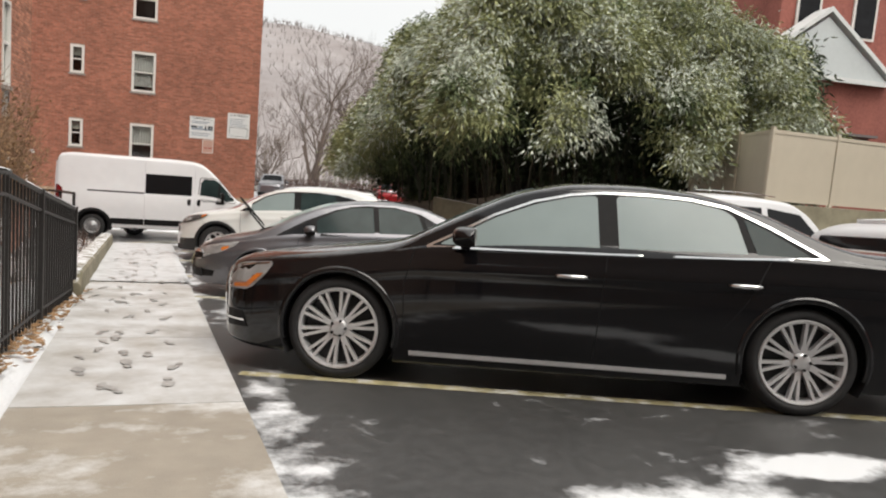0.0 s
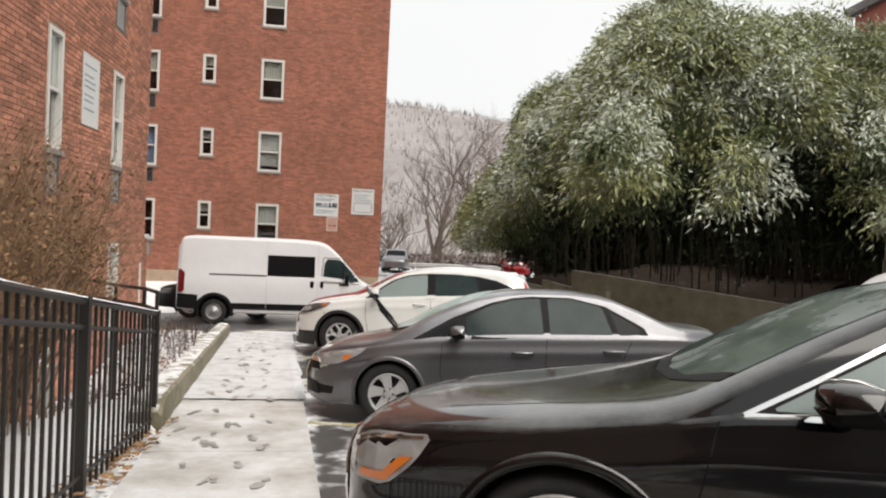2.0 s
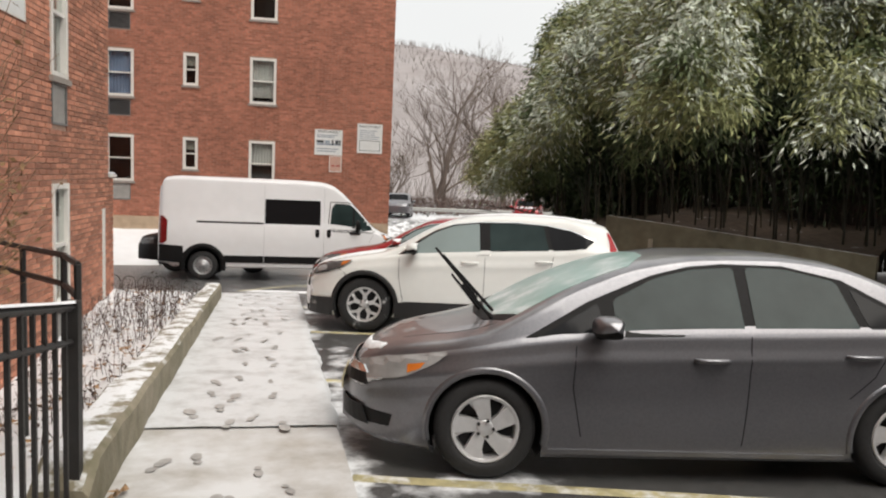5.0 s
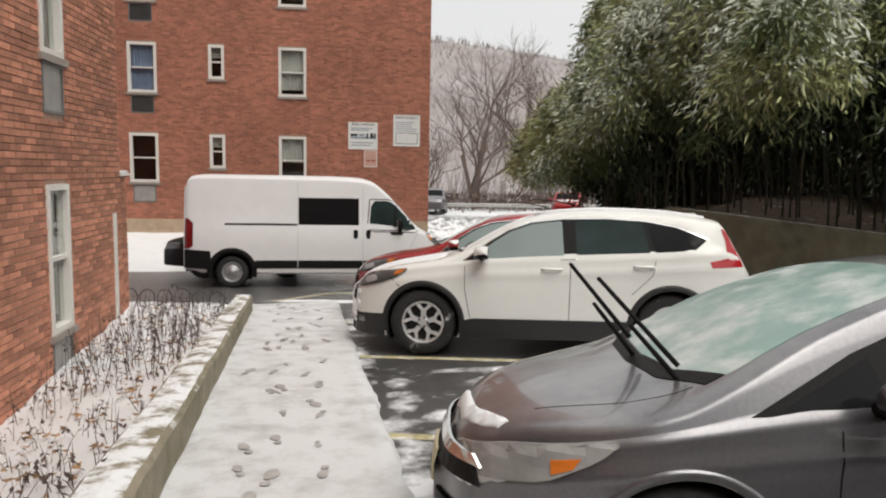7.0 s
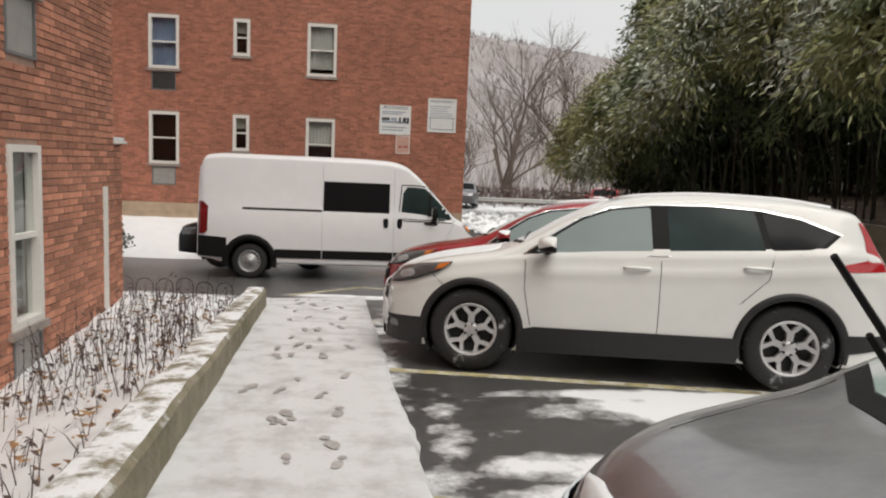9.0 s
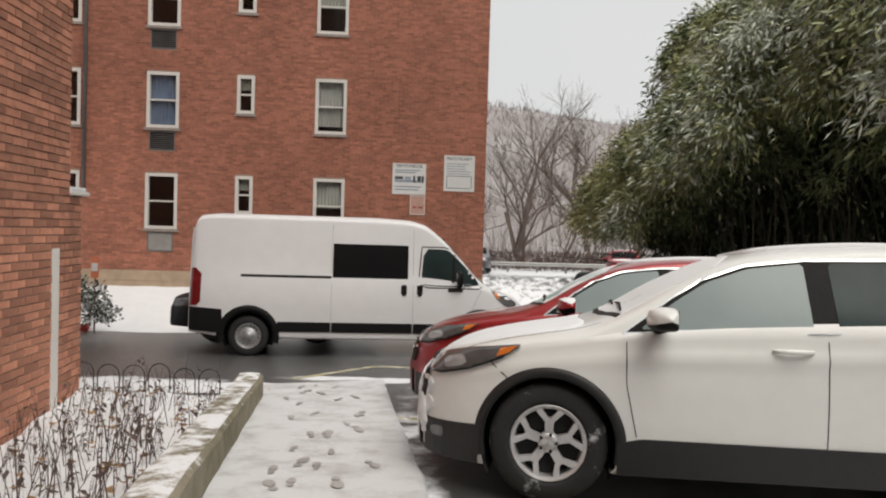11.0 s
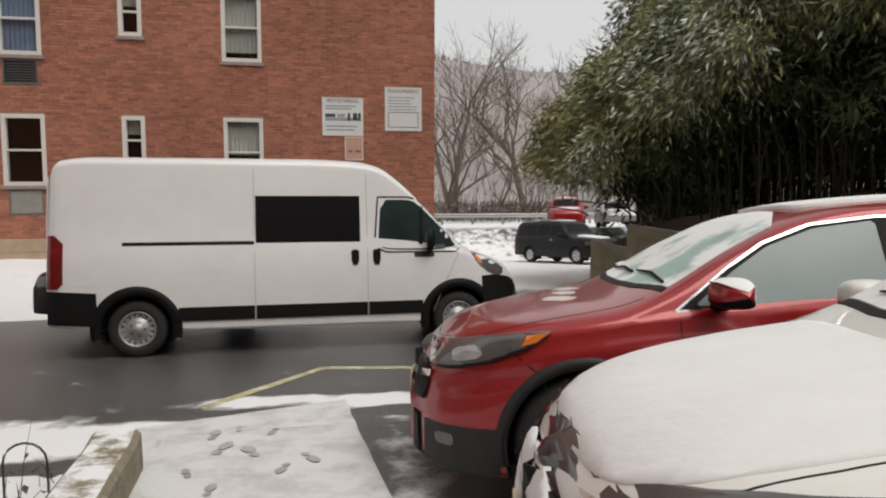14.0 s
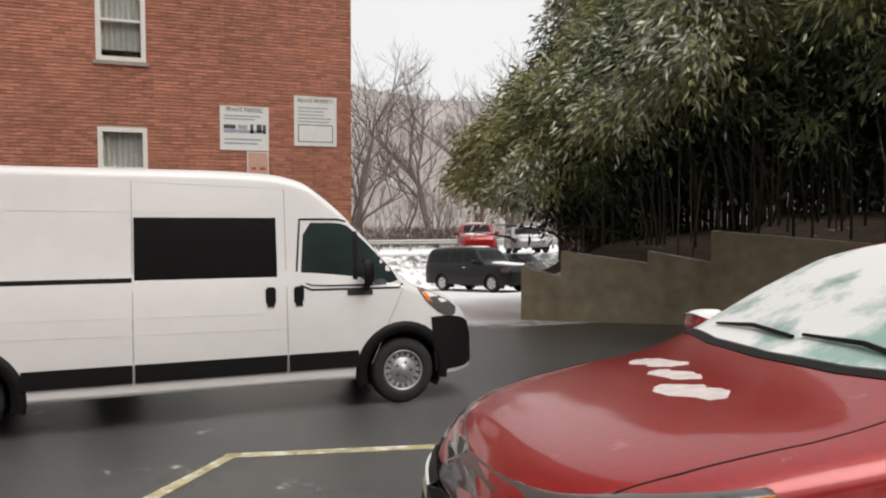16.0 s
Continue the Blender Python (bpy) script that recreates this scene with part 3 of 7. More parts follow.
def sash_window(name, m, w, h, label, inside=None, sill=True, fw=0.065, cover=1.0):
    """A white double-hung window: frame, meeting rail, two panes, sill, and what hangs behind the glass."""
    win = root(name, m, label, "window", kind="structure")
    part("window_frame", boxes((0, fw, -0.03, 0.09, 0, h), (w - fw, w, -0.03, 0.09, 0, h), (fw, w - fw, -0.03, 0.09, 0, fw), (fw, w - fw, -0.03, 0.09, h - fw, h)), WHITE_FRAME, win)
    part("meeting_rail", boxes((fw, w - fw, -0.005, 0.07, h / 2 - 0.022, h / 2 + 0.022)), WHITE_FRAME, win)
    part("pane", boxes((fw, w - fw, 0.020, 0.026, h / 2 + 0.022, h - fw)), PANE, win).visible_shadow = False
    part("pane", boxes((fw, w - fw, 0.045, 0.051, fw, h / 2 - 0.022)), PANE, win).visible_shadow = False
    if sill:
        part("window_sill", boxes((-0.05, w + 0.05, -0.055, 0.05, -0.07, -0.002)), STONE_SILL, win)
    if inside:
        bm = bmesh.new()
        z0 = fw + (1 - cover) * (h - 2 * fw)
        prev = None
        for i in range(25):
            x = fw + (w - 2 * fw) * i / 24
            pr = [bm.verts.new((x, 0.10 + 0.012 * math.sin(i * 1.9), z)) for z in (z0, h - fw)]
            if prev:
                bm.faces.new((prev[0], pr[0], pr[1], prev[1]))
            prev = pr
        part("curtain", bm, inside, win)
    return win


def vent(m, w, h, panel=False):
    ob = root("air_conditioner_sleeve", m, "pale grey cover panel under a window" if panel else "dull grey through-wall air conditioner grille under a window", "air vent", group="air conditioner grilles")
    part("casing", boxes((0, w, -0.02, 0.10, 0, 0.025), (0, w, -0.02, 0.10, h - 0.025, h), (0, 0.025, -0.02, 0.10, 0.025, h - 0.025), (w - 0.025, w, -0.02, 0.10, 0.025, h - 0.025)), AC_METAL, ob)
    part("backing", boxes((0.025, w - 0.025, 0.0 if panel else 0.05, 0.06, 0.025, h - 0.025)), AC_PANEL if panel else UNLIT_DARK, ob)
    if panel:
        return ob
    slat = None
    for i in range(9):
        z = 0.04 + (h - 0.08) * i / 8
        if slat is None:
            slat = part("slat", boxes((0.025, w - 0.025, -0.008, 0.02, 0, 0.012)), AC_METAL, ob)
            slat.location = (0, 0, z)
        else:
            s2 = new("slat", slat.data)
            s2.parent = ob
            s2.location = (0, 0, z)
    return ob


# far building: front wall in the plane y = FY, local x = world x
FY, FX1, FX0 = 29.5, 2.51, -15.0
STOREY = 2.752
cols = [(-6.82, 0.86, 1.52, "wide"), (-4.42, 0.48, 1.05, "slim"), (-2.29, 0.86, 1.52, "wide"), (-11.6, 0.86, 1.52, "wide"), (-9.25, 0.70, 1.52, "wide")]
rows_z = [0.49 + STOREY * k for k in range(6)]
holes = []
for k, z in enumerate(rows_z):
    for cx, cw, ch, kind in cols:
        top = z + 1.53
        holes.append((cx, cx + cw, top - ch, top))
    holes.append((-6.74, -6.06, z - 0.60, z - 0.08))
BASE_F = -0.72
front = root("apartment_building", Matrix.Translation((0, FY, 0)), "tall red brick apartment block with white sash windows", "building")
part("wall", wall_with_holes(FX0, FX1, BASE_F - 0.2, 17.5, 0.35, holes), MORTAR, front)
for d in ((FX1 - 0.35, FX1, 0.352, 14, -2.5, 17.5), (FX0, FX0 + 0.35, 0.352, 14, -2.5, 17.5), (FX0 + 0.36, FX1 - 0.36, 13.65, 14, -2.5, 17.5)):
    part("wall", boxes(d), BRICK, front)
part("roof", boxes((FX0 - 0.1, FX1 + 0.1, -0.1, 14.1, 17.502, 17.9)), STONE_SILL, front)
part("floor_slab", boxes((FX0 + 0.36, FX1 - 0.36, 0.36, 13.6, -0.9, -0.7)), UNLIT_DARK, front)
part("inner_wall", boxes((FX0 + 0.36, FX1 - 0.36, 2.2, 2.3, -0.69, 17.4)), UNLIT_DARK, front)
part("foundation", boxes((FX0, FX1, -0.04, 0.34, -2.6, BASE_F - 0.2)), FOUNDATION, front)
part("foundation_strip", boxes((FX0, FX1, -0.05, -0.002, BASE_F - 0.2, BASE_F + 0.08)), FOUNDATION, front, "painted concrete base strip")
fv, ff, _ = brick_layer(None, FX0, FX1, BASE_F + 0.082, 11.6, holes, BRICK)
tagged(raw("bricks", fv, ff, BRICK, front), kind="stuff")
part("upper_brickwork", boxes(*[(a, b, -0.01, -0.002, 11.6, 17.5) for a, b in ((FX0, -11.7), (-10.7, -9.3), (-8.5, -6.9), (-5.9, -4.5), (-3.9, -2.4), (-1.4, FX1))]), BRICK, front)
for r, z in enumerate(rows_z):
    for cx, cw, ch, kind in cols:
        inside, cover = None, 1.0
        if cx == -6.82:
            inside, cover = (None, 1) if r == 0 else ((BLUE_FILM, 1.0) if r == 1 else (BLIND, 0.5))
        elif cx == -2.29:
            inside, cover = (CURTAIN, 0.55) if r == 0 else ((CURTAIN, 0.9) if r == 1 else (BLIND, 0.52))
        elif kind == "slim":
            inside, cover = BLIND, 0.35
        top = z + 1.53
        sash_window("window", Matrix.Translation((cx, FY, top - ch)), cw, ch, "white-framed sash window in the red brick wall", inside, True, 0.085 if kind == "wide" else 0.09, cover)
    vent(Matrix.Translation((-6.74, FY, z - 0.60)), 0.68, 0.52, r == 0)

# near building: wall along the bed, local x = along +y of the world, faces +x
NX, NY1 = -2.97, 16.05
near_m = Matrix(((0, -1, 0, NX), (1, 0, 0, 0), (0, 0, 1, 0), (0, 0, 0, 1)))
near_wins = [(13.79, 14.33), (11.14, 11.63), (8.2, 8.9), (5.2, 5.9)]
nholes = []
for a, b in near_wins:
    for k in range(5):
        z0 = -0.70 + 2.80 * k
        nholes.append((a, b, z0, z0 + 1.52))
        nholes.append((a + 0.02, b - 0.02, z0 - 0.57, z0 - 0.075))
near = root("brick_house_block", near_m, "salmon red brick apartment block beside the footpath", "building")
part("wall", wall_with_holes(-6, NY1, -1.9, 14.5, 0.35, nholes), MORTAR, near)
for d in ((NY1 - 0.35, NY1, 0.352, 12, -1.9, 14.5), (-6, -5.65, 0.352, 12, -1.9, 14.5), (-5.6, NY1 - 0.36, 11.6, 12, -1.9, 14.5)):
    part("wall", boxes(d), BRICK_NEAR, near)
part("roof", boxes((-6.1, NY1 + 0.1, -0.1, 12, 14.502, 14.8)), STONE_SILL, near)
part("inner_wall", boxes((-5.6, NY1 - 0.36, 1.8, 1.9, -1.8, 14.4)), UNLIT_DARK, near)
for a, b in near_wins:
    for k in range(5):
        z0 = -0.70 + 2.80 * k
        sash_window("window", near_m @ Matrix.Translation((a, 0, z0)), b - a, 1.52, "tall white-framed sash window in salmon brick", BLIND if k else CURTAIN, True, 0.06, 0.5 if k else 0.95)
        vent(near_m @ Matrix.Translation((a + 0.02, 0, z0 - 0.57)), b - a - 0.04, 0.495, True)


def sign(name, m, w, h, label, rows, base=SIGN_WHITE, texts=()):
    """A flat notice board on the wall with raised print."""
    ob = root(name, m, label, "sign")
    part("board", boxes((0, w, -0.022, -0.0142, 0, h)), base, ob)
    part("border", boxes((0, w, -0.026, -0.0222, 0, 0.02), (0, w, -0.026, -0.0222, h - 0.02, h), (0, 0.02, -0.026, -0.0222, 0.02, h - 0.02), (w - 0.02, w, -0.026, -0.0222, 0.02, h - 0.02)), WHITE_FRAME, ob)
    for x0, x1, z0, z1, material in rows:
        part("print", boxes((x0, x1, -0.0245, -0.0222, z0, z1)), material, ob)
    for body, x, z, size, material in texts:
        cu = bpy.data.curves.new("lettering", "FONT")
        cu.body, cu.size, cu.extrude, cu.align_x = body, size, 0.001, "CENTER"
        tmp = new("lettering_curve", cu)
        me = bpy.data.meshes.new_from_object(tmp.evaluated_get(bpy.context.evaluated_depsgraph_get()))
        bpy.data.objects.remove(tmp)
        me.materials.clear()
        me.materials.append(material)
        o = new("lettering", me)
        o.parent = ob
        o.matrix_local = Matrix.Translation((x, -0.0245, z)) @ Euler((radians(90), 0, 0)).to_matrix().to_4x4() @ Matrix.Diagonal((0.9, 1.25, 1, 1))
    return ob


def bars(w, zs, h, material, x0=0.08, jag=0.2):
    return [(x0, w - x0 - random.uniform(0, jag), z, z + h, material) for z in zs]


sign("parking_sign", Matrix.Translation((-0.11, FY, 1.66)), 0.94, 0.87, "white private parking notice with dark picture on brick", bars(0.94, (0.66, 0.60, 0.20, 0.12), 0.03, SIGN_BLUE) + [(0.07, 0.30, 0.42, 0.50, SIGN_INK), (0.07, 0.87, 0.34, 0.41, SIGN_BLUE), (0.34, 0.52, 0.42, 0.50, SIGN_BLUE), (0.58, 0.64, 0.34, 0.52, SIGN_INK), (0.70, 0.80, 0.36, 0.52, SIGN_INK), (0.82, 0.88, 0.34, 0.52, SIGN_INK)], texts=(("PRIVATE PARKING", 0.47, 0.755, 0.098, SIGN_INK),))
sign("property_sign", Matrix.Translation((1.33, FY, 1.79)), 0.87, 1.01, "white private property notice board on brick", bars(0.87, (0.76, 0.69, 0.62, 0.55, 0.48), 0.022, SIGN_BLUE) + [(0.08, 0.79, 0.42, 0.435, SIGN_INK), (0.08, 0.79, 0.08, 0.095, SIGN_INK), (0.08, 0.095, 0.096, 0.419, SIGN_INK), (0.775, 0.79, 0.096, 0.419, SIGN_INK)], texts=(("PRIVATE PROPERTY", 0.435, 0.875, 0.092, SIGN_INK),))
sign("small_notice", Matrix.Translation((0.40, FY, 1.10)), 0.42, 0.54, "faded pink small notice below a sign", [(0.08, 0.18, 0.18, 0.23, SIGN_RED), (0.24, 0.36, 0.18, 0.23, SIGN_RED), (0.06, 0.36, 0.40, 0.42, SIGN_PINK)], SIGN_PINK)
sign("wall_notice", near_m @ Matrix.Translation((12.36, 0, 2.56)), 0.71, 1.02, "white notice board on the salmon brick wall", bars(0.71, (0.84, 0.70, 0.62, 0.54, 0.42, 0.34, 0.22), 0.025, SIGN_BLUE))

# ---- vehicles ----


def ramp_fn(pts):
    """A smooth monotone curve through (x, value) points."""
    px, pv = [p[0] for p in pts], [p[1] for p in pts]
    n = len(px)
    d = [(pv[i + 1] - pv[i]) / (px[i + 1] - px[i]) for i in range(n - 1)]
    s = [d[0]] + [0 if d[i - 1] * d[i] <= 0 else 2 * d[i - 1] * d[i] / (d[i - 1] + d[i]) for i in range(1, n - 1)] + [d[-1]]

    def f(x):
        x = max(px[0], min(px[-1], x))
        i = max(0, min(n - 2, next((k for k in range(n - 1) if x <= px[k + 1]), n - 2)))
        h = px[i + 1] - px[i]
        t = (x - px[i]) / h
        return pv[i] * (1 + 2 * t) * (1 - t) ** 2 + s[i] * h * t * (1 - t) ** 2 + pv[i + 1] * t * t * (3 - 2 * t) + s[i + 1] * h * t * t * (t - 1)
    return f


class Shell:
    """The skin of a vehicle: front at x = 0, rear at x = length, half-width given at any (x, z)."""

    def __init__(self, length, width, top, belt, under, tumble, plan, crown=0.11, power=2.8, tuck=0.05, waist=0.62, crease=0.0):
        self.outline, self.crease = ramp_fn(plan), crease
        self.length, self.half, self.tumble = length, width / 2, tumble
        self.top, self.belt, self.under = ramp_fn(top), ramp_fn(belt), ramp_fn(under)
        self.crown, self.power, self.tuck, self.waist = crown, power, tuck, waist

    def plan(self, x):
        return self.half * self.outline(x)

    def side(self, x, z):
        w = self.plan(x)
        b = self.belt(x)
        zm = b * self.waist
        if z < zm:
            w -= self.tuck * ((zm - z) / zm) ** 2 * 1.6
        else:
            w -= 0.035 * ((min(z, b) - zm) / (b - zm)) ** 2
        if z > b:
            w -= self.tumble * (z - b) + 0.015
        if self.crease:
            w += 0.013 * math.exp(-((z - self.crease * b) / 0.04) ** 2)
        return w

    def y(self, x, z):
        w, t, r = self.side(x, z), self.top(x), self.crown
        d = t - z
        if d <= 0:
            return 0.0
        if d < r:
            w *= max(0.0, 1 - (1 - d / r) ** self.power) ** (1 / self.power)
        return w

    def z(self, x, y):
        lo, hi = self.under(x), self.top(x)
        a = hi - self.crown * 2.5
        for _ in range(24):
            m = (a + hi) / 2
            if self.y(x, m) >= abs(y):
                a = m
            else:
                hi = m
        return a

    def x(self, y, z):
        a, b = 0.0, 1.2
        if self.y(0.0, z) >= abs(y):
            return 0.0
        for _ in range(24):
            m = (a + b) / 2
            if self.y(m, z) >= abs(y):
                b = m
            else:
                a = m
        return b

    def xr(self, y, z):
        a, b = self.length - 1.2, self.length
        if self.y(b, z) >= abs(y):
            return b
        for _ in range(24):
            m = (a + b) / 2
            if self.y(m, z) >= abs(y):
                a = m
            else:
                b = m
        return a

    def put(self, mode, u, v, off, s=1):
        """A point on the skin, from its place in side, top, front or rear view."""
        if mode == "side":
            return Vector((u, s * (self.y(u, v) + off), v))
        if mode == "top":
            return Vector((u, v, self.z(u, v) + off))
        if mode == "front":
            return Vector((self.x(u, v) - off - 0.012, u, v))
        return Vector((self.xr(u, v) + off + 0.012, u, v))

    def body(self, arches, step=0.055):
        """Skin of the body with round wheel openings: arches are (x, z, radius)."""
        bm = bmesh.new()
        n = int(self.length / step)
        rings = []
        for i in range(-1, n + 2):
            x = self.length * max(0, min(n, i)) / n
            zb, zt, b = self.under(x), self.top(x), self.belt(x)
            shrink = 0.90 if i in (-1, n + 1) else 1.0
            xo = x + (-0.03 if i == -1 else 0.03 if i == n + 1 else 0)
            zs = []
            low = min(b, zt - self.crown)
            m = 24
            for k in range(m):
                zs.append(zb + (low - zb) * k / m)
            hi = zt - self.crown
            for k in range(6):
                zs.append(low + (hi - low) * k / 6)
            for k in range(10):
                zs.append(zt if k == 9 else hi + self.crown * math.sin(math.pi / 2 * k / 9.0))
            zmid = (zb + zt) / 2
            ring = [(xo, 0.0, zb)]
            for z in zs:
                ring.append((xo, self.y(x, z) * shrink, zmid + (z - zmid) * shrink))
            rings.append(ring)
        grid = []
        for ring in rings:
            right = [bm.verts.new(p) for p in ring]
            left = [right[0]] + [bm.verts.new((p[0], -p[1], p[2])) for p in ring[1:]]
            grid.append((right, left))
        for side in (0, 1):
            for r0, r1 in zip(grid, grid[1:]):
                a, b = r0[side], r1[side]
                for k in range(len(a) - 1):
                    q = (a[k], a[k + 1], b[k + 1], b[k])
                    if len(set(q)) == 4:
                        bm.faces.new(q if side == 0 else q[::-1])
        for side in (0, 1):
            for g in (grid[0], grid[-1]):
                for k in range(1, len(g[0]) - 1):
                    if side == 0:
                        bm.faces.new((g[0][k], g[0][k + 1], g[1][k + 1], g[1][k]))
        doomed = []
        for f in bm.faces:
            c = f.calc_center_median()
            for ax, az, ar in arches:
                if abs(c.y) > 0.25 and all((v.co.x - ax) ** 2 + (v.co.z - az) ** 2 < ar * ar for v in f.verts):
                    doomed.append(f)
                    break
                if abs(c.y) > 0.25 and abs(c.x - ax) < ar * 0.92 and c.z < az:
                    doomed.append(f)
                    break
        bmesh.ops.delete(bm, geom=doomed, context="FACES")
        for v in bm.verts:
            for ax, az, ar in arches:
                dx, dz = v.co.x - ax, v.co.z - az
                d = math.hypot(dx, dz)
                if abs(v.co.y) > 0.25 and 1e-6 < d < ar and v.co.z > az - 0.12:
                    nx, nz = ax + dx / d * ar, az + dz / d * ar
                    s = 1 if v.co.y > 0 else -1
                    v.co = Vector((nx, s * self.y(nx, nz), nz))
        bmesh.ops.remove_doubles(bm, verts=bm.verts, dist=0.0008)
        return bm

    def panel(self, outline, mode, off=0.004, s=1, step=0.07, lip=0.012):
        """A shaped sheet lying on the skin: its outline in side, top, front or rear view."""
        bm = bmesh.new()
        bm.faces.new([bm.verts.new((u, v, 0)) for u, v in outline])
        us, vs = [p[0] for p in outline], [p[1] for p in outline]
        for lo, hi, nrm in ((min(us), max(us), (1, 0, 0)), (min(vs), max(vs), (0, 1, 0))):
            c = lo + step
            while c < hi - 0.004:
                geom = bm.verts[:] + bm.edges[:] + bm.faces[:]
                bmesh.ops.bisect_plane(bm, geom=geom, plane_co=(c * nrm[0], c * nrm[1], 0), plane_no=nrm, dist=1e-5)
                c += step
        rim = [e for e in bm.edges if e.is_boundary]
        extra = {v for v in bmesh.ops.extrude_edge_only(bm, edges=rim)["geom"] if isinstance(v, bmesh.types.BMVert)}
        for v in bm.verts:
            v.co = self.put(mode, v.co.x, v.co.y, off - (lip if v in extra else 0), s)
        return bm

    def strip(self, pts, mode, width=0.012, off=0.004, s=1, step=0.05):
        """A narrow band along a line drawn on the skin."""
        bm = bmesh.new()
        fine = []
        for (a, b), (c, d) in zip(pts, pts[1:]):
            n = max(1, int(math.hypot(c - a, d - b) / step))
            fine += [(a + (c - a) * i / n, b + (d - b) * i / n) for i in range(n)]
        fine.append(pts[-1])
        rows = []
        for i, (u, v) in enumerate(fine):
            p, q = fine[max(0, i - 1)], fine[min(len(fine) - 1, i + 1)]
            d = math.hypot(q[0] - p[0], q[1] - p[1]) or 1
            nu, nv = -(q[1] - p[1]) / d * width / 2, (q[0] - p[0]) / d * width / 2
            rows.append([bm.verts.new(self.put(mode, u + k * nu, v + k * nv, o, s)) for k, o in ((-1, off - 0.01), (-1, off), (1, off), (1, off - 0.01))])
        for a, b in zip(rows, rows[1:]):
            for k in range(3):
                bm.faces.new((a[k], a[k + 1], b[k + 1], b[k]))
        return bm


def round_line(pts, times=2):
    """Cuts the corners of a closed outline."""
    for _ in range(times):
        out = []
        for a, b in zip(pts, pts[1:] + pts[:1]):
            out += [(a[0] * 0.8 + b[0] * 0.2, a[1] * 0.8 + b[1] * 0.2), (a[0] * 0.2 + b[0] * 0.8, a[1] * 0.2 + b[1] * 0.8)]
        pts = out
    return pts


def corner(pts, c=0.035):
    """Cuts each corner of a closed outline by a fixed length."""
    out = []
    for p, q, r in zip(pts[-1:] + pts[:-1], pts, pts[1:] + pts[:1]):
        for o in (p, r):
            d = math.hypot(o[0] - q[0], o[1] - q[1])
            k = min(0.35, c / d)
            out.append((q[0] + (o[0] - q[0]) * k, q[1] + (o[1] - q[1]) * k))
    return out


def spoke(bm, r0, r1, w0, w1, a, d0, d1, twist=0.0):
    """One wheel spoke from radius r0 to r1 at angle a; front face at depth d."""
    vs = []
    for r, w, aa, d in ((r0, w0, a, d0), (r1, w1, a + twist, d1)):
        c, s = math.cos(aa), math.sin(aa)
        for k, dep in ((-1, d), (1, d), (1, d + 0.045), (-1, d + 0.045)):
            vs.append(bm.verts.new((r * c - k * w / 2 * s, dep, r * s + k * w / 2 * c)))
    for q in ((0, 1, 5, 4), (1, 2, 6, 5), (2, 3, 7, 6), (3, 0, 4, 7), (0, 3, 2, 1), (4, 5, 6, 7)):
        bm.faces.new([vs[i] for i in q])


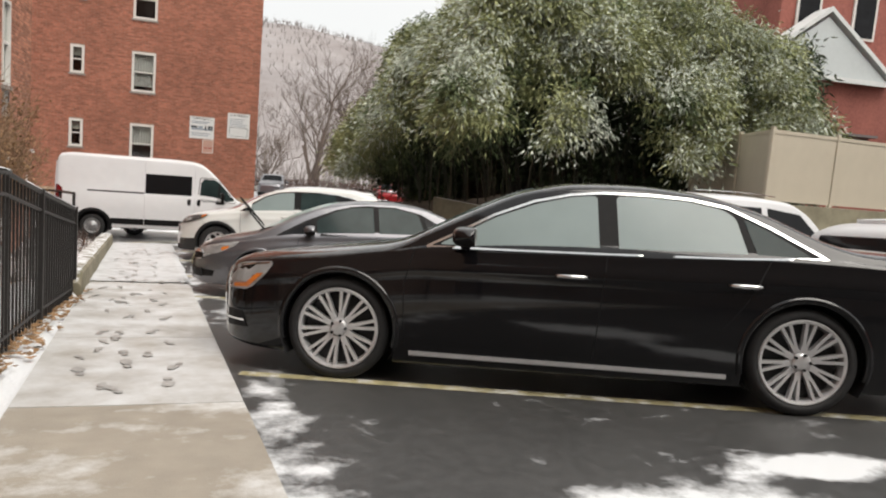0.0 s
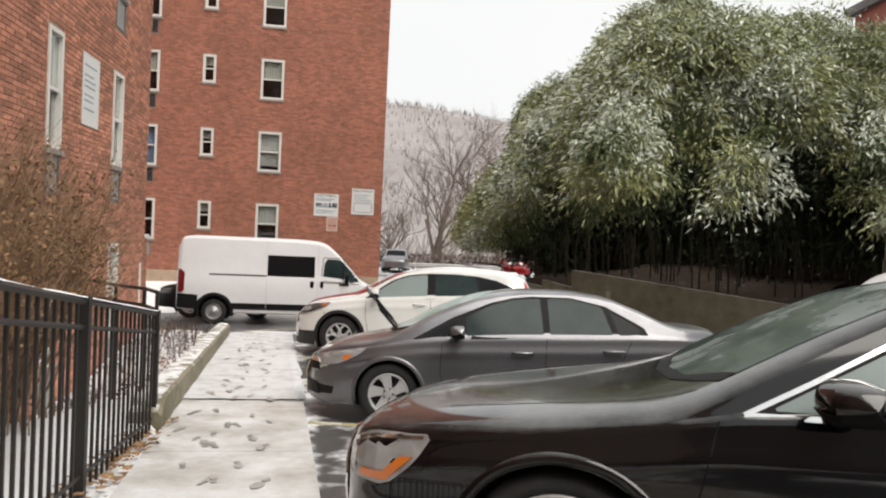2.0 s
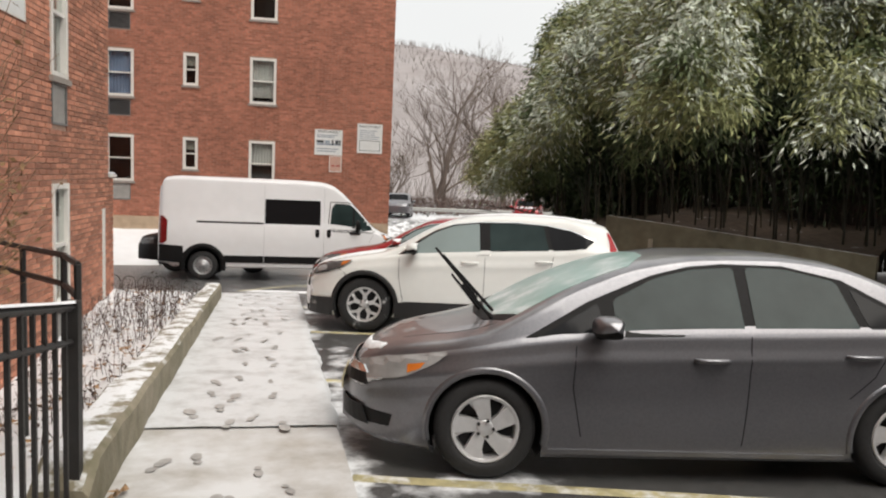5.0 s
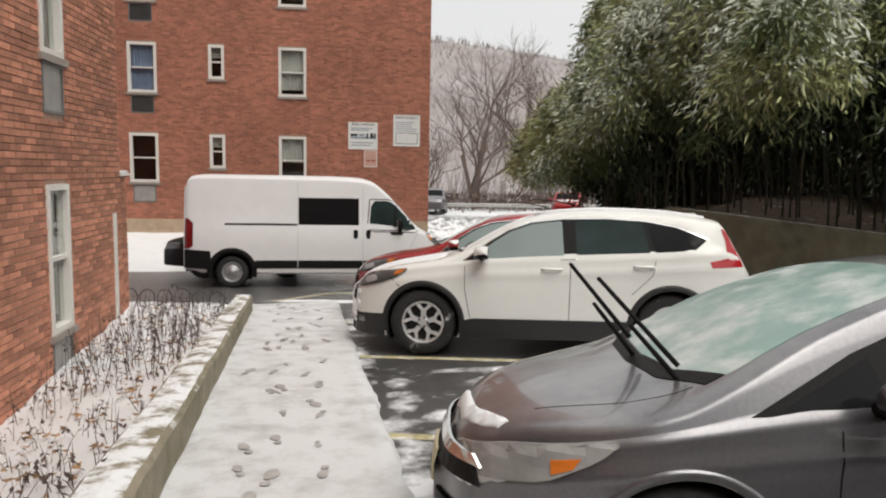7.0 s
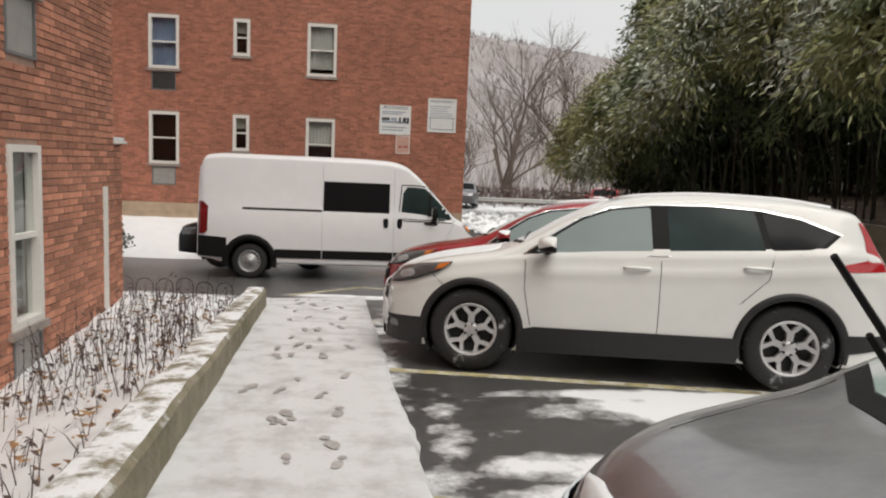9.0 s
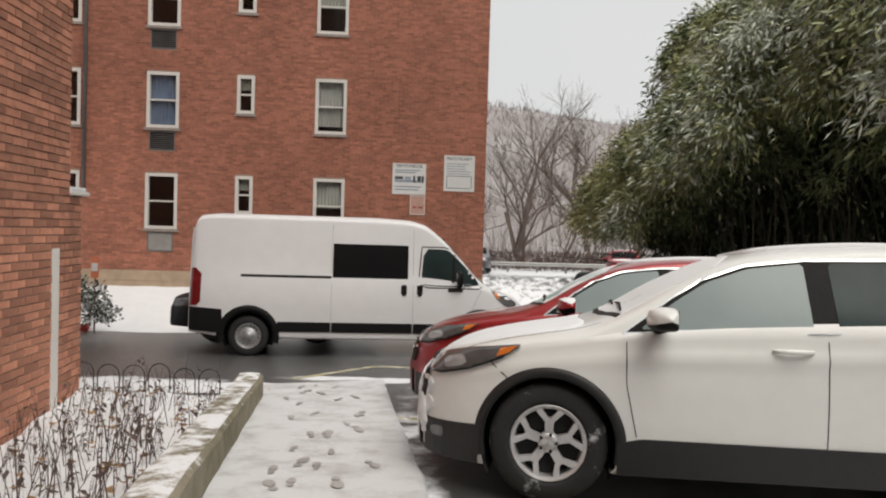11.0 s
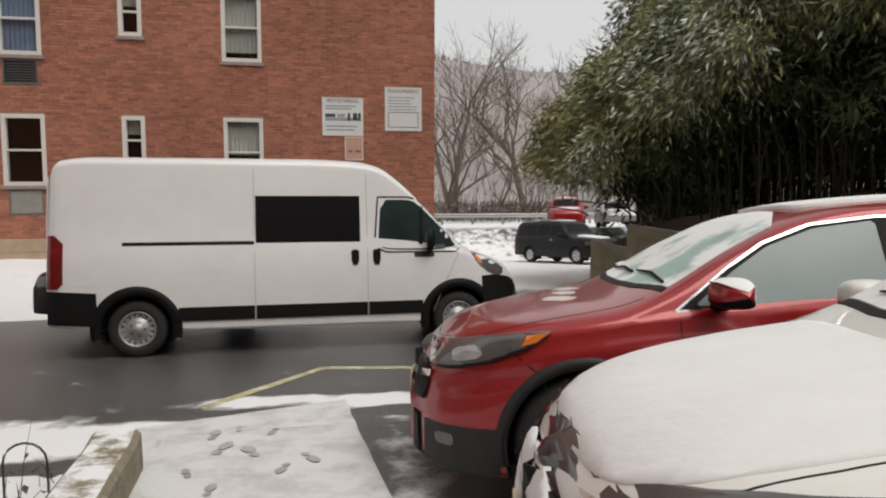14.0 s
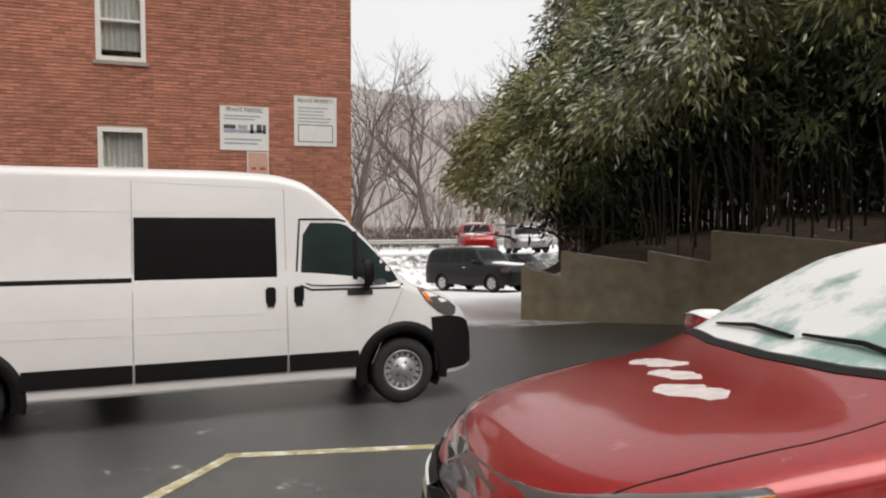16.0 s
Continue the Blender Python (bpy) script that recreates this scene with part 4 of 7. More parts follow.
def wheel(parent, x, y, r, rim_r, width, style, side):
    """A wheel whose outer face looks to local -y for side -1: tyre, rim and dark hub drum."""
    w = new("wheel")
    w.parent = parent
    w.matrix_local = Matrix.Translation((x, y, r)) @ (Matrix.Rotation(math.pi, 4, "Z") if side > 0 else Matrix())
    b = width
    part("tyre", lathe([(rim_r - 0.004, 0.03), (rim_r + 0.012, 0.004), (rim_r + 0.03, 0.0), (r - 0.035, 0.004), (r - 0.012, 0.022), (r, 0.05), (r, b - 0.05), (r - 0.012, b - 0.022), (r - 0.04, b), (rim_r, b)], 48), SNOWY_RUBBER if style == "fork" else RUBBER, w, smooth=True)
    material = STEEL_RIM if style == "steel" else ALLOY
    bm = lathe([(rim_r + 0.004, 0.012), (rim_r - 0.004, 0.004), (rim_r - 0.020, 0.010), (rim_r - 0.026, 0.035), (rim_r - 0.03, b - 0.03)], 48)
    if style == "double":
        for k in range(10):
            a = k * math.tau / 10 + 0.16
            for o in (-0.085, 0.085):
                spoke(bm, 0.055, rim_r - 0.015, 0.020, 0.021, a + o * 0.7, 0.035, 0.012, o * 0.55)
            spoke(bm, 0.05, 0.12, 0.05, 0.04, a, 0.042, 0.036)
    elif style == "five":
        for k in range(5):
            a = k * math.tau / 5 + 0.3
            spoke(bm, 0.05, rim_r - 0.012, 0.075, 0.118, a, 0.025, 0.012, 0.20)
            spoke(bm, 0.10, rim_r - 0.012, 0.03, 0.045, a + 0.30, 0.035, 0.02, 0.22)
    elif style == "fork":
        for k in range(5):
            a = k * math.tau / 5 + 0.26
            spoke(bm, 0.05, rim_r * 0.66, 0.050, 0.058, a, 0.028, 0.018)
            for o in (-0.30, 0.30):
                spoke(bm, rim_r * 0.58, rim_r - 0.012, 0.036, 0.042, a + o * 0.35, 0.018, 0.012, o * 0.85)
    else:
        for k in range(16):
            a = k * math.tau / 16
            spoke(bm, rim_r * 0.62, rim_r - 0.015, 0.050, 0.044, a, 0.032, 0.03)
    part("rim", bm, material, w, smooth=False)
    bm = lathe([(0.001, 0.018), (0.045, 0.020), (0.062, 0.030), (0.066, 0.07)], 24)
    if style == "steel":
        bm.free()
        bm = lathe([(0.001, -0.012), (0.05, -0.010), (0.062, 0.004), (0.075, 0.016), (rim_r * 0.60, 0.020), (rim_r * 0.66, 0.035), (rim_r * 0.66, 0.08)], 32)
    part("hub", bm, material, w, smooth=True)
    for k in range(5):
        bm = bmesh.new()
        a = k * math.tau / 5
        c = (0.085 if style == "steel" else 0.052)
        tube(bm, [(c * math.cos(a), 0.004, c * math.sin(a)), (c * math.cos(a), 0.04, c * math.sin(a))], [0.010, 0.010], 6)
        part("wheel_nut", bm, RIM_DARK, w)
    part("brake_drum", lathe([(0.001, 0.09), (rim_r - 0.03, 0.09), (rim_r - 0.028, 0.12)], 24), RIM_DARK, w)
    return w


def mirror_shell(size, s, lo=-1.0, hi=1.0, grow=1.0, lift=0.0):
    """A mirror housing lofted outwards: deep and round in front, flat behind, lower at its outer end."""
    bm = bmesh.new()
    rings = []
    for i in range(13):
        t = i / 12
        f = (1 - abs(2 * t - 1) ** 3.2) ** 0.45 * (1 - 0.12 * t)
        ring = []
        for k in range(24):
            a = k * math.tau / 24
            c, n = math.cos(a), math.sin(a)
            x = math.copysign(abs(c) ** 0.7, c) * size[0] * 0.62 * f
            z = math.copysign(abs(n) ** 0.72, n) * size[2] * 0.5 * f * (1 - 0.10 * t)
            x = min(x + 0.12 * size[0] * t, size[0] * 0.32)
            z = max(lo * size[2] * 0.5 * max(f, 0.2), min(hi * size[2] * 0.5 * max(f, 0.2), z))
            ring.append(bm.verts.new((x * grow, s * (t - 0.5) * size[1] * grow, z * grow + lift)))
        rings.append(ring)
    for p, q in zip(rings, rings[1:]):
        for k in range(24):
            bm.faces.new((p[k], p[(k + 1) % 24], q[(k + 1) % 24], q[k]))
    return bm


def mirror(parent, pos, size, s, material, snow=False):
    """A door mirror: painted cap over a black skirt on a foot, glass at the back."""
    ob = part("door_mirror", mirror_shell(size, s), material, parent, smooth=True)
    ob.location = pos
    part("mirror_skirt", mirror_shell(size, s, hi=-0.42, grow=1.012), BLACK_PLASTIC, ob, smooth=True)
    part("mirror_glass", boxes((size[0] * 0.322, size[0] * 0.335, -size[1] * 0.40, size[1] * 0.40, -size[2] * 0.33, size[2] * 0.36), bevel=0.004), CHROME, ob)
    bm = bmesh.new()
    tube(bm, [(0.01, -s * size[1] * 0.30, -size[2] * 0.30), (-0.01, -s * size[1] * 0.52, -size[2] * 0.42), (-0.02, -s * size[1] * 0.95, -size[2] * 0.46)], [0.035, 0.028, 0.04], 8)
    part("mirror_foot", bm, BLACK_PLASTIC, ob, smooth=True)
    if snow:
        part("mirror_snow", mirror_shell(size, s, lo=0.72, grow=0.97, lift=0.012), SNOW, ob, "thin snow on the mirror", smooth=True)
    return ob


def handle(sh, parent, x, z, s, material, w=0.22):
    bm = bmesh.new()
    pts = []
    for i in range(9):
        t = i / 8
        pts.append(sh.put("side", x + w * (t - 0.5), z, 0.006 + 0.034 * math.sin(math.pi * t) ** 0.5, s))
    tube(bm, pts, [0.012 + 0.004 * math.sin(math.pi * i / 8) for i in range(9)], 8)
    part("door_handle", bm, material, parent, smooth=True)


def arch_band(sh, parent, ax, az, r0, r1, s, material, name, off=0.008, a0=-14, a1=194):
    bm = bmesh.new()
    rows = []
    for i in range(37):
        a = radians(a0 + (a1 - a0) * i / 36)
        row = []
        for r, o in ((r0, -0.05), (r0, off), ((r0 + r1) / 2, off + 0.004), (r1, off), (r1, off - 0.015)):
            x, z = ax + r * math.cos(a), az + r * math.sin(a)
            x = max(0.0, min(sh.length, x))
            row.append(bm.verts.new((x, s * (sh.y(x, z) + o), z)))
        rows.append(row)
    for p, q in zip(rows, rows[1:]):
        for k in range(4):
            bm.faces.new((p[k], p[k + 1], q[k + 1], q[k]))
    part(name, bm, material, parent, smooth=True)


def well(parent, ax, az, r, half, name="wheel_well"):
    """The dark lining round a wheel."""
    for s in (1, -1):
        bm = bmesh.new()
        rows = []
        for i in range(25):
            a = radians(-30 + 240 * i / 24)
            rows.append([bm.verts.new((ax + r * math.cos(a), s * y, max(0.16, az + r * math.sin(a)))) for y in (half - 0.03, half - 0.42)])
        for p, q in zip(rows, rows[1:]):
            bm.faces.new((p[0], p[1], q[1], q[0]))
        bm.faces.new([r_[1] for r_ in rows])
        part(name, bm, RIM_DARK, parent)


def vehicle(name, m, label, sh, paint, axles, r, rim_r, style, tyre_w=0.235, category="car", arch=0.05, lip=None, lip_w=0.03):
    car = root(name, m, label, category, group="parked vehicles")
    arches = [(ax, r, r + arch) for ax in axles]
    part("body", sh.body(arches), paint, car, smooth=True)
    for ax in axles:
        well(car, ax, r, r + arch + 0.005, sh.plan(ax))
        for s in (-1, 1):
            arch_band(sh, car, ax, r, r + arch - 0.012, r + arch + lip_w, s, lip or paint, "wheel_arch", off=0.006 if lip else 0.003)
            out = sh.y(ax, r + arch + 0.02) - 0.025
            wheel(car, ax, s * out, r, rim_r, tyre_w, style, s)
    return car


def sedan_big(m):
    sh = Shell(5.27, 1.95, [(0, 0.64), (0.05, 0.76), (0.14, 0.81), (0.35, 0.855), (0.9, 0.935), (1.25, 0.985), (1.42, 1.03), (1.6, 1.125), (1.9, 1.28), (2.25, 1.425), (2.6, 1.492), (2.95, 1.503), (3.4, 1.47), (3.8, 1.375), (4.3, 1.175), (4.5, 1.135), (4.9, 1.115), (5.2, 1.07), (5.27, 0.98)],
               [(0, 0.66), (0.4, 0.79), (1.2, 0.91), (1.6, 0.965), (3.1, 1.0), (4.3, 1.035), (5.27, 0.98)], [(0, 0.22), (0.4, 0.17), (1, 0.16), (4.6, 0.18), (5.27, 0.34)], 0.46,
               [(0, 0.44), (0.05, 0.58), (0.14, 0.72), (0.3, 0.84), (0.6, 0.935), (1.05, 0.99), (1.6, 1), (4.2, 1), (4.8, 0.95), (5.15, 0.88), (5.27, 0.78)], crown=0.075, crease=0.86)
    car = vehicle("black_sedan", m, "shiny wet black long saloon with chrome window trim", sh, PAINT_BLACK, (0.99, 4.11), 0.362, 0.282, "double", 0.26, arch=0.045)
    for s in (-1, 1):
        band = [(1.58, 0.975), (1.79, 1.085), (2.03, 1.218), (2.30, 1.328), (2.55, 1.388), (2.77, 1.412), (3.08, 1.413), (3.35, 1.40), (3.60, 1.355), (3.87, 1.235), (4.22, 1.048), (3.6, 1.022), (2.8, 1.0)]
        part("window_surround", sh.panel(band, "side", 0.003, s), BLACK_PLASTIC, car, "black window surround")
        part("front_side_window", sh.panel(corner([(1.66, 0.993), (1.82, 1.08), (2.05, 1.205), (2.32, 1.312), (2.56, 1.372), (2.73, 1.39), (2.75, 1.012)], 0.02), "side", 0.006, s), SKY_MIST_GLASS, car, "pale window, mist and sky reflection put into its colour")
        part("rear_side_window", sh.panel(corner([(2.88, 1.014), (2.86, 1.394), (3.08, 1.396), (3.34, 1.382), (3.57, 1.34), (3.65, 1.29), (3.72, 1.038)], 0.02), "side", 0.006, s), SKY_MIST_GLASS, car, "pale window, mist and sky reflection put into its colour")
        part("quarter_window", sh.panel(corner([(3.78, 1.04), (3.70, 1.285), (3.86, 1.212), (4.12, 1.058)], 0.015), "side", 0.006, s), TEAL_GLASS, car)
        part("chrome_window_trim", sh.strip(band + band[:1], "side", 0.016, 0.008, s), CHROME, car)
        # pale alloy in place of chrome puts the sky's reflection into the colour
        part("sill_trim", sh.strip([(1.50, 0.235), (3.62, 0.235)], "side", 0.030, 0.014, s), ALLOY, car)
        part("door_seam", sh.strip([(1.46, 0.30), (1.44, 0.70), (1.50, 0.95)], "side", 0.006, 0.0015, s), BLACK_PLASTIC, car)
        part("door_seam", sh.strip([(2.74, 0.26), (2.80, 0.99)], "side", 0.006, 0.0015, s), BLACK_PLASTIC, car)
        part("door_seam", sh.strip([(3.58, 0.56), (3.72, 0.74), (3.86, 1.02)], "side", 0.006, 0.0015, s), BLACK_PLASTIC, car)
        handle(sh, car, 2.57, 0.835, s, CHROME)
        handle(sh, car, 3.70, 0.845, s, CHROME)
        mirror(car, (1.86, s * (sh.y(1.86, 0.9) + 0.15), 1.06), (0.18, 0.25, 0.15), s, PAINT_BLACK)
        lamp = part("headlight", sh.panel(corner([(0.05, 0.565), (0.03, 0.68), (0.20, 0.765), (0.50, 0.80), (0.43, 0.69), (0.30, 0.58)], 0.03), "side", 0.006, s), CLEAR_LENS, car)
        part("amber_strip", sh.panel([(0.16, 0.585), (0.30, 0.60), (0.42, 0.71), (0.36, 0.70), (0.28, 0.63), (0.16, 0.615)], "side", 0.014, s, lip=0.006), LAMP_AMBER, lamp)
        part("chrome_eyebrow", sh.strip([(0.06, 0.69), (0.22, 0.75), (0.46, 0.785)], "side", 0.012, 0.010, s), CHROME, lamp)
        part("bumper_vent", sh.panel([(0.03, 0.29), (0.03, 0.42), (0.26, 0.42), (0.30, 0.31)], "side", 0.004, s), BLACK_PLASTIC, car)
        part("vent_trim", sh.strip([(0.04, 0.35), (0.27, 0.355)], "side", 0.014, 0.010, s), CHROME, car)
        part("tail_light", sh.panel([(4.95, 0.80), (4.93, 0.93), (5.2, 0.95), (5.22, 0.80)], "side", 0.005, s), LAMP_RED, car)
        part("hood_seam", sh.strip([(0.5, s * 0.60), (1.1, s * 0.70), (1.45, s * 0.73)], "top", 0.004, 0.001), BLACK_PLASTIC, car)
    part("windscreen", sh.panel([(1.58, -0.74), (1.43, -0.4), (1.39, 0), (1.43, 0.4), (1.58, 0.74), (2.12, 0.64), (2.30, 0.3), (2.33, 0), (2.30, -0.3), (2.12, -0.64)], "top", 0.004), DIM_SCREEN, car, "misted windscreen")
    part("cowl", sh.panel([(1.52, -0.74), (1.37, -0.4), (1.33, 0), (1.37, 0.4), (1.52, 0.74), (1.575, 0.74), (1.425, 0.4), (1.385, 0), (1.425, -0.4), (1.575, -0.74)], "top", 0.004), BLACK_PLASTIC, car)
    part("rear_window", sh.panel([(3.72, -0.55), (3.72, 0.55), (4.24, 0.62), (4.24, -0.62)], "top", 0.004), TINT_GLASS, car)
    part("grille", sh.panel([(-0.36, 0.26), (-0.44, 0.50), (-0.40, 0.70), (0.40, 0.70), (0.44, 0.50), (0.36, 0.26)], "front", 0.004), BLACK_PLASTIC, car)
    part("grille_surround", sh.strip([(-0.36, 0.26), (-0.44, 0.50), (-0.40, 0.70), (0.40, 0.70), (0.44, 0.50), (0.36, 0.26)], "front", 0.02, 0.012), CHROME, car)
    for k in range(6):
        part("grille_bar", sh.strip([(-0.38, 0.32 + 0.065 * k), (0.38, 0.32 + 0.065 * k)], "front", 0.012, 0.012), CHROME, car)
    return car


def sedan_small(m):
    sh = Shell(4.56, 1.76, [(0, 0.50), (0.05, 0.62), (0.13, 0.72), (0.35, 0.825), (0.75, 0.91), (0.92, 0.955), (1.06, 1.02), (1.5, 1.25), (1.95, 1.405), (2.4, 1.468), (2.8, 1.475), (3.2, 1.435), (3.55, 1.32), (3.95, 1.16), (4.1, 1.135), (4.4, 1.115), (4.52, 1.06), (4.56, 0.95)],
               [(0, 0.60), (0.4, 0.73), (1.0, 0.85), (1.5, 0.91), (3.0, 0.965), (4.0, 1.0), (4.56, 0.96)], [(0, 0.20), (0.4, 0.17), (1, 0.16), (4.0, 0.18), (4.56, 0.34)], 0.45,
               [(0, 0.20), (0.05, 0.38), (0.12, 0.53), (0.25, 0.70), (0.5, 0.88), (0.85, 0.98), (1.3, 1), (3.6, 1), (4.05, 0.95), (4.33, 0.85), (4.5, 0.70), (4.56, 0.55)], crown=0.075, crease=0.84)
    car = vehicle("grey_sedan", m, "dark grey compact saloon with its wipers lifted", sh, PAINT_GREY, (0.93, 3.60), 0.322, 0.212, "five", 0.21, arch=0.045)
    for s in (-1, 1):
        part("window_surround", sh.panel([(1.16, 0.900), (1.56, 1.127), (1.98, 1.303), (2.22, 1.365), (2.45, 1.390), (2.85, 1.389), (3.22, 1.311), (3.62, 1.100), (3.66, 1.025), (2.6, 0.955)], "side", 0.003, s), BLACK_PLASTIC, car, "black window surround")
        part("vent_window", sh.panel([(1.28, 0.928), (1.62, 1.117), (1.68, 0.940)], "side", 0.006, s), TINT_GLASS, car)
        part("front_side_window", sh.panel(corner([(1.74, 0.945), (1.72, 1.144), (2.0, 1.286), (2.24, 1.347), (2.52, 1.370), (2.55, 0.965)], 0.02), "side", 0.006, s), TEAL_GLASS, car)
        part("rear_side_window", sh.panel(corner([(2.62, 0.969), (2.60, 1.373), (2.86, 1.368), (3.18, 1.300), (3.29, 1.003)], 0.02), "side", 0.006, s), TEAL_GLASS, car)
        part("quarter_window", sh.panel(corner([(3.35, 1.009), (3.26, 1.257), (3.56, 1.098), (3.58, 1.030)], 0.015), "side", 0.006, s), TINT_GLASS, car)
        for seam in ([(1.52, 0.30), (1.46, 0.60), (1.48, 0.91)], [(2.54, 0.26), (2.58, 0.95)], [(3.20, 0.58), (3.36, 0.72), (3.50, 1.0)]):
            part("door_seam", sh.strip(seam, "side", 0.006, 0.0015, s), BLACK_PLASTIC, car)
        part("sill_trim", sh.strip([(1.32, 0.20), (3.20, 0.20)], "side", 0.03, 0.010, s), PAINT_GREY, car)
        handle(sh, car, 2.32, 0.80, s, PAINT_GREY)
        handle(sh, car, 3.28, 0.845, s, PAINT_GREY)
        mirror(car, (1.64, s * (sh.y(1.64, 0.9) + 0.15), 1.0), (0.17, 0.24, 0.15), s, PAINT_GREY)
        lamp = part("headlight", sh.panel(corner([(0.03, 0.555), (0.04, 0.64), (0.28, 0.725), (0.70, 0.80), (0.60, 0.715), (0.40, 0.615), (0.2, 0.57)], 0.03), "side", 0.012, s, step=0.035, lip=0.03), CLEAR_LENS, car)
        part("amber_strip", sh.panel([(0.43, 0.648), (0.43, 0.70), (0.54, 0.72), (0.51, 0.68)], "side", 0.017, s, step=0.035, lip=0.008), LAMP_AMBER, lamp)
        part("tail_light", sh.panel(round_line([(4.22, 0.90), (4.24, 0.99), (4.50, 1.0), (4.54, 0.84), (4.36, 0.84)], 1), "side", 0.005, s), LAMP_RED, car)
        part("hood_seam", sh.strip([(0.4, s * 0.46), (0.75, s * 0.60), (1.0, s * 0.64)], "top", 0.004, 0.001), BLACK_PLASTIC, car)
        part("fog_vent", sh.panel([(0.14, 0.27), (0.12, 0.37), (0.34, 0.36), (0.32, 0.28)], "side", 0.004, s), BLACK_PLASTIC, car)
    part("windscreen", sh.panel([(1.12, -0.67), (1.0, -0.4), (0.97, 0), (1.0, 0.4), (1.12, 0.67), (1.86, 0.58), (2.03, 0.3), (2.07, 0), (2.03, -0.3), (1.86, -0.58)], "top", 0.004), FROST_GLASS, car, "misted greenish windscreen")
    part("cowl", sh.panel([(1.04, -0.67), (0.92, -0.4), (0.89, 0), (0.92, 0.4), (1.04, 0.67), (1.115, 0.66), (0.995, 0.4), (0.965, 0), (0.995, -0.4), (1.115, -0.66)], "top", 0.004), BLACK_PLASTIC, car)
    part("rear_window", sh.panel([(3.42, -0.50), (3.42, 0.50), (3.92, 0.58), (3.92, -0.58)], "top", 0.004), TINT_GLASS, car)
    part("grille", sh.panel([(-0.55, 0.52), (-0.50, 0.62), (0.50, 0.62), (0.55, 0.52)], "front", 0.012), BLACK_PLASTIC, car)
    part("grille_bar", sh.panel([(-0.55, 0.60), (-0.50, 0.645), (0.50, 0.645), (0.55, 0.60)], "front", 0.02), CHROME, car)
    part("lower_grille", sh.panel([(-0.55, 0.26), (-0.5, 0.38), (0.5, 0.38), (0.55, 0.26)], "front", 0.012), BLACK_PLASTIC, car)
    part("number_plate", sh.panel([(-0.15, 0.40), (-0.15, 0.55), (0.15, 0.55), (0.15, 0.40)], "front", 0.03), PLATE, car)
    for out, mode, s in (([(0.06, 0.50), (0.05, 0.555), (0.16, 0.58), (0.30, 0.60), (0.20, 0.55)], "side", -1), ([(0.10, -0.20), (0.08, 0.25), (0.14, 0.42), (0.15, 0.1), (0.18, -0.24), (0.30, -0.50), (0.22, -0.48)], "top", 1), ([(-0.50, 0.50), (-0.52, 0.56), (-0.25, 0.58), (-0.3, 0.53)], "front", 1)):
        wob = [(u + random.uniform(-0.008, 0.008), v + random.uniform(-0.008, 0.008)) for u, v in round_line(out, 2)]
        part("snow_crust", sh.panel(wob, mode, 0.004, s, step=0.04, lip=0.010), SNOW, car, "snow stuck to the nose", smooth=True)
    for base, tip in (((1.01, -0.50, 0.94), (0.62, -0.54, 1.37)), ((0.94, 0.04, 0.97), (0.58, -0.10, 1.40))):
        bm = bmesh.new()
        b0, t0 = Vector(base), Vector(tip)
        tube(bm, [b0, b0.lerp(t0, 0.6)], [0.014, 0.009], 6)
        tube(bm, [b0.lerp(t0, 0.12) + Vector((0.02, 0, 0.035)), t0 + Vector((0.02, 0, 0.02))], [0.012, 0.009], 6)
        part("wiper", bm, BLACK_PLASTIC, car, "lifted wiper arm and blade")
    return car


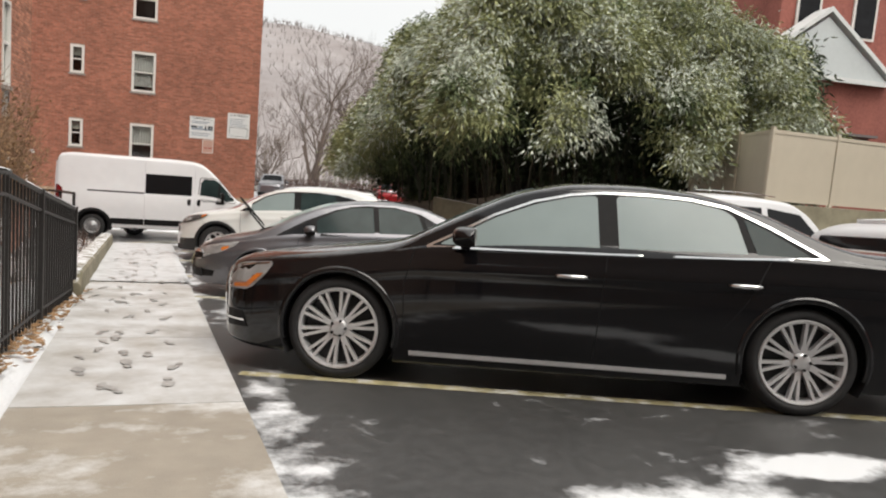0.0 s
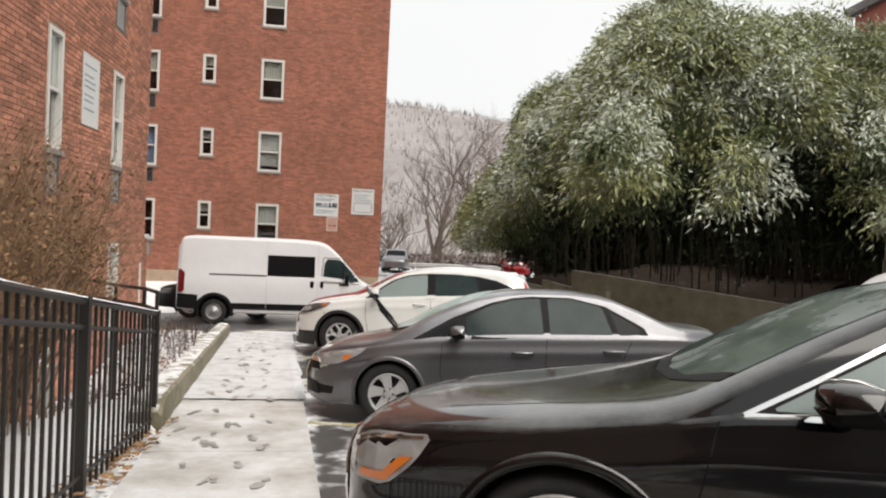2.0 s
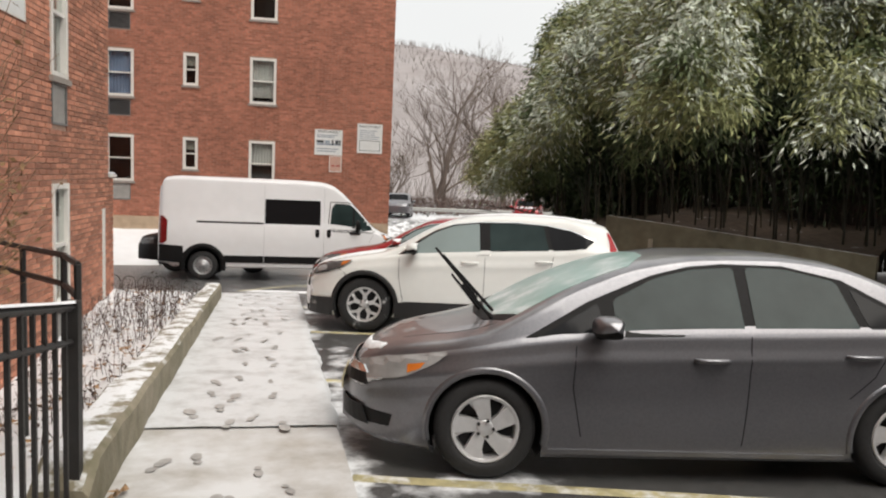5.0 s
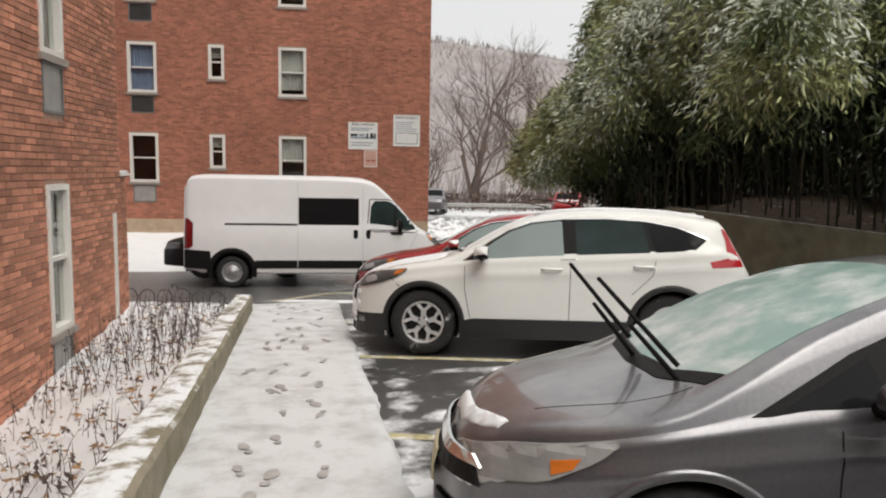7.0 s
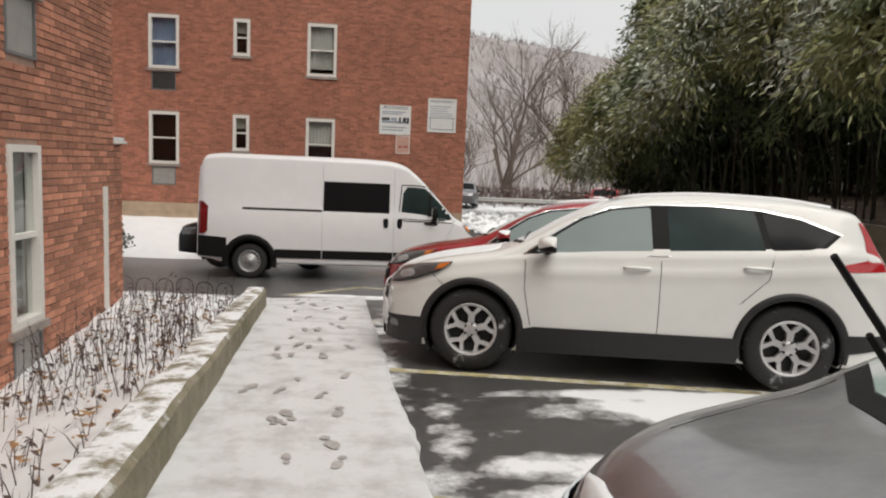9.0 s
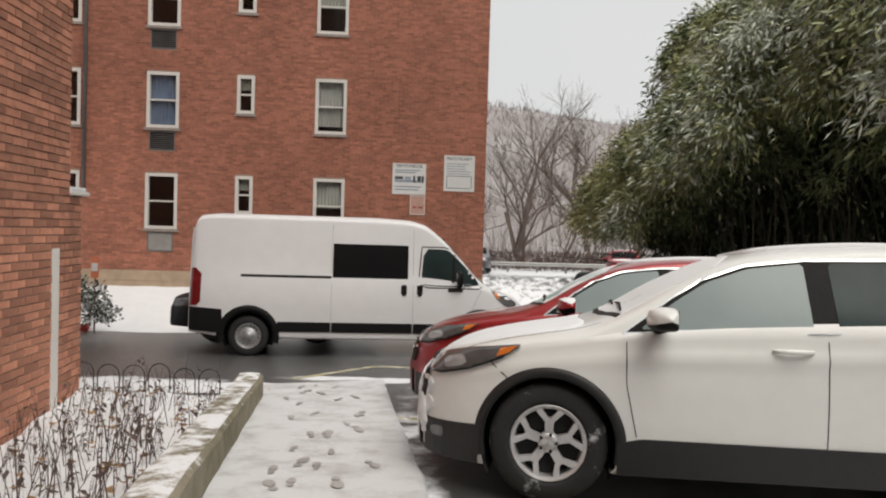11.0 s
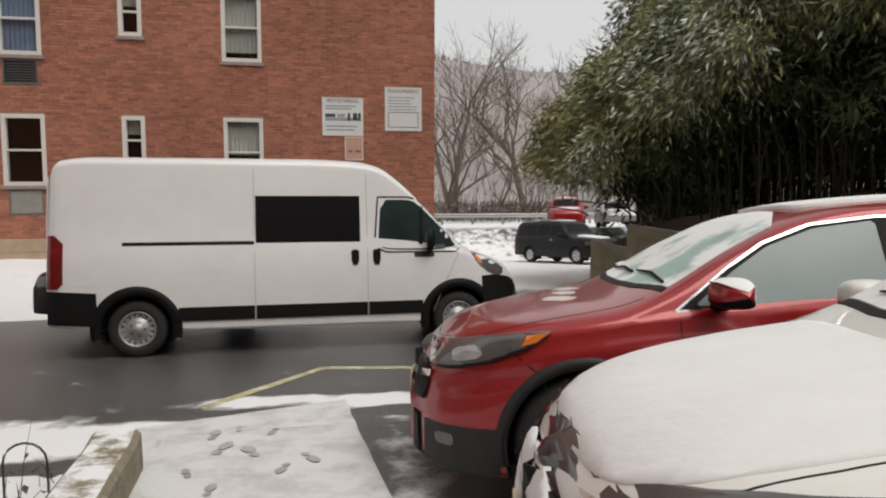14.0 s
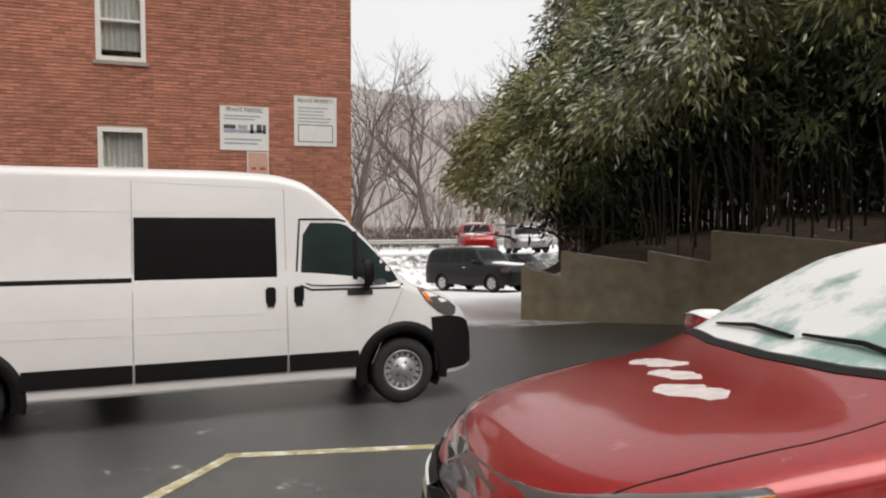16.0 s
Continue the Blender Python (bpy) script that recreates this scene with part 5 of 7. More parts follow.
def crossover(m, paint, label, name, glass_front, screen, snowy):
    sh = Shell(4.47, 1.855, [(0, 0.60), (0.03, 0.70), (0.09, 0.80), (0.17, 0.875), (0.30, 0.94), (0.5, 0.995), (0.8, 1.05), (1.1, 1.10), (1.3, 1.175), (1.7, 1.40), (2.05, 1.55), (2.4, 1.615), (2.9, 1.64), (3.5, 1.62), (3.92, 1.565), (4.08, 1.535), (4.14, 1.47), (4.25, 1.26), (4.37, 1.06), (4.44, 0.96), (4.47, 0.80)],
               [(0, 0.70), (0.3, 0.86), (0.9, 0.99), (1.4, 1.045), (2.5, 1.085), (3.4, 1.13), (4.0, 1.17), (4.47, 1.1)], [(0, 0.24), (0.4, 0.20), (1, 0.21), (4.0, 0.23), (4.47, 0.36)], 0.38,
               [(0, 0.34), (0.04, 0.48), (0.10, 0.61), (0.22, 0.76), (0.42, 0.89), (0.7, 0.97), (1.1, 1), (3.75, 1), (4.08, 0.945), (4.3, 0.84), (4.47, 0.62)], crown=0.085, crease=0.86)
    car = vehicle(name, m, label, sh, paint, (0.90, 3.56), 0.366, 0.232, "fork", 0.235, arch=0.05, lip=GREY_PLASTIC, lip_w=0.05)
    for s in (-1, 1):
        part("window_surround", sh.panel([(1.34, 1.055), (1.62, 1.265), (1.82, 1.39), (2.07, 1.482), (2.42, 1.522), (2.9, 1.53), (3.3, 1.505), (3.62, 1.445), (3.94, 1.32), (3.80, 1.20), (3.6, 1.15), (2.5, 1.09)], "side", 0.003, s), BLACK_PLASTIC, car, "black window surround")
        part("front_side_window", sh.panel(corner([(1.44, 1.08), (1.65, 1.25), (1.84, 1.372), (2.09, 1.462), (2.41, 1.50), (2.43, 1.10)], 0.02), "side", 0.006, s), glass_front, car, "pale window, mist and sky reflection put into its colour")
        part("rear_side_window", sh.panel(corner([(2.57, 1.11), (2.55, 1.505), (2.9, 1.512), (3.26, 1.488), (3.34, 1.152)], 0.02), "side", 0.006, s), TEAL_GLASS, car)
        part("quarter_window", sh.panel(corner([(3.39, 1.16), (3.32, 1.478), (3.62, 1.425), (3.89, 1.315), (3.77, 1.215), (3.6, 1.168)], 0.02), "side", 0.006, s), TINT_GLASS, car)
        part("chrome_window_trim", sh.strip([(1.34, 1.055), (1.62, 1.265), (1.82, 1.39), (2.07, 1.482), (2.42, 1.522), (2.9, 1.53), (3.3, 1.505), (3.62, 1.445), (3.94, 1.32)], "side", 0.012, 0.007, s), CHROME, car)
        part("belt_trim", sh.strip([(1.34, 1.055), (2.5, 1.09), (3.6, 1.15)], "side", 0.012, 0.006, s), CHROME, car)
        part("side_cladding", sh.panel([(1.31, 0.205), (1.31, 0.40), (1.45, 0.43), (3.14, 0.43), (3.14, 0.215)], "side", 0.012, s), GREY_PLASTIC, car)
        part("rear_cladding", sh.panel([(3.98, 0.34), (3.98, 0.50), (4.44, 0.50), (4.45, 0.40)], "side", 0.010, s), GREY_PLASTIC, car)
        part("front_cladding", sh.panel([(0.0, 0.20), (0.0, 0.43), (0.46, 0.45), (0.46, 0.20)], "side", 0.008, s), GREY_PLASTIC, car)
        part("fog_lamp", sh.panel(round_line([(0.12, 0.33), (0.12, 0.39), (0.22, 0.40), (0.22, 0.33)], 1), "side", 0.014, s), LAMP_GLASS, car)
        for seam in ([(1.42, 0.44), (1.36, 0.75), (1.36, 1.05)], [(2.48, 0.25), (2.50, 1.09)], [(3.14, 0.72), (3.36, 0.93), (3.40, 1.13)], [(0.52, 0.86), (0.66, 0.74), (0.70, 0.66)]):
            part("door_seam", sh.strip(seam, "side", 0.006, 0.0015, s), BLACK_PLASTIC, car)
        handle(sh, car, 2.30, 0.98, s, paint)
        handle(sh, car, 3.27, 1.02, s, paint)
        mirror(car, (1.56, s * (sh.y(1.56, 1.0) + 0.15), 1.15), (0.18, 0.26, 0.155), s, paint, not snowy)
        lamp = part("headlight", sh.panel(corner([(0.03, 0.735), (0.03, 0.80), (0.18, 0.875), (0.40, 0.925), (0.74, 0.965), (0.62, 0.885), (0.40, 0.80), (0.2, 0.75)], 0.025), "side", 0.026, s, step=0.035, lip=0.045), LAMP_GLASS, car, smooth=True)
        part("amber_strip", sh.panel([(0.57, 0.885), (0.60, 0.938), (0.71, 0.957), (0.64, 0.905)], "side", 0.031, s, step=0.035, lip=0.008), LAMP_AMBER, lamp)
        part("lamp_bar", sh.panel([(0.10, 0.755), (0.10, 0.80), (0.13, 0.815), (0.13, 0.76)], "side", 0.031, s, step=0.03, lip=0.006), CHROME, lamp)
        part("lamp_trim", sh.strip([(0.02, 0.745), (0.2, 0.75), (0.40, 0.80), (0.62, 0.885)], "side", 0.012, 0.029, s), BLACK_PLASTIC, lamp)
        part("reflector", sh.panel(round_line([(0.22, 0.78), (0.22, 0.85), (0.36, 0.885), (0.38, 0.82)], 1), "side", 0.030, s, step=0.03, lip=0.006), CLEAR_LENS, lamp)
        part("tail_light", sh.panel([(3.97, 1.02), (3.95, 1.08), (4.14, 1.12), (4.13, 1.30), (4.09, 1.43), (4.13, 1.43), (4.22, 1.24), (4.33, 1.03)], "side", 0.005, s), LAMP_RED, car)
        part("hood_seam", sh.strip([(0.30, s * 0.70), (0.55, s * 0.74), (0.9, s * 0.76), (1.22, s * 0.74)], "top", 0.005, 0.001), BLACK_PLASTIC, car)
    part("windscreen", sh.panel([(1.34, -0.74), (1.27, -0.4), (1.25, 0), (1.27, 0.4), (1.34, 0.74), (1.92, 0.64), (2.08, 0.3), (2.12, 0), (2.08, -0.3), (1.92, -0.64)], "top", 0.005), screen, car, "frosted windscreen under snow")
    part("cowl", sh.panel([(1.30, -0.76), (1.225, -0.4), (1.205, 0), (1.225, 0.4), (1.30, 0.76), (1.335, 0.74), (1.265, 0.4), (1.245, 0), (1.265, -0.4), (1.335, -0.74)], "top", 0.004), BLACK_PLASTIC, car)
    part("rear_window", sh.panel([(4.12, -0.54), (4.12, 0.54), (4.33, 0.60), (4.33, -0.60)], "top", 0.004), TINT_GLASS, car)
    grille = part("grille", sh.panel([(-0.50, 0.54), (-0.56, 0.64), (-0.52, 0.74), (0.52, 0.74), (0.56, 0.64), (0.50, 0.54)], "front", 0.004), BLACK_PLASTIC, car)
    part("grille_bar", sh.panel([(-0.57, 0.68), (-0.57, 0.715), (-0.2, 0.69), (0.2, 0.69), (0.57, 0.715), (0.57, 0.68), (0.2, 0.655), (-0.2, 0.655)], "front", 0.014), CHROME, grille)
    part("lower_grille", sh.panel([(-0.42, 0.22), (-0.42, 0.44), (0.42, 0.44), (0.42, 0.22)], "front", 0.004), BLACK_PLASTIC, car)
    part("number_plate", sh.panel([(-0.15, 0.46), (-0.15, 0.61), (0.15, 0.61), (0.15, 0.46)], "front", 0.03), PLATE, car)
    for y0, y1 in ((-0.66, -0.05), (-0.02, 0.56)):
        bm = bmesh.new()
        tube(bm, [(1.34, y0, sh.z(1.34, y0) + 0.015), (1.36, (y0 + y1) / 2, sh.z(1.36, (y0 + y1) / 2) + 0.022), (1.36, y1, sh.z(1.36, y1) + 0.015)], [0.008, 0.010, 0.006], 6)
        part("wiper", bm, BLACK_PLASTIC, car)
    part("roof_fin", boxes((3.85, 4.0, -0.02, 0.02, sh.top(4.0) - 0.01, sh.top(4.0) + 0.055), bevel=0.008), paint, car)
    cover = [(2.12, -0.50), (2.20, 0), (2.12, 0.50), (3.0, 0.58), (3.98, 0.55), (4.04, 0), (3.98, -0.55), (3.0, -0.58)]
    part("roof_snow", sh.panel(round_line(cover, 2), "top", 0.022, lip=0.03), SNOW, car, "thin snow lying on the roof", smooth=True)
    if snowy:
        part("hood_snow", sh.panel(round_line([(0.14, -0.45), (0.10, 0), (0.14, 0.45), (0.28, 0.64), (0.55, 0.72), (1.14, 0.75), (1.08, 0), (1.14, -0.75), (0.55, -0.72), (0.28, -0.64)], 2), "top", 0.006, lip=0.008), SNOW, car, "thin snow lying on the bonnet", smooth=True)
        for out, mode, s in (([(0.02, 0.46), (0.02, 0.66), (0.10, 0.72), (0.14, 0.66), (0.10, 0.58), (0.16, 0.52), (0.08, 0.46)], "side", -1), ([(-0.46, 0.52), (-0.46, 0.68), (-0.4, 0.73), (0.0, 0.765), (0.35, 0.75), (0.42, 0.70), (0.2, 0.66), (-0.3, 0.68), (-0.42, 0.54)], "front", 1), ([(-0.42, 0.36), (-0.44, 0.45), (0.1, 0.47), (0.3, 0.42)], "front", 1), ([(0.10, 0.52), (0.06, 0.62), (0.40, 0.66), (0.50, 0.58), (0.36, 0.52)], "front", 1), ([(-0.54, 0.30), (-0.56, 0.46), (-0.50, 0.60), (-0.44, 0.50), (-0.48, 0.34)], "front", 1)):
            wob = [(u + random.uniform(-0.015, 0.015), v + random.uniform(-0.015, 0.015)) for u, v in round_line(out, 2)]
            part("snow_crust", sh.panel(wob, mode, 0.016, s, step=0.04, lip=0.02), SNOW, car, "snow stuck to the grille", smooth=True)
    else:
        for cx, cy, rx, ry in ((0.98, 0.34, 0.07, 0.17), (0.93, 0.08, 0.06, 0.14), (0.86, -0.18, 0.08, 0.16)):
            out = [(cx + rx * math.cos(k * math.tau / 26) * random.uniform(0.6, 1.15) - 0.25 * ry * math.sin(k * math.tau / 26), cy + ry * math.sin(k * math.tau / 26) * random.uniform(0.75, 1.1)) for k in range(26)]
            part("snow_patch", sh.panel(out, "top", 0.0015, step=0.05, lip=0.002), SNOW_FILM, car, "small melting snow patch")
    return car


def panel_van(m):
    sh = Shell(5.99, 2.05, [(0, 0.62), (0.04, 0.80), (0.11, 0.95), (0.3, 1.12), (0.72, 1.27), (0.95, 1.42), (1.35, 1.86), (1.72, 2.22), (2.0, 2.41), (2.3, 2.475), (3.0, 2.50), (5.5, 2.495), (5.88, 2.45), (5.96, 2.34), (5.99, 2.2)],
               [(0, 0.85), (0.5, 1.12), (1.0, 1.26), (1.6, 1.30), (5.99, 1.30)], [(0, 0.30), (0.5, 0.26), (1.2, 0.30), (5.2, 0.32), (5.99, 0.42)], 0.10, [(0, 0.52), (0.05, 0.65), (0.14, 0.77), (0.32, 0.88), (0.65, 0.965), (1.0, 1), (5.85, 1), (5.96, 0.98), (5.99, 0.94)], crown=0.15, power=3.2, tuck=0.03)
    car = vehicle("cargo_van", m, "white high-roof cargo van with black lower trim", sh, PAINT_VAN, (0.95, 4.99), 0.348, 0.215, "steel", 0.225, category="van", arch=0.075, lip=BLACK_PLASTIC, lip_w=0.105)
    for s in (-1, 1):
        part("cab_window", sh.panel(round_line([(0.95, 1.33), (1.50, 1.89), (1.62, 1.93), (1.98, 1.93), (2.03, 1.32), (1.9, 1.27), (1.15, 1.26)], 1), "side", 0.004, s), TEAL_GLASS, car)
        part("window_bar", sh.strip([(1.46, 1.33), (1.44, 1.84)], "side", 0.05, 0.009, s), BLACK_PLASTIC, car)
        part("window_surround", sh.strip([(0.90, 1.34), (1.48, 1.93), (1.62, 1.965), (2.02, 1.965), (2.075, 1.31), (1.92, 1.24), (0.98, 1.235), (0.90, 1.32)], "side", 0.02, 0.003, s), BLACK_PLASTIC, car)
        part("black_side_window", sh.panel(round_line([(2.26, 1.34), (2.26, 1.98), (3.58, 1.98), (3.58, 1.34)], 0), "side", 0.008, s), BLACK_GLASS, car, "blacked-out side window")
        part("slide_rail", sh.strip([(3.60, 1.385), (5.15, 1.385)], "side", 0.045, 0.010, s), BLACK_PLASTIC, car)
        for seam in ([(2.17, 0.42), (2.17, 2.28)], [(3.59, 0.42), (3.60, 2.33)], [(2.17, 2.28), (3.60, 2.33)], [(2.22, 2.02), (5.8, 2.06)], [(2.0, 1.02), (5.85, 1.06)], [(2.0, 0.86), (5.85, 0.90)], [(1.30, 0.45), (1.10, 0.9), (0.92, 1.27)], [(1.98, 1.33), (2.1, 0.45)]):
            part("body_seam", sh.strip(seam, "side", 0.007, 0.0022, s), STEEL_RIM if len(seam) > 0 and seam[0][1] < 0.5 else PAINT_VAN, car)
        part("side_moulding", sh.panel([(1.42, 0.43), (1.45, 0.60), (2.16, 0.60), (2.16, 0.43)], "side", 0.018, s), BLACK_PLASTIC, car)
        part("side_moulding", sh.panel([(2.18, 0.43), (2.18, 0.60), (3.58, 0.60), (3.58, 0.43)], "side", 0.018, s), BLACK_PLASTIC, car)
        part("side_moulding", sh.panel([(3.60, 0.43), (3.60, 0.60), (4.50, 0.60), (4.55, 0.43)], "side", 0.018, s), BLACK_PLASTIC, car)
        part("front_bumper", sh.panel([(0.0, 0.42), (0.0, 0.58), (0.04, 0.74), (0.10, 0.82), (0.22, 0.88), (0.42, 0.91), (0.62, 0.90), (0.58, 0.31), (0.14, 0.33), (0.04, 0.37)], "side", 0.012, s, lip=0.03), BLACK_PLASTIC, car)
        part("rear_bumper", sh.panel([(5.42, 0.40), (5.44, 0.80), (5.98, 0.84), (5.98, 0.44)], "side", 0.025, s, lip=0.04), BLACK_PLASTIC, car)
        for hx in (2.05, 2.33):
            bm = bmesh.new()
            c = sh.put("side", hx, 1.17, 0.0, s)
            box(bm, hx - 0.05, hx + 0.05, c.y - 0.02, c.y + 0.02, 1.07, 1.28, bevel=0.015)
            part("door_handle", bm, BLACK_PLASTIC, car)
        part("name_plate", sh.panel([(1.28, 1.17), (1.28, 1.24), (1.55, 1.24), (1.55, 1.17)], "side", 0.006, s), GREY_PLASTIC, car)
        lamp = part("headlight", sh.panel(round_line([(0.30, 0.90), (0.28, 1.02), (0.62, 1.20), (0.78, 1.24), (0.66, 1.06), (0.50, 0.93)], 1), "side", 0.008, s), LAMP_GLASS, car)
        part("amber_strip", sh.panel([(0.60, 1.06), (0.66, 1.17), (0.74, 1.212), (0.67, 1.09)], "side", 0.014, s, lip=0.006), LAMP_AMBER, lamp)
        part("tail_light", sh.panel([(5.86, 0.86), (5.80, 0.92), (5.80, 1.40), (5.90, 1.50), (5.98, 1.50), (5.98, 0.86)], "side", 0.012, s), LAMP_DARK_RED, car)
        mirror(car, (1.36, s * (sh.y(1.36, 1.3) + 0.13), 1.40), (0.14, 0.12, 0.32), s, BLACK_PLASTIC)
    part("windscreen", sh.panel([(0.86, -0.80), (0.86, 0.80), (1.66, 0.74), (1.70, 0), (1.66, -0.74)], "top", 0.005), TINT_GLASS, car)
    part("rear_face", sh.panel([(-0.9, 0.9), (-0.86, 2.2), (0.86, 2.2), (0.9, 0.9)], "rear", 0.004), PAINT_VAN, car)
    part("front_grille", sh.panel([(-0.6, 0.33), (-0.6, 0.74), (0.6, 0.74), (0.6, 0.33)], "front", 0.004), BLACK_PLASTIC, car)
    return car


def suv_far(name, m, paint, label, L=5.2, snow_top=True, H=1.85):
    k = H / 1.85
    sh = Shell(L, 1.98, [(0, 0.85 * k), (0.05, 1.0 * k), (0.4, 1.10 * k), (1.35, 1.18 * k), (1.6, 1.3 * k), (2.05, 1.72 * k), (2.3, 1.82 * k), (3.0, 1.85 * k), (L - 0.5, 1.83 * k), (L - 0.2, 1.70 * k), (L - 0.05, 1.1 * k), (L, 0.9 * k)],
               [(0, 0.85 * k), (1, 1.06 * k), (L, 1.12 * k)], [(0, 0.32), (1, 0.28), (L, 0.36)], 0.25, [(0, 0.74), (0.1, 0.85), (0.4, 0.96), (0.9, 1), (L - 0.5, 1), (L - 0.1, 0.95), (L, 0.86)], crown=0.10)
    car = vehicle(name, m, label, sh, paint, (0.95, L - 1.25), 0.38, 0.24, "five", 0.25, arch=0.06)
    for s in (-1, 1):
        part("front_side_window", sh.panel([(1.75, 1.2 * k), (2.15, 1.62 * k), (2.7, 1.68 * k), (2.72, 1.2 * k)], "side", 0.005, s), TINT_GLASS, car)
        part("rear_side_window", sh.panel([(2.82, 1.2 * k), (2.80, 1.68 * k), (3.6, 1.68 * k), (3.66, 1.2 * k)], "side", 0.005, s), TINT_GLASS, car)
        part("quarter_window", sh.panel([(3.76, 1.2 * k), (3.72, 1.68 * k), (L - 0.45, 1.64 * k), (L - 0.32, 1.2 * k)], "side", 0.005, s), TINT_GLASS, car)
        part("headlight", sh.panel([(0.06, 0.78 * k), (0.06, 0.95 * k), (0.4, 0.98 * k), (0.4, 0.8 * k)], "side", 0.006, s), LAMP_GLASS, car)
        part("tail_light", sh.panel([(L - 0.16, 0.85 * k), (L - 0.16, 1.25 * k), (L - 0.03, 1.2 * k), (L - 0.02, 0.85 * k)], "side", 0.006, s), LAMP_RED, car)
        handle(sh, car, 2.6, 1.0 * k, s, CHROME)
        mirror(car, (1.8, s * (sh.y(1.8, 1.0) + 0.17), 1.22 * k), (0.2, 0.25, 0.2), s, paint)
        part("roof_rail", sh.strip([(2.4, s * 0.62), (L - 0.7, s * 0.62)], "top", 0.04, 0.05), CHROME if paint is PAINT_VAN else BLACK_PLASTIC, car)
    part("windscreen", sh.panel([(1.58, -0.72), (1.58, 0.72), (2.02, 0.66), (2.02, -0.66)], "top", 0.005), TINT_GLASS, car)
    part("rear_window", sh.panel([(-0.6, 1.25 * k), (-0.55, 1.62 * k), (0.55, 1.62 * k), (0.6, 1.25 * k)], "rear", 0.01), TINT_GLASS, car)
    if snow_top:
        part("roof_snow", sh.panel(round_line([(2.25, -0.6), (2.25, 0.6), (L - 0.4, 0.62), (L - 0.4, -0.62)], 2), "top", 0.04, lip=0.05), SNOW, car, smooth=True)
        part("hood_snow", sh.panel(round_line([(0.2, -0.6), (0.2, 0.6), (1.4, 0.7), (1.4, -0.7)], 2), "top", 0.03, lip=0.04), SNOW, car, smooth=True)
    return car


def place_car(fn, fx, fy, turn, axle, half, size, *args):
    """Stands a vehicle so that its near front wheel's middle is over (fx, fy)."""
    d = Vector((math.cos(radians(turn)), math.sin(radians(turn))))
    s = Vector((-d.y, d.x))
    p = Vector((fx, fy)) - d * axle * size + s * half * size
    return fn(stand(p.x, p.y, turn) @ Matrix.Scale(size, 4), *args)


sedan_big(stand(0.903, 5.406, -24.0) @ Matrix.Scale(1.04, 4))
place_car(sedan_small, 1.20, 8.54, -8.0, 0.93, 0.85, 0.938)
place_car(crossover, 0.785, 13.72, -13.5, 0.90, 0.90, 0.97, PAINT_WHITE, "pearl white crossover with snow on its bonnet and windscreen", "white_crossover", SKY_MIST_GLASS, SNOWY_GLASS, True)
place_car(crossover, 0.82, 15.95, -12.0, 0.90, 0.90, 0.96, PAINT_RED, "dark red crossover with snow on its windscreen", "red_crossover", SKY_MIST_GLASS, RED_SCREEN, False)
panel_van(stand(2.375, 22.92, 182.1) @ Matrix.Scale(0.987, 4))

# ---- other parked vehicles ----
suv_far("white_suv", stand(9.7, 7.0, 184.0), PAINT_VAN, "white sport utility with roof rails beside the fence", 4.4, False, 1.72)
suv_far("white_hatchback", stand(10.9, 3.6, 166.0), PAINT_VAN, "white snow-covered hatchback with red tail lights", 4.3, True, 1.45)
suv_far("black_suv", stand(12.5, 41.9, 112.0), PAINT_DULL_BLACK, "black sport utility with snow on roof and bonnet", 5.4, True, 2.0)
suv_far("far_red_suv", stand(14.5, 52.6, 72.0) @ Matrix.Translation((-4.6, 0, 0)), PAINT_RED, "red sport utility with a snowy roof on the street", 4.6, True, 1.7)
suv_far("far_silver_car", stand(17.4, 52.6, 74.0) @ Matrix.Translation((-4.6, 0, 0)), STEEL_RIM, "silver car under snow on the street", 4.5, True, 1.5)
suv_far("far_dark_suv", stand(5.6, 55.5, 80.0) @ Matrix.Translation((-2, 0, 0)), PAINT_GREY, "dark sport utility parked on the snowy street", 4.7, False, 1.8)
suv_far("black_hatchback", stand(-4.60, 25.1, 3.0), PAINT_DULL_BLACK, "small black car half hidden behind the van", 4.2, False, 1.7)

# ---- iron fence by the footpath ----
fence = root("iron_fence", Matrix(), "black iron picket fence with snow on its top rail", "fence")


def fence_x(y):
    return -0.87 + (0.012 * (8 - y) if y < 5 else 0)


def rail_z(y):
    """Top of the raking fence."""
    return 0.46 + 0.165 * (8.05 - max(y, 4.9)) + 0.069 * max(0.0, 4.9 - y)


posts_y = [8.08, 6.28, 4.48, 2.68, 0.88, -0.92, -2.72]
for y in posts_y:
    z = slope_z(y)
    x = fence_x(y)
    bm = boxes((x - 0.028, x + 0.028, y - 0.028, y + 0.028, z - 0.1, rail_z(y) + 0.03))
    part("post", bm, IRON, fence)
for h, t in ((0.0, 0.022), (-0.16, 0.016), (None, 0.016)):
    bm = bmesh.new()
    knots = sorted([*posts_y, 4.9], reverse=True)
    tube(bm, [(fence_x(y), y, slope_z(y) + 0.16 if h is None else rail_z(y) + h) for y in knots], [t] * len(knots), 4)
    part("rail", bm, IRON, fence)
bm = bmesh.new()
prev = None
for i in range(60):
    y = 8.1 - 10.8 * i / 59
    x, z = fence_x(y), rail_z(y) + 0.018
    k = 0.010 + 0.008 * noise.noise(Vector((0, y * 3, 0)))
    pr = [bm.verts.new(q) for q in ((x - 0.024, y, z), (x - 0.012, y, z + k), (x + 0.012, y, z + k), (x + 0.024, y, z))]
    if prev:
        for j in range(3):
            bm.faces.new((prev[j], prev[j + 1], pr[j + 1], pr[j]))
    prev = pr
part("snow_cap", bm, SNOW, fence, "line of snow on the rail", smooth=True)
picket = None
y = 7.97
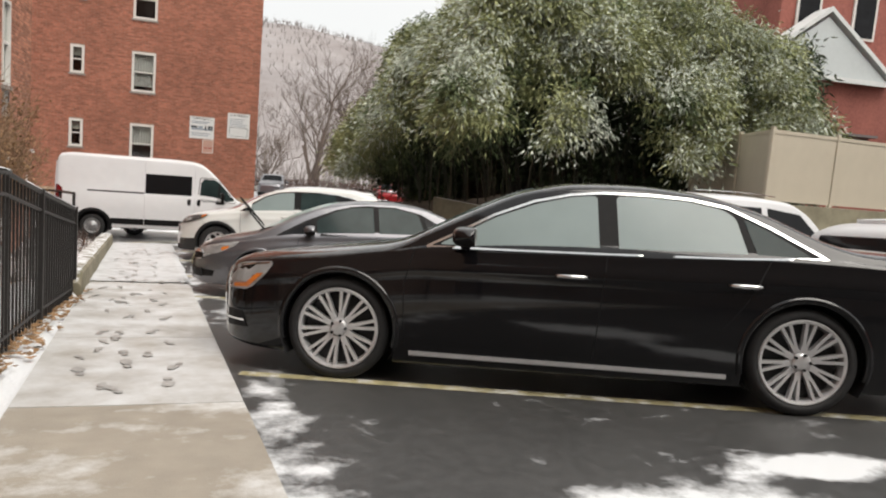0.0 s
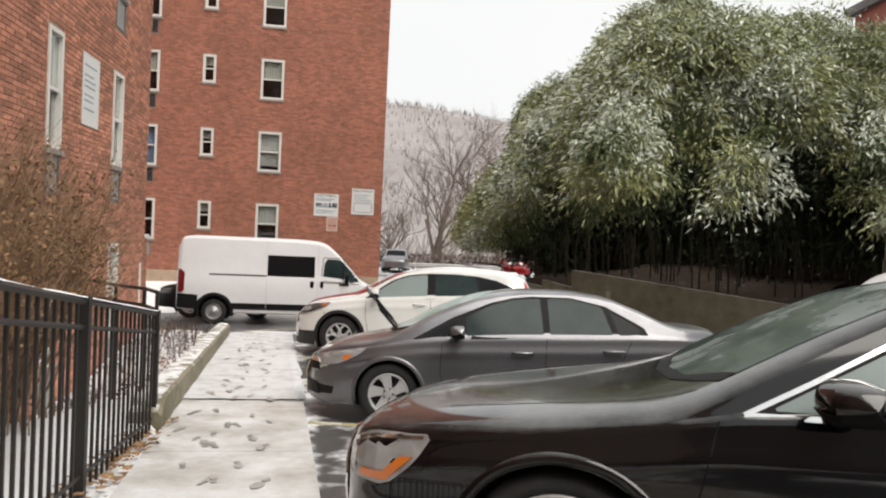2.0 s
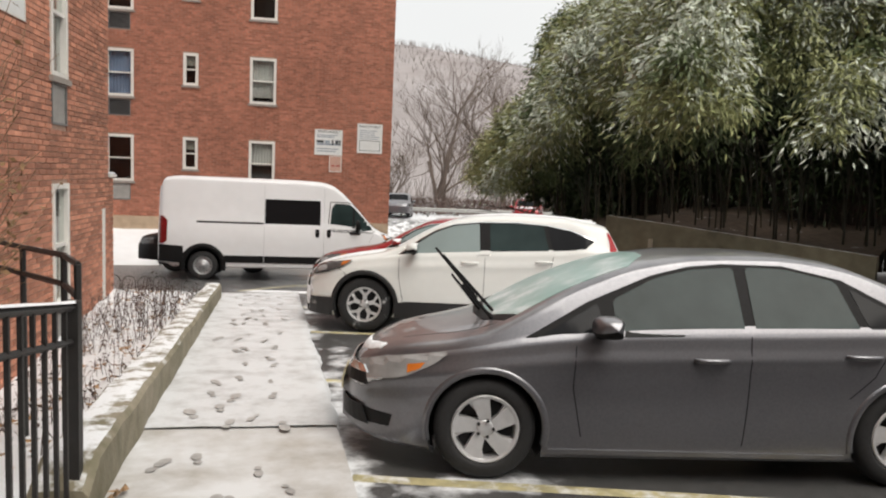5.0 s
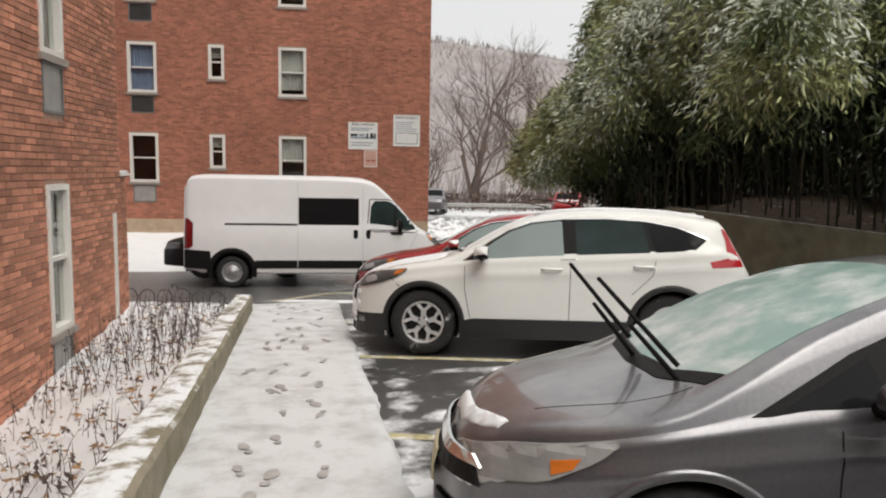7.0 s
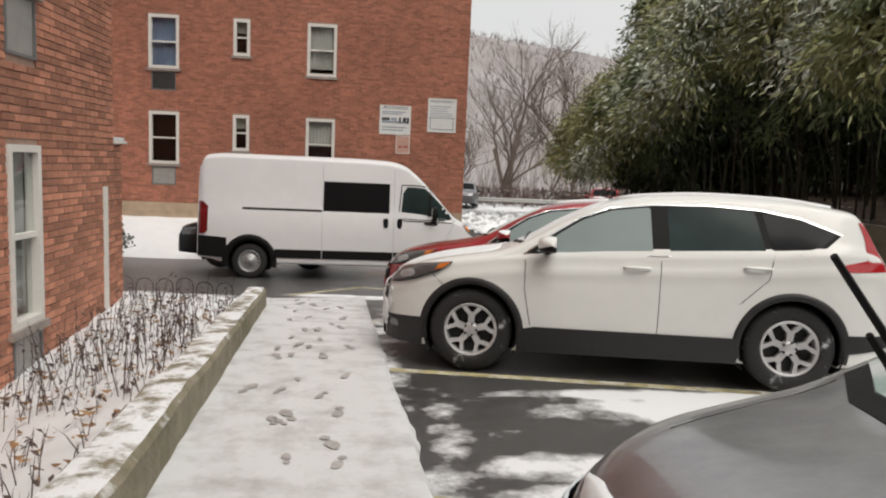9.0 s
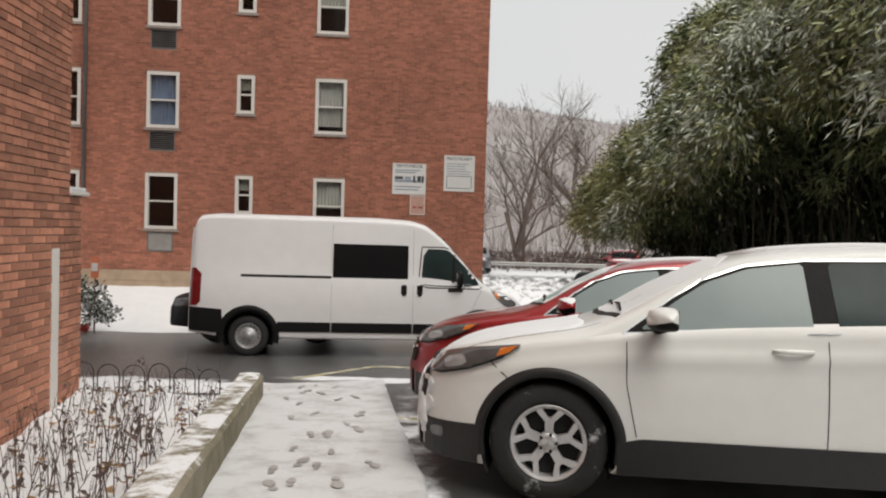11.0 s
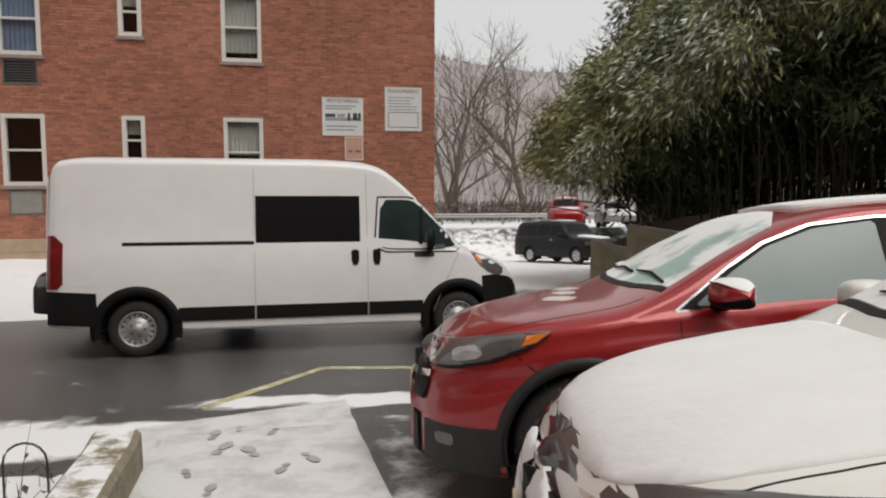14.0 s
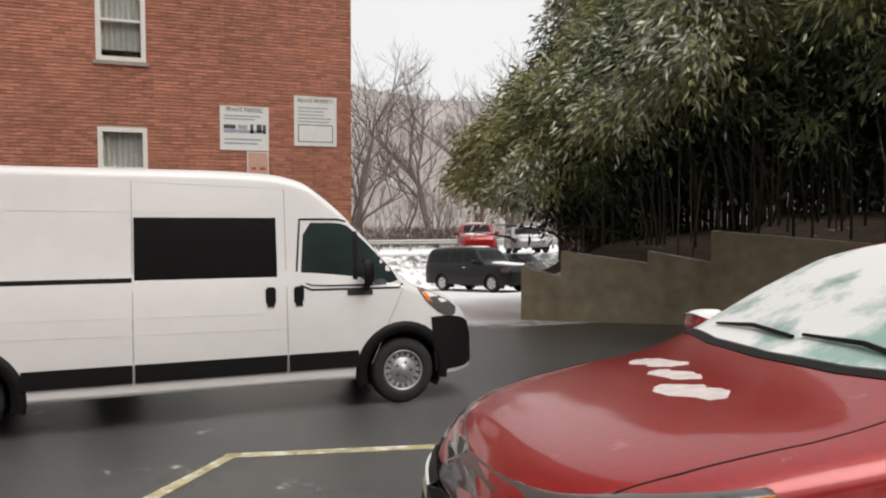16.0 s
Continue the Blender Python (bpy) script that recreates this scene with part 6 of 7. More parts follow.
while y > -2.7:
    if min(abs(y - q) for q in posts_y) > 0.05:
        if picket is None:
            picket = part("picket", boxes((-0.009, 0.009, -0.009, 0.009, 0.0, 1.0)), IRON, fence)
            o = picket
        else:
            o = new("picket", picket.data)
            o.parent = fence
        o.location = (fence_x(y), y, slope_z(y) + 0.05)
        o.scale = (1, 1, rail_z(y) - slope_z(y) - 0.06)
    y -= 0.115
# return rail towards the building
handrail = root("iron_handrail", Matrix(), "thin rusty iron handrail behind the picket fence", "handrail")
rail_pts = [(-0.92, 8.3, 0.62), (-1.15, 8.8, 0.60), (-1.55, 9.3, 0.58), (-2.2, 9.8, 0.62)]
for dz in (0.0, -0.16):
    bm = bmesh.new()
    tube(bm, [(a, b, c + dz) for a, b, c in rail_pts], [0.017] * 4, 6)
    part("rail", bm, IRON, handrail)
for a, b, c in rail_pts:
    bm = bmesh.new()
    tube(bm, [(a, b, c), (a, b, slope_z(b) - 0.3)], [0.018, 0.018], 6)
    part("post", bm, IRON, handrail)

# ---- planting in the bed ----


def blades(name, n, area, height, width, material, label, category, lean=0.35, z_fn=bed_z, tip=0.0):
    vs, fs = [], []
    x0, x1, y0, y1 = area
    for _ in range(n):
        x, y = random.uniform(x0, x1), random.uniform(y0, y1)
        if x > edge_l(y) - 0.3:
            continue
        z = z_fn(x, y)
        h = random.uniform(0.35, 1.0) * height
        a = random.uniform(0, math.tau)
        lx, ly = random.gauss(0, lean) * h, random.gauss(0, lean) * h
        wx, wy = width * math.cos(a), width * math.sin(a)
        k = len(vs)
        vs += [(x - wx, y - wy, z - 0.02), (x + wx, y + wy, z - 0.02), (x + lx * 0.5 + wx * 0.8, y + ly * 0.5 + wy * 0.8, z + h * 0.6), (x + lx * 0.5 - wx * 0.8, y + ly * 0.5 - wy * 0.8, z + h * 0.6), (x + lx, y + ly, z + h)]
        fs += [(k, k + 1, k + 2, k + 3), (k + 3, k + 2, k + 4)]
        if random.random() < 0.7:
            for _ in range(2):
                q = random.uniform(0.4, 0.9)
                bx, by, bz = x + lx * q, y + ly * q, z + h * q
                r = random.uniform(0.012, 0.035)
                b = random.uniform(0, math.tau)
                k = len(vs)
                vs += [(bx, by, bz), (bx + r * math.cos(b), by + r * math.sin(b), bz - r * 0.4), (bx + 1.6 * r * math.cos(b + 0.5), by + 1.6 * r * math.sin(b + 0.5), bz - r), (bx + r * math.cos(b + 1.0), by + r * math.sin(b + 1.0), bz - r * 0.2)]
                fs.append((k, k + 1, k + 2, k + 3))
    ob = raw(name, vs, fs, material)
    return tagged(ob, label, category, kind="stuff")


blades("dead_stems", 800, (-2.9, -0.8, 8.6, 16.9), 0.22, 0.0035, STEM, "dead brown plant stems poking through snow", "dead plants")
blades("dry_stalks", 300, (-2.85, -1.5, 12.5, 16.0), 0.55, 0.004, STEM, "taller dry stalks against the brick wall", "dead plants", 0.2)
vs, fs = [], []
for _ in range(1150):
    if random.random() < 0.74:
        y = random.uniform(0.5, 8.3)
        x = random.gauss(-0.74, 0.10) - 0.02 * y
        z = slope_z(y) + (0.05 if x < edge_l(y) else 0.10) + random.uniform(0, 0.03)
    else:
        y = random.uniform(8.3, 16.5)
        x = random.uniform(-2.9, edge_l(y) - 0.32)
        z = bed_z(x, y) + random.uniform(0.0, 0.05)
    r = random.uniform(0.015, 0.04)
    a, b = random.uniform(0, math.tau), random.uniform(-0.6, 0.6)
    k = len(vs)
    ca, sa = math.cos(a), math.sin(a)
    for u, v in ((-1.3, 0), (0, -0.6), (1.3, 0), (0, 0.6)):
        vs.append((x + r * (u * ca - v * sa), y + r * (u * sa + v * ca), z + r * v * b + 0.3 * r * abs(u)))
    fs.append((k, k + 1, k + 2, k + 3))
tagged(raw("fallen_leaves", vs, fs, LEAF_LITTER), "brown fallen leaves along fence and bed", "leaf litter", kind="stuff")


def shrub(name, cx, cy, cz, h, spread, n, material, label, twig=0.006, leaves=0, leaf_material=None, depth=3, limit=(-1.15, 9.15)):
    """A bare twiggy bush: fanned stems that fork, with a few withered leaves."""
    ob = root(name, Matrix.Translation((cx, cy, cz)), label, "bush")
    vs, fs, lv, lf = [], [], [], []

    def stick(p, d, length, r, level):
        q = p + d * length
        if cx + q.x > limit[0] or cy + q.y > limit[1] or cx + q.x < NX + 0.05:
            return
        a = d.cross(Vector((0.3, 0.5, 0.8))).normalized()
        b = d.cross(a)
        k = len(vs)
        for c, rr in ((p, r), (q, r * 0.6)):
            for j in range(3):
                t = j * math.tau / 3
                vs.append(c + rr * (math.cos(t) * a + math.sin(t) * b))
        for j in range(3):
            fs.append((k + j, k + (j + 1) % 3, k + 3 + (j + 1) % 3, k + 3 + j))
        if level == 0:
            for _ in range(leaves):
                c = p.lerp(q, random.random())
                o = Vector((random.gauss(0, 1), random.gauss(0, 1), random.gauss(-0.3, 1))).normalized() * random.uniform(0.03, 0.06)
                w = o.cross(Vector((random.gauss(0, 1), random.gauss(0, 1), random.gauss(0, 1)))).normalized() * 0.012
                k2 = len(lv)
                lv.extend([c, c + o * 0.5 + w, c + o, c + o * 0.5 - w])
                lf.append((k2, k2 + 1, k2 + 2, k2 + 3))
            return
        for _ in range(3 if level > 1 else 4):
            nd = (d + Vector((random.gauss(0, 0.36), random.gauss(0, 0.36), random.gauss(0.02, 0.30)))).normalized()
            stick(p.lerp(q, random.uniform(0.55, 1.0)), nd, length * random.uniform(0.55, 0.9), r * 0.65, level - 1)
    for _ in range(n):
        a = random.uniform(0, math.tau)
        d = Vector((math.cos(a) * spread * random.random(), math.sin(a) * spread * random.random(), 1)).normalized()
        stick(Vector((random.gauss(0, 0.18), random.gauss(0, 0.18), 0)), d, h * random.uniform(0.35, 0.5), twig, depth)
    part_a = raw("crown", vs, fs, material, ob)
    if lf:
        raw("leaves", lv, lf, leaf_material or material, ob)
    return ob


for sx, sy, sz, sh_, nn in ((-2.1, 8.1, -0.62, 2.2, 95), (-2.0, 6.5, -0.5, 2.1, 80), (-2.1, 4.9, -0.4, 1.9, 55), (-2.0, 3.2, -0.3, 1.7, 40)):
    shrub("dry_bush", sx, sy, sz, sh_, 0.55, nn, DRY_BUSH, "tall dry brown bush with withered leaves beside the fence", 0.009, 2, LEAF_LITTER)


def evergreen(cx, cy, cz, r, h, label, n=2600):
    ob = root("evergreen_bush", Matrix.Translation((cx, cy, cz)), label, "bush")
    vs, fs = [], []
    for _ in range(n):
        d = Vector((random.gauss(0, 1), random.gauss(0, 1), abs(random.gauss(0, 0.9)))).normalized()
        q = random.uniform(0.55, 1.05) * (1 + 0.25 * noise.noise(d * 2.5))
        c = Vector((d.x * r * q, d.y * r * q, d.z * h * q))
        o = (d + Vector((random.gauss(0, 0.6), random.gauss(0, 0.6), random.gauss(0, 0.6)))).normalized() * random.uniform(0.06, 0.11)
        w = o.cross(Vector((random.gauss(0, 1), random.gauss(0, 1), random.gauss(0, 1)))).normalized() * 0.028
        k = len(vs)
        vs += [c, c + o * 0.5 + w, c + o, c + o * 0.5 - w]
        fs.append((k, k + 1, k + 2, k + 3))
    raw("leaves", vs, fs, EVERGREEN, ob)
    bm = bmesh.new()
    for _ in range(6):
        tube(bm, [(0, 0, -0.05), (random.gauss(0, r * 0.4), random.gauss(0, r * 0.4), h * 0.7)], [0.03, 0.01], 5)
    part("stems", bm, TWIG, ob)
    return ob


evergreen(-6.95, 25.5, -1.55, 0.82, 0.95, "round dark evergreen bush dusted with snow")

# low hoop border fence at the end of the bed
hoop_fence = root("hoop_fence", Matrix(), "low rusty wire hoop border fence in snow", "fence")
hoop = None
for i in range(9):
    x = -1.86 - 0.235 * i
    if hoop is None:
        bm = bmesh.new()
        pts = [(-0.10, 0, 0), (-0.10, 0, 0.20)] + [(-0.10 * math.cos(math.pi * k / 8), 0, 0.20 + 0.10 * math.sin(math.pi * k / 8)) for k in range(1, 8)] + [(0.10, 0, 0.20), (0.10, 0, 0)]
        tube(bm, pts, [0.006] * len(pts), 5)
        hoop = part("hoop", bm, IRON, hoop_fence)
        o = hoop
    else:
        o = new("hoop", hoop.data)
        o.parent = hoop_fence
    o.location = (x, 16.55, bed_z(x, 16.55) - 0.03)

# ---- snow bank and details by the far building ----
nx, ny = 60, 10
bv = []
for j in range(ny + 1):
    for i in range(nx + 1):
        x = -15 + 17.4 * i / nx
        t = j / ny
        edge = 26.3 + 0.35 * noise.noise(Vector((x * 0.8, 0, 0))) + (1.2 if x > -4.5 else 0.0)
        y = edge + (29.46 - edge) * t
        top = -1.08 - 0.3 * max(0, min(1, (x - 0.6) / 1.6))
        z0 = ground(x, edge) - 0.03
        z = z0 + (top - z0) * (1 - (1 - t) ** 1.6) + 0.05 * noise.noise(Vector((x * 1.5, y * 1.5, 0)))
        bv.append((x, y, z))
bf = [(j * (nx + 1) + i, j * (nx + 1) + i + 1, (j + 1) * (nx + 1) + i + 1, (j + 1) * (nx + 1) + i) for j in range(ny) for i in range(nx)]
tagged(raw("snow_bank", bv, bf, SNOW, smooth=True), "sloping strip of fresh snow below the brick wall", "snow", kind="structure")
bm = bmesh.new()
for i in range(14):
    a0, a1 = -10.5 + 0.25 * i, -10.5 + 0.25 * (i + 1) - 0.01
    box(bm, a0, a1, 25.95 + 0.03 * i, 26.12 + 0.03 * i, ground(a0, 26) - 0.1, ground(a0, 26) + 0.13, bevel=0.02)
tagged(part("red_kerb", bm, RED_KERB), "red painted kerb edge at the turn of the yard", "kerb", kind="structure")
notice = root("orange_notice", Matrix.Translation((-6.70, 25.75, ground(0, 26) + 0.2)), "small orange and white notice on a stake", "sign")
part("board", boxes((0, 0.17, -0.01, 0.01, 1.05, 1.52)), ORANGE, notice)
part("label", boxes((0.02, 0.15, -0.016, -0.0105, 1.20, 1.38)), SIGN_WHITE, notice)
part("stake", boxes((0.07, 0.10, 0.011, 0.03, -0.2, 1.5)), TWIG, notice)
pipe = root("drain_pipe", Matrix(), "grey drain pipe on the brick wall", "pipe")
bm = bmesh.new()
tube(bm, [(-8.42, FY - 0.07, 1.4), (-8.42, FY - 0.07, 17.0)], [0.05, 0.05], 10)
part("pipe", bm, AC_METAL, pipe, smooth=True)

# pier with a snowy cap at the near building's corner
pier = root("brick_pier", Matrix(), "low brick pier with a snow-capped top at the corner", "pier")
part("shaft", boxes((-3.42, -2.985, 16.06, 16.34, -1.5, 0.88)), MORTAR, pier)
pv, pf, _ = brick_layer(None, 16.062, 16.338, -1.4, 0.88, [], BRICK_NEAR)
o = raw("bricks", pv, pf, BRICK_NEAR, pier)
o.matrix_local = Matrix(((0, -1, 0, -2.985), (1, 0, 0, 0), (0, 0, 1, 0), (0, 0, 0, 1)))
part("cap", boxes((-3.46, -2.93, 16.03, 16.40, 0.882, 0.92), bevel=0.01), LIGHT_SHELL, pier)
part("snow", boxes((-3.44, -2.95, 16.05, 16.38, 0.921, 0.955), bevel=0.012), SNOW, pier)
part("white_board", boxes((-2.99, -2.954, 15.74, 15.86, -1.1, 0.42)), WHITE_FRAME, pier)

# ---- retaining wall, embankment, garden fence, house ----
WA, WB = Vector((6.75, 30.1)), Vector((14.4, 20.7))
wd = (WB - WA).normalized()
wn2 = Vector((-wd.y, wd.x))
wall_len = (WB - WA).length
retain = root("retaining_wall", Matrix(), "stepped dark stained concrete retaining wall", "wall", kind="structure")
steps = [(0.0, 1.0, -0.86), (1.0, 3.0, -0.45), (3.0, 4.3, -0.38), (4.3, 8.2, 0.08), (8.2, wall_len, -0.19)]


def along(s, off, z):
    p = WA + wd * s + wn2 * off
    return (p.x, p.y, z)


for s0, s1, top in steps:
    bm = bmesh.new()
    lo = min(ground(0, (WA + wd * s0).y), ground(0, (WA + wd * s1).y)) - 0.4
    t0, t1 = top, top - (0.20 if s1 < 5.5 else 0.27)
    vs = [bm.verts.new(along(s, o, z)) for s, z1 in ((s0, t0), (s1, t1)) for o in (0, 0.28) for z in (lo, z1)]
    for q in ((0, 1, 3, 2), (4, 6, 7, 5), (0, 4, 5, 1), (2, 3, 7, 6), (0, 2, 6, 4), (1, 5, 7, 3)):
        bm.faces.new([vs[i] for i in q])
    part("wall_section", bm, WALL_CONCRETE, retain)
post = root("marker_post", Matrix.Translation((10.17, 24.9, ground(10, 24.9))), "short white marker post before the wall", "post")
part("post", boxes((-0.06, 0.06, -0.05, 0.05, 0, 1.25), bevel=0.01), VINYL, post)
ev = []
n1, n2 = 20, 16
for j in range(n2 + 1):
    for i in range(n1 + 1):
        s = wall_len * i / n1
        d = 0.28 + 16 * (j / n2) ** 1.5
        top = next(t for a, b, t in steps if s <= b + 1e-6)
        x, y, _ = along(s, d, 0)
        ev.append((x, y, top - 0.25 + 0.10 * min(d, 6) + 0.15 * noise.noise(Vector((x * 0.6, y * 0.6, 0)))))
ef = [(j * (n1 + 1) + i, j * (n1 + 1) + i + 1, (j + 1) * (n1 + 1) + i + 1, (j + 1) * (n1 + 1) + i) for j in range(n2) for i in range(n1)]
tagged(raw("embankment", ev, ef, EARTH, smooth=True), "leafy brown earth bank above the retaining wall", "ground", kind="structure")

garden = root("garden_fence", Matrix(), "tall beige vinyl privacy fence on a low wall", "fence")
gp = [(17.0, 20.4), (14.3, 13.9), (18.9, 14.1), (27.0, 14.5)]
for (ax, ay), (bx, by) in zip(gp, gp[1:]):
    d = Vector((bx - ax, by - ay))
    n = max(1, round(d.length / 2.2))
    ang = math.atan2(d.y, d.x)
    for i in range(n):
        p = Vector((ax, ay)) + d * i / n
        w = d.length / n
        m = Matrix.Translation((p.x, p.y, 0)) @ Matrix.Rotation(ang, 4, "Z")
        for nm, dims, mt in (("fence_panel", (0.055, w - 0.055, -0.02, 0.02, 1.12, 2.86), VINYL), ("top_rail", (0.055, w - 0.055, -0.035, 0.035, 2.861, 2.95), VINYL), ("post", (-0.055, 0.055, -0.055, 0.055, 1.06, 3.02), VINYL), ("plinth", (0, w, -0.12, 0.12, -1.9, 1.058), WALL_CONCRETE)):
            o = part(nm, boxes(dims, bevel=0.01 if nm == "post" else 0), mt, garden)
            o.matrix_local = m

house = root("brick_house", Matrix.Translation((25.8, 23.0, -0.5)) @ Matrix.Rotation(radians(-8), 4, "Z"), "dark red brick house with a pale gable", "house")
part("wall", boxes((-3.6, 7, 0, 9, -1, 7.4)), HOUSE_BRICK, house)
bm = bmesh.new()
vs = [bm.verts.new(q) for q in ((-4.2, -0.35, 6.9), (2.2, -0.35, 6.9), (-1.0, -0.35, 9.3), (-4.2, 0.2, 6.9), (2.2, 0.2, 6.9), (-1.0, 0.2, 9.3))]
for q in ((0, 1, 2), (3, 5, 4), (0, 2, 5, 3), (1, 4, 5, 2), (0, 3, 4, 1)):
    bm.faces.new([vs[i] for i in q])
part("gable", bm, SIDING, house)
for x0, x1, z0, z1 in ((-4.5, -1.0, 6.85, 9.5), (-1.0, 2.5, 9.5, 6.85)):
    bm = bmesh.new()
    vs = [bm.verts.new((x, y, z + o)) for x, z in ((x0, z0), (x1, z1)) for y in (-0.5, 0.6) for o in (0, 0.2)]
    for q in ((0, 1, 3, 2), (4, 6, 7, 5), (0, 4, 5, 1), (2, 3, 7, 6), (0, 2, 6, 4), (1, 5, 7, 3)):
        bm.faces.new([vs[i] for i in q])
    part("barge_board", bm, SIGN_WHITE, house)
part("eaves_board", boxes((-4.4, 2.4, -0.42, -0.36, 6.72, 6.92)), SIGN_WHITE, house)
part("awning", boxes((-3.0, 2.0, -0.5, -0.01, 4.55, 4.65)), SHINGLE, house)
# thin dark sheet on the wall, painted as the shaded gap below the awning
part("porch_shade_sheet", boxes((-2.9, 1.9, -0.02, -0.004, 2.0, 4.5)), UNLIT_DARK, house)
part("upper_wall", boxes((-2.2, 9, 1.2, 9, 7.402, 13)), HOUSE_BRICK, house)
part("upper_roof", boxes((-2.5, 9.4, 0.9, 9.3, 13.002, 13.4)), SHINGLE, house)
for x in (-1.5, 1.3):
    w = part("window", boxes((x, x + 1.2, 1.12, 1.196, 8.9, 11.0)), WHITE_FRAME, house)
    part("pane", boxes((x + 0.12, x + 1.08, 1.10, 1.118, 9.0, 10.9)), TINT_GLASS, w)

# unseen blocks added behind and beside the walk; they keep open sky off the cars
rear = root("unseen_rear_block", Matrix.Translation((0, -13, 0)), "unseen grey block added behind the walk to screen the sky", "building")
part("wall", boxes((-16, 26, -8, 0, -1, 13)), STONE_SILL, rear)
part("roof", boxes((-16.2, 26.2, -8.2, 0.2, 13.002, 13.3)), STONE_SILL, rear)
side_b = root("unseen_side_block", Matrix.Translation((30, -2, 0)), "unseen brick block added at the yard's side to screen the sky", "building")
part("wall", boxes((0, 8, -11, 14, -3, 7)), HOUSE_BRICK, side_b)
part("roof", boxes((-0.3, 8.3, -11.3, 14.3, 7.002, 7.4)), SHINGLE, side_b)

# ---- bamboo grove ----
rng = np.random.default_rng(7)


def canopy_top(x, y):
    d = min(x - 6.0, y - 16.2, (34.7 - y) * 0.75, (21.3 - x) * 0.8)
    return 1.2 + 7.2 * (1 - math.exp(-max(d, 0.0) / 1.7)) - 0.14 * max(0, y - 25)


def leaf_cloud(centres, sizes, counts, out_dirs):
    """Drooping narrow leaves round spray centres: arrays of vertices and quads."""
    total = int(sum(counts))
    c = np.repeat(np.array(centres), counts, axis=0)
    s = np.repeat(np.array(sizes), counts)[:, None]
    o = np.repeat(np.array(out_dirs), counts, axis=0)
    off = rng.normal(0, 1, (total, 3)) * s * np.array([0.48, 0.48, 0.36])
    off[:, 2] -= 0.5 * (off[:, 0] ** 2 + off[:, 1] ** 2) / s[:, 0]
    p = c + off
    d = o * 0.45 + off / s * 0.8 + rng.normal(0, 0.5, (total, 3)) + np.array([0, 0, -0.5])
    d /= np.linalg.norm(d, axis=1)[:, None]
    ln = rng.uniform(0.14, 0.27, (total, 1))
    w = np.cross(d, rng.normal(0, 1, (total, 3)))
    w /= np.linalg.norm(w, axis=1)[:, None]
    w *= rng.uniform(0.016, 0.030, (total, 1))
    v = np.stack([p, p + d * ln * 0.4 + w, p + d * ln, p + d * ln * 0.4 - w], axis=1).reshape(-1, 3)
    f = np.arange(total * 4).reshape(-1, 4)
    return v, f


clump_bases = []
for i in range(9):
    s = wall_len * (0.3 + i) / 9.0
    for dep in (1.0, 3.4):
        x, y, _ = along(s, dep + rng.uniform(0, 0.8), 0)
        clump_bases.append((x, y, 0.0 + 0.08 * dep - 0.1))
sprays = [[] for _ in clump_bases]
tries = 0
while tries < 3300:
    tries += 1
    if rng.random() < 0.62:
        x, y = rng.uniform(6.1, 10.5), rng.uniform(16.4, 35.0)
    else:
        x, y = rng.uniform(8, 21), rng.uniform(16.3, 22 if rng.random() < 0.7 else 32)
    top = canopy_top(x, y)
    if top < 1.3:
        continue
    lump = 1.35 * noise.noise(Vector((x * 0.5, y * 0.5, 3.0)))
    low = 2.35 + 1.0 * noise.noise(Vector((x * 0.6, y * 0.6, 9.0)))
    deep = min(x - 6.0, y - 16.0)
    if deep < 2.2 and noise.noise(Vector((x * 0.55, y * 0.55, 20.0))) < -0.03:
        continue
    if y > 28:
        low = 0.95
    if deep > 3:
        low = max(low, top - 2.6)
    z = top + lump - abs(rng.normal(0, 1.0)) * (0.8 if rng.random() < 0.5 else 2.6)
    if z < low:
        continue
    k = min(range(len(clump_bases)), key=lambda q: (clump_bases[q][0] - x - 2.0) ** 2 + (clump_bases[q][1] - y - 2.0) ** 2)
    out = np.array([-1.0 if x < 10 else -0.2, -0.9 if y < 19 else -0.2, 0.1])
    sprays[k].append((x, y, z, top + lump - z, out / np.linalg.norm(out)))
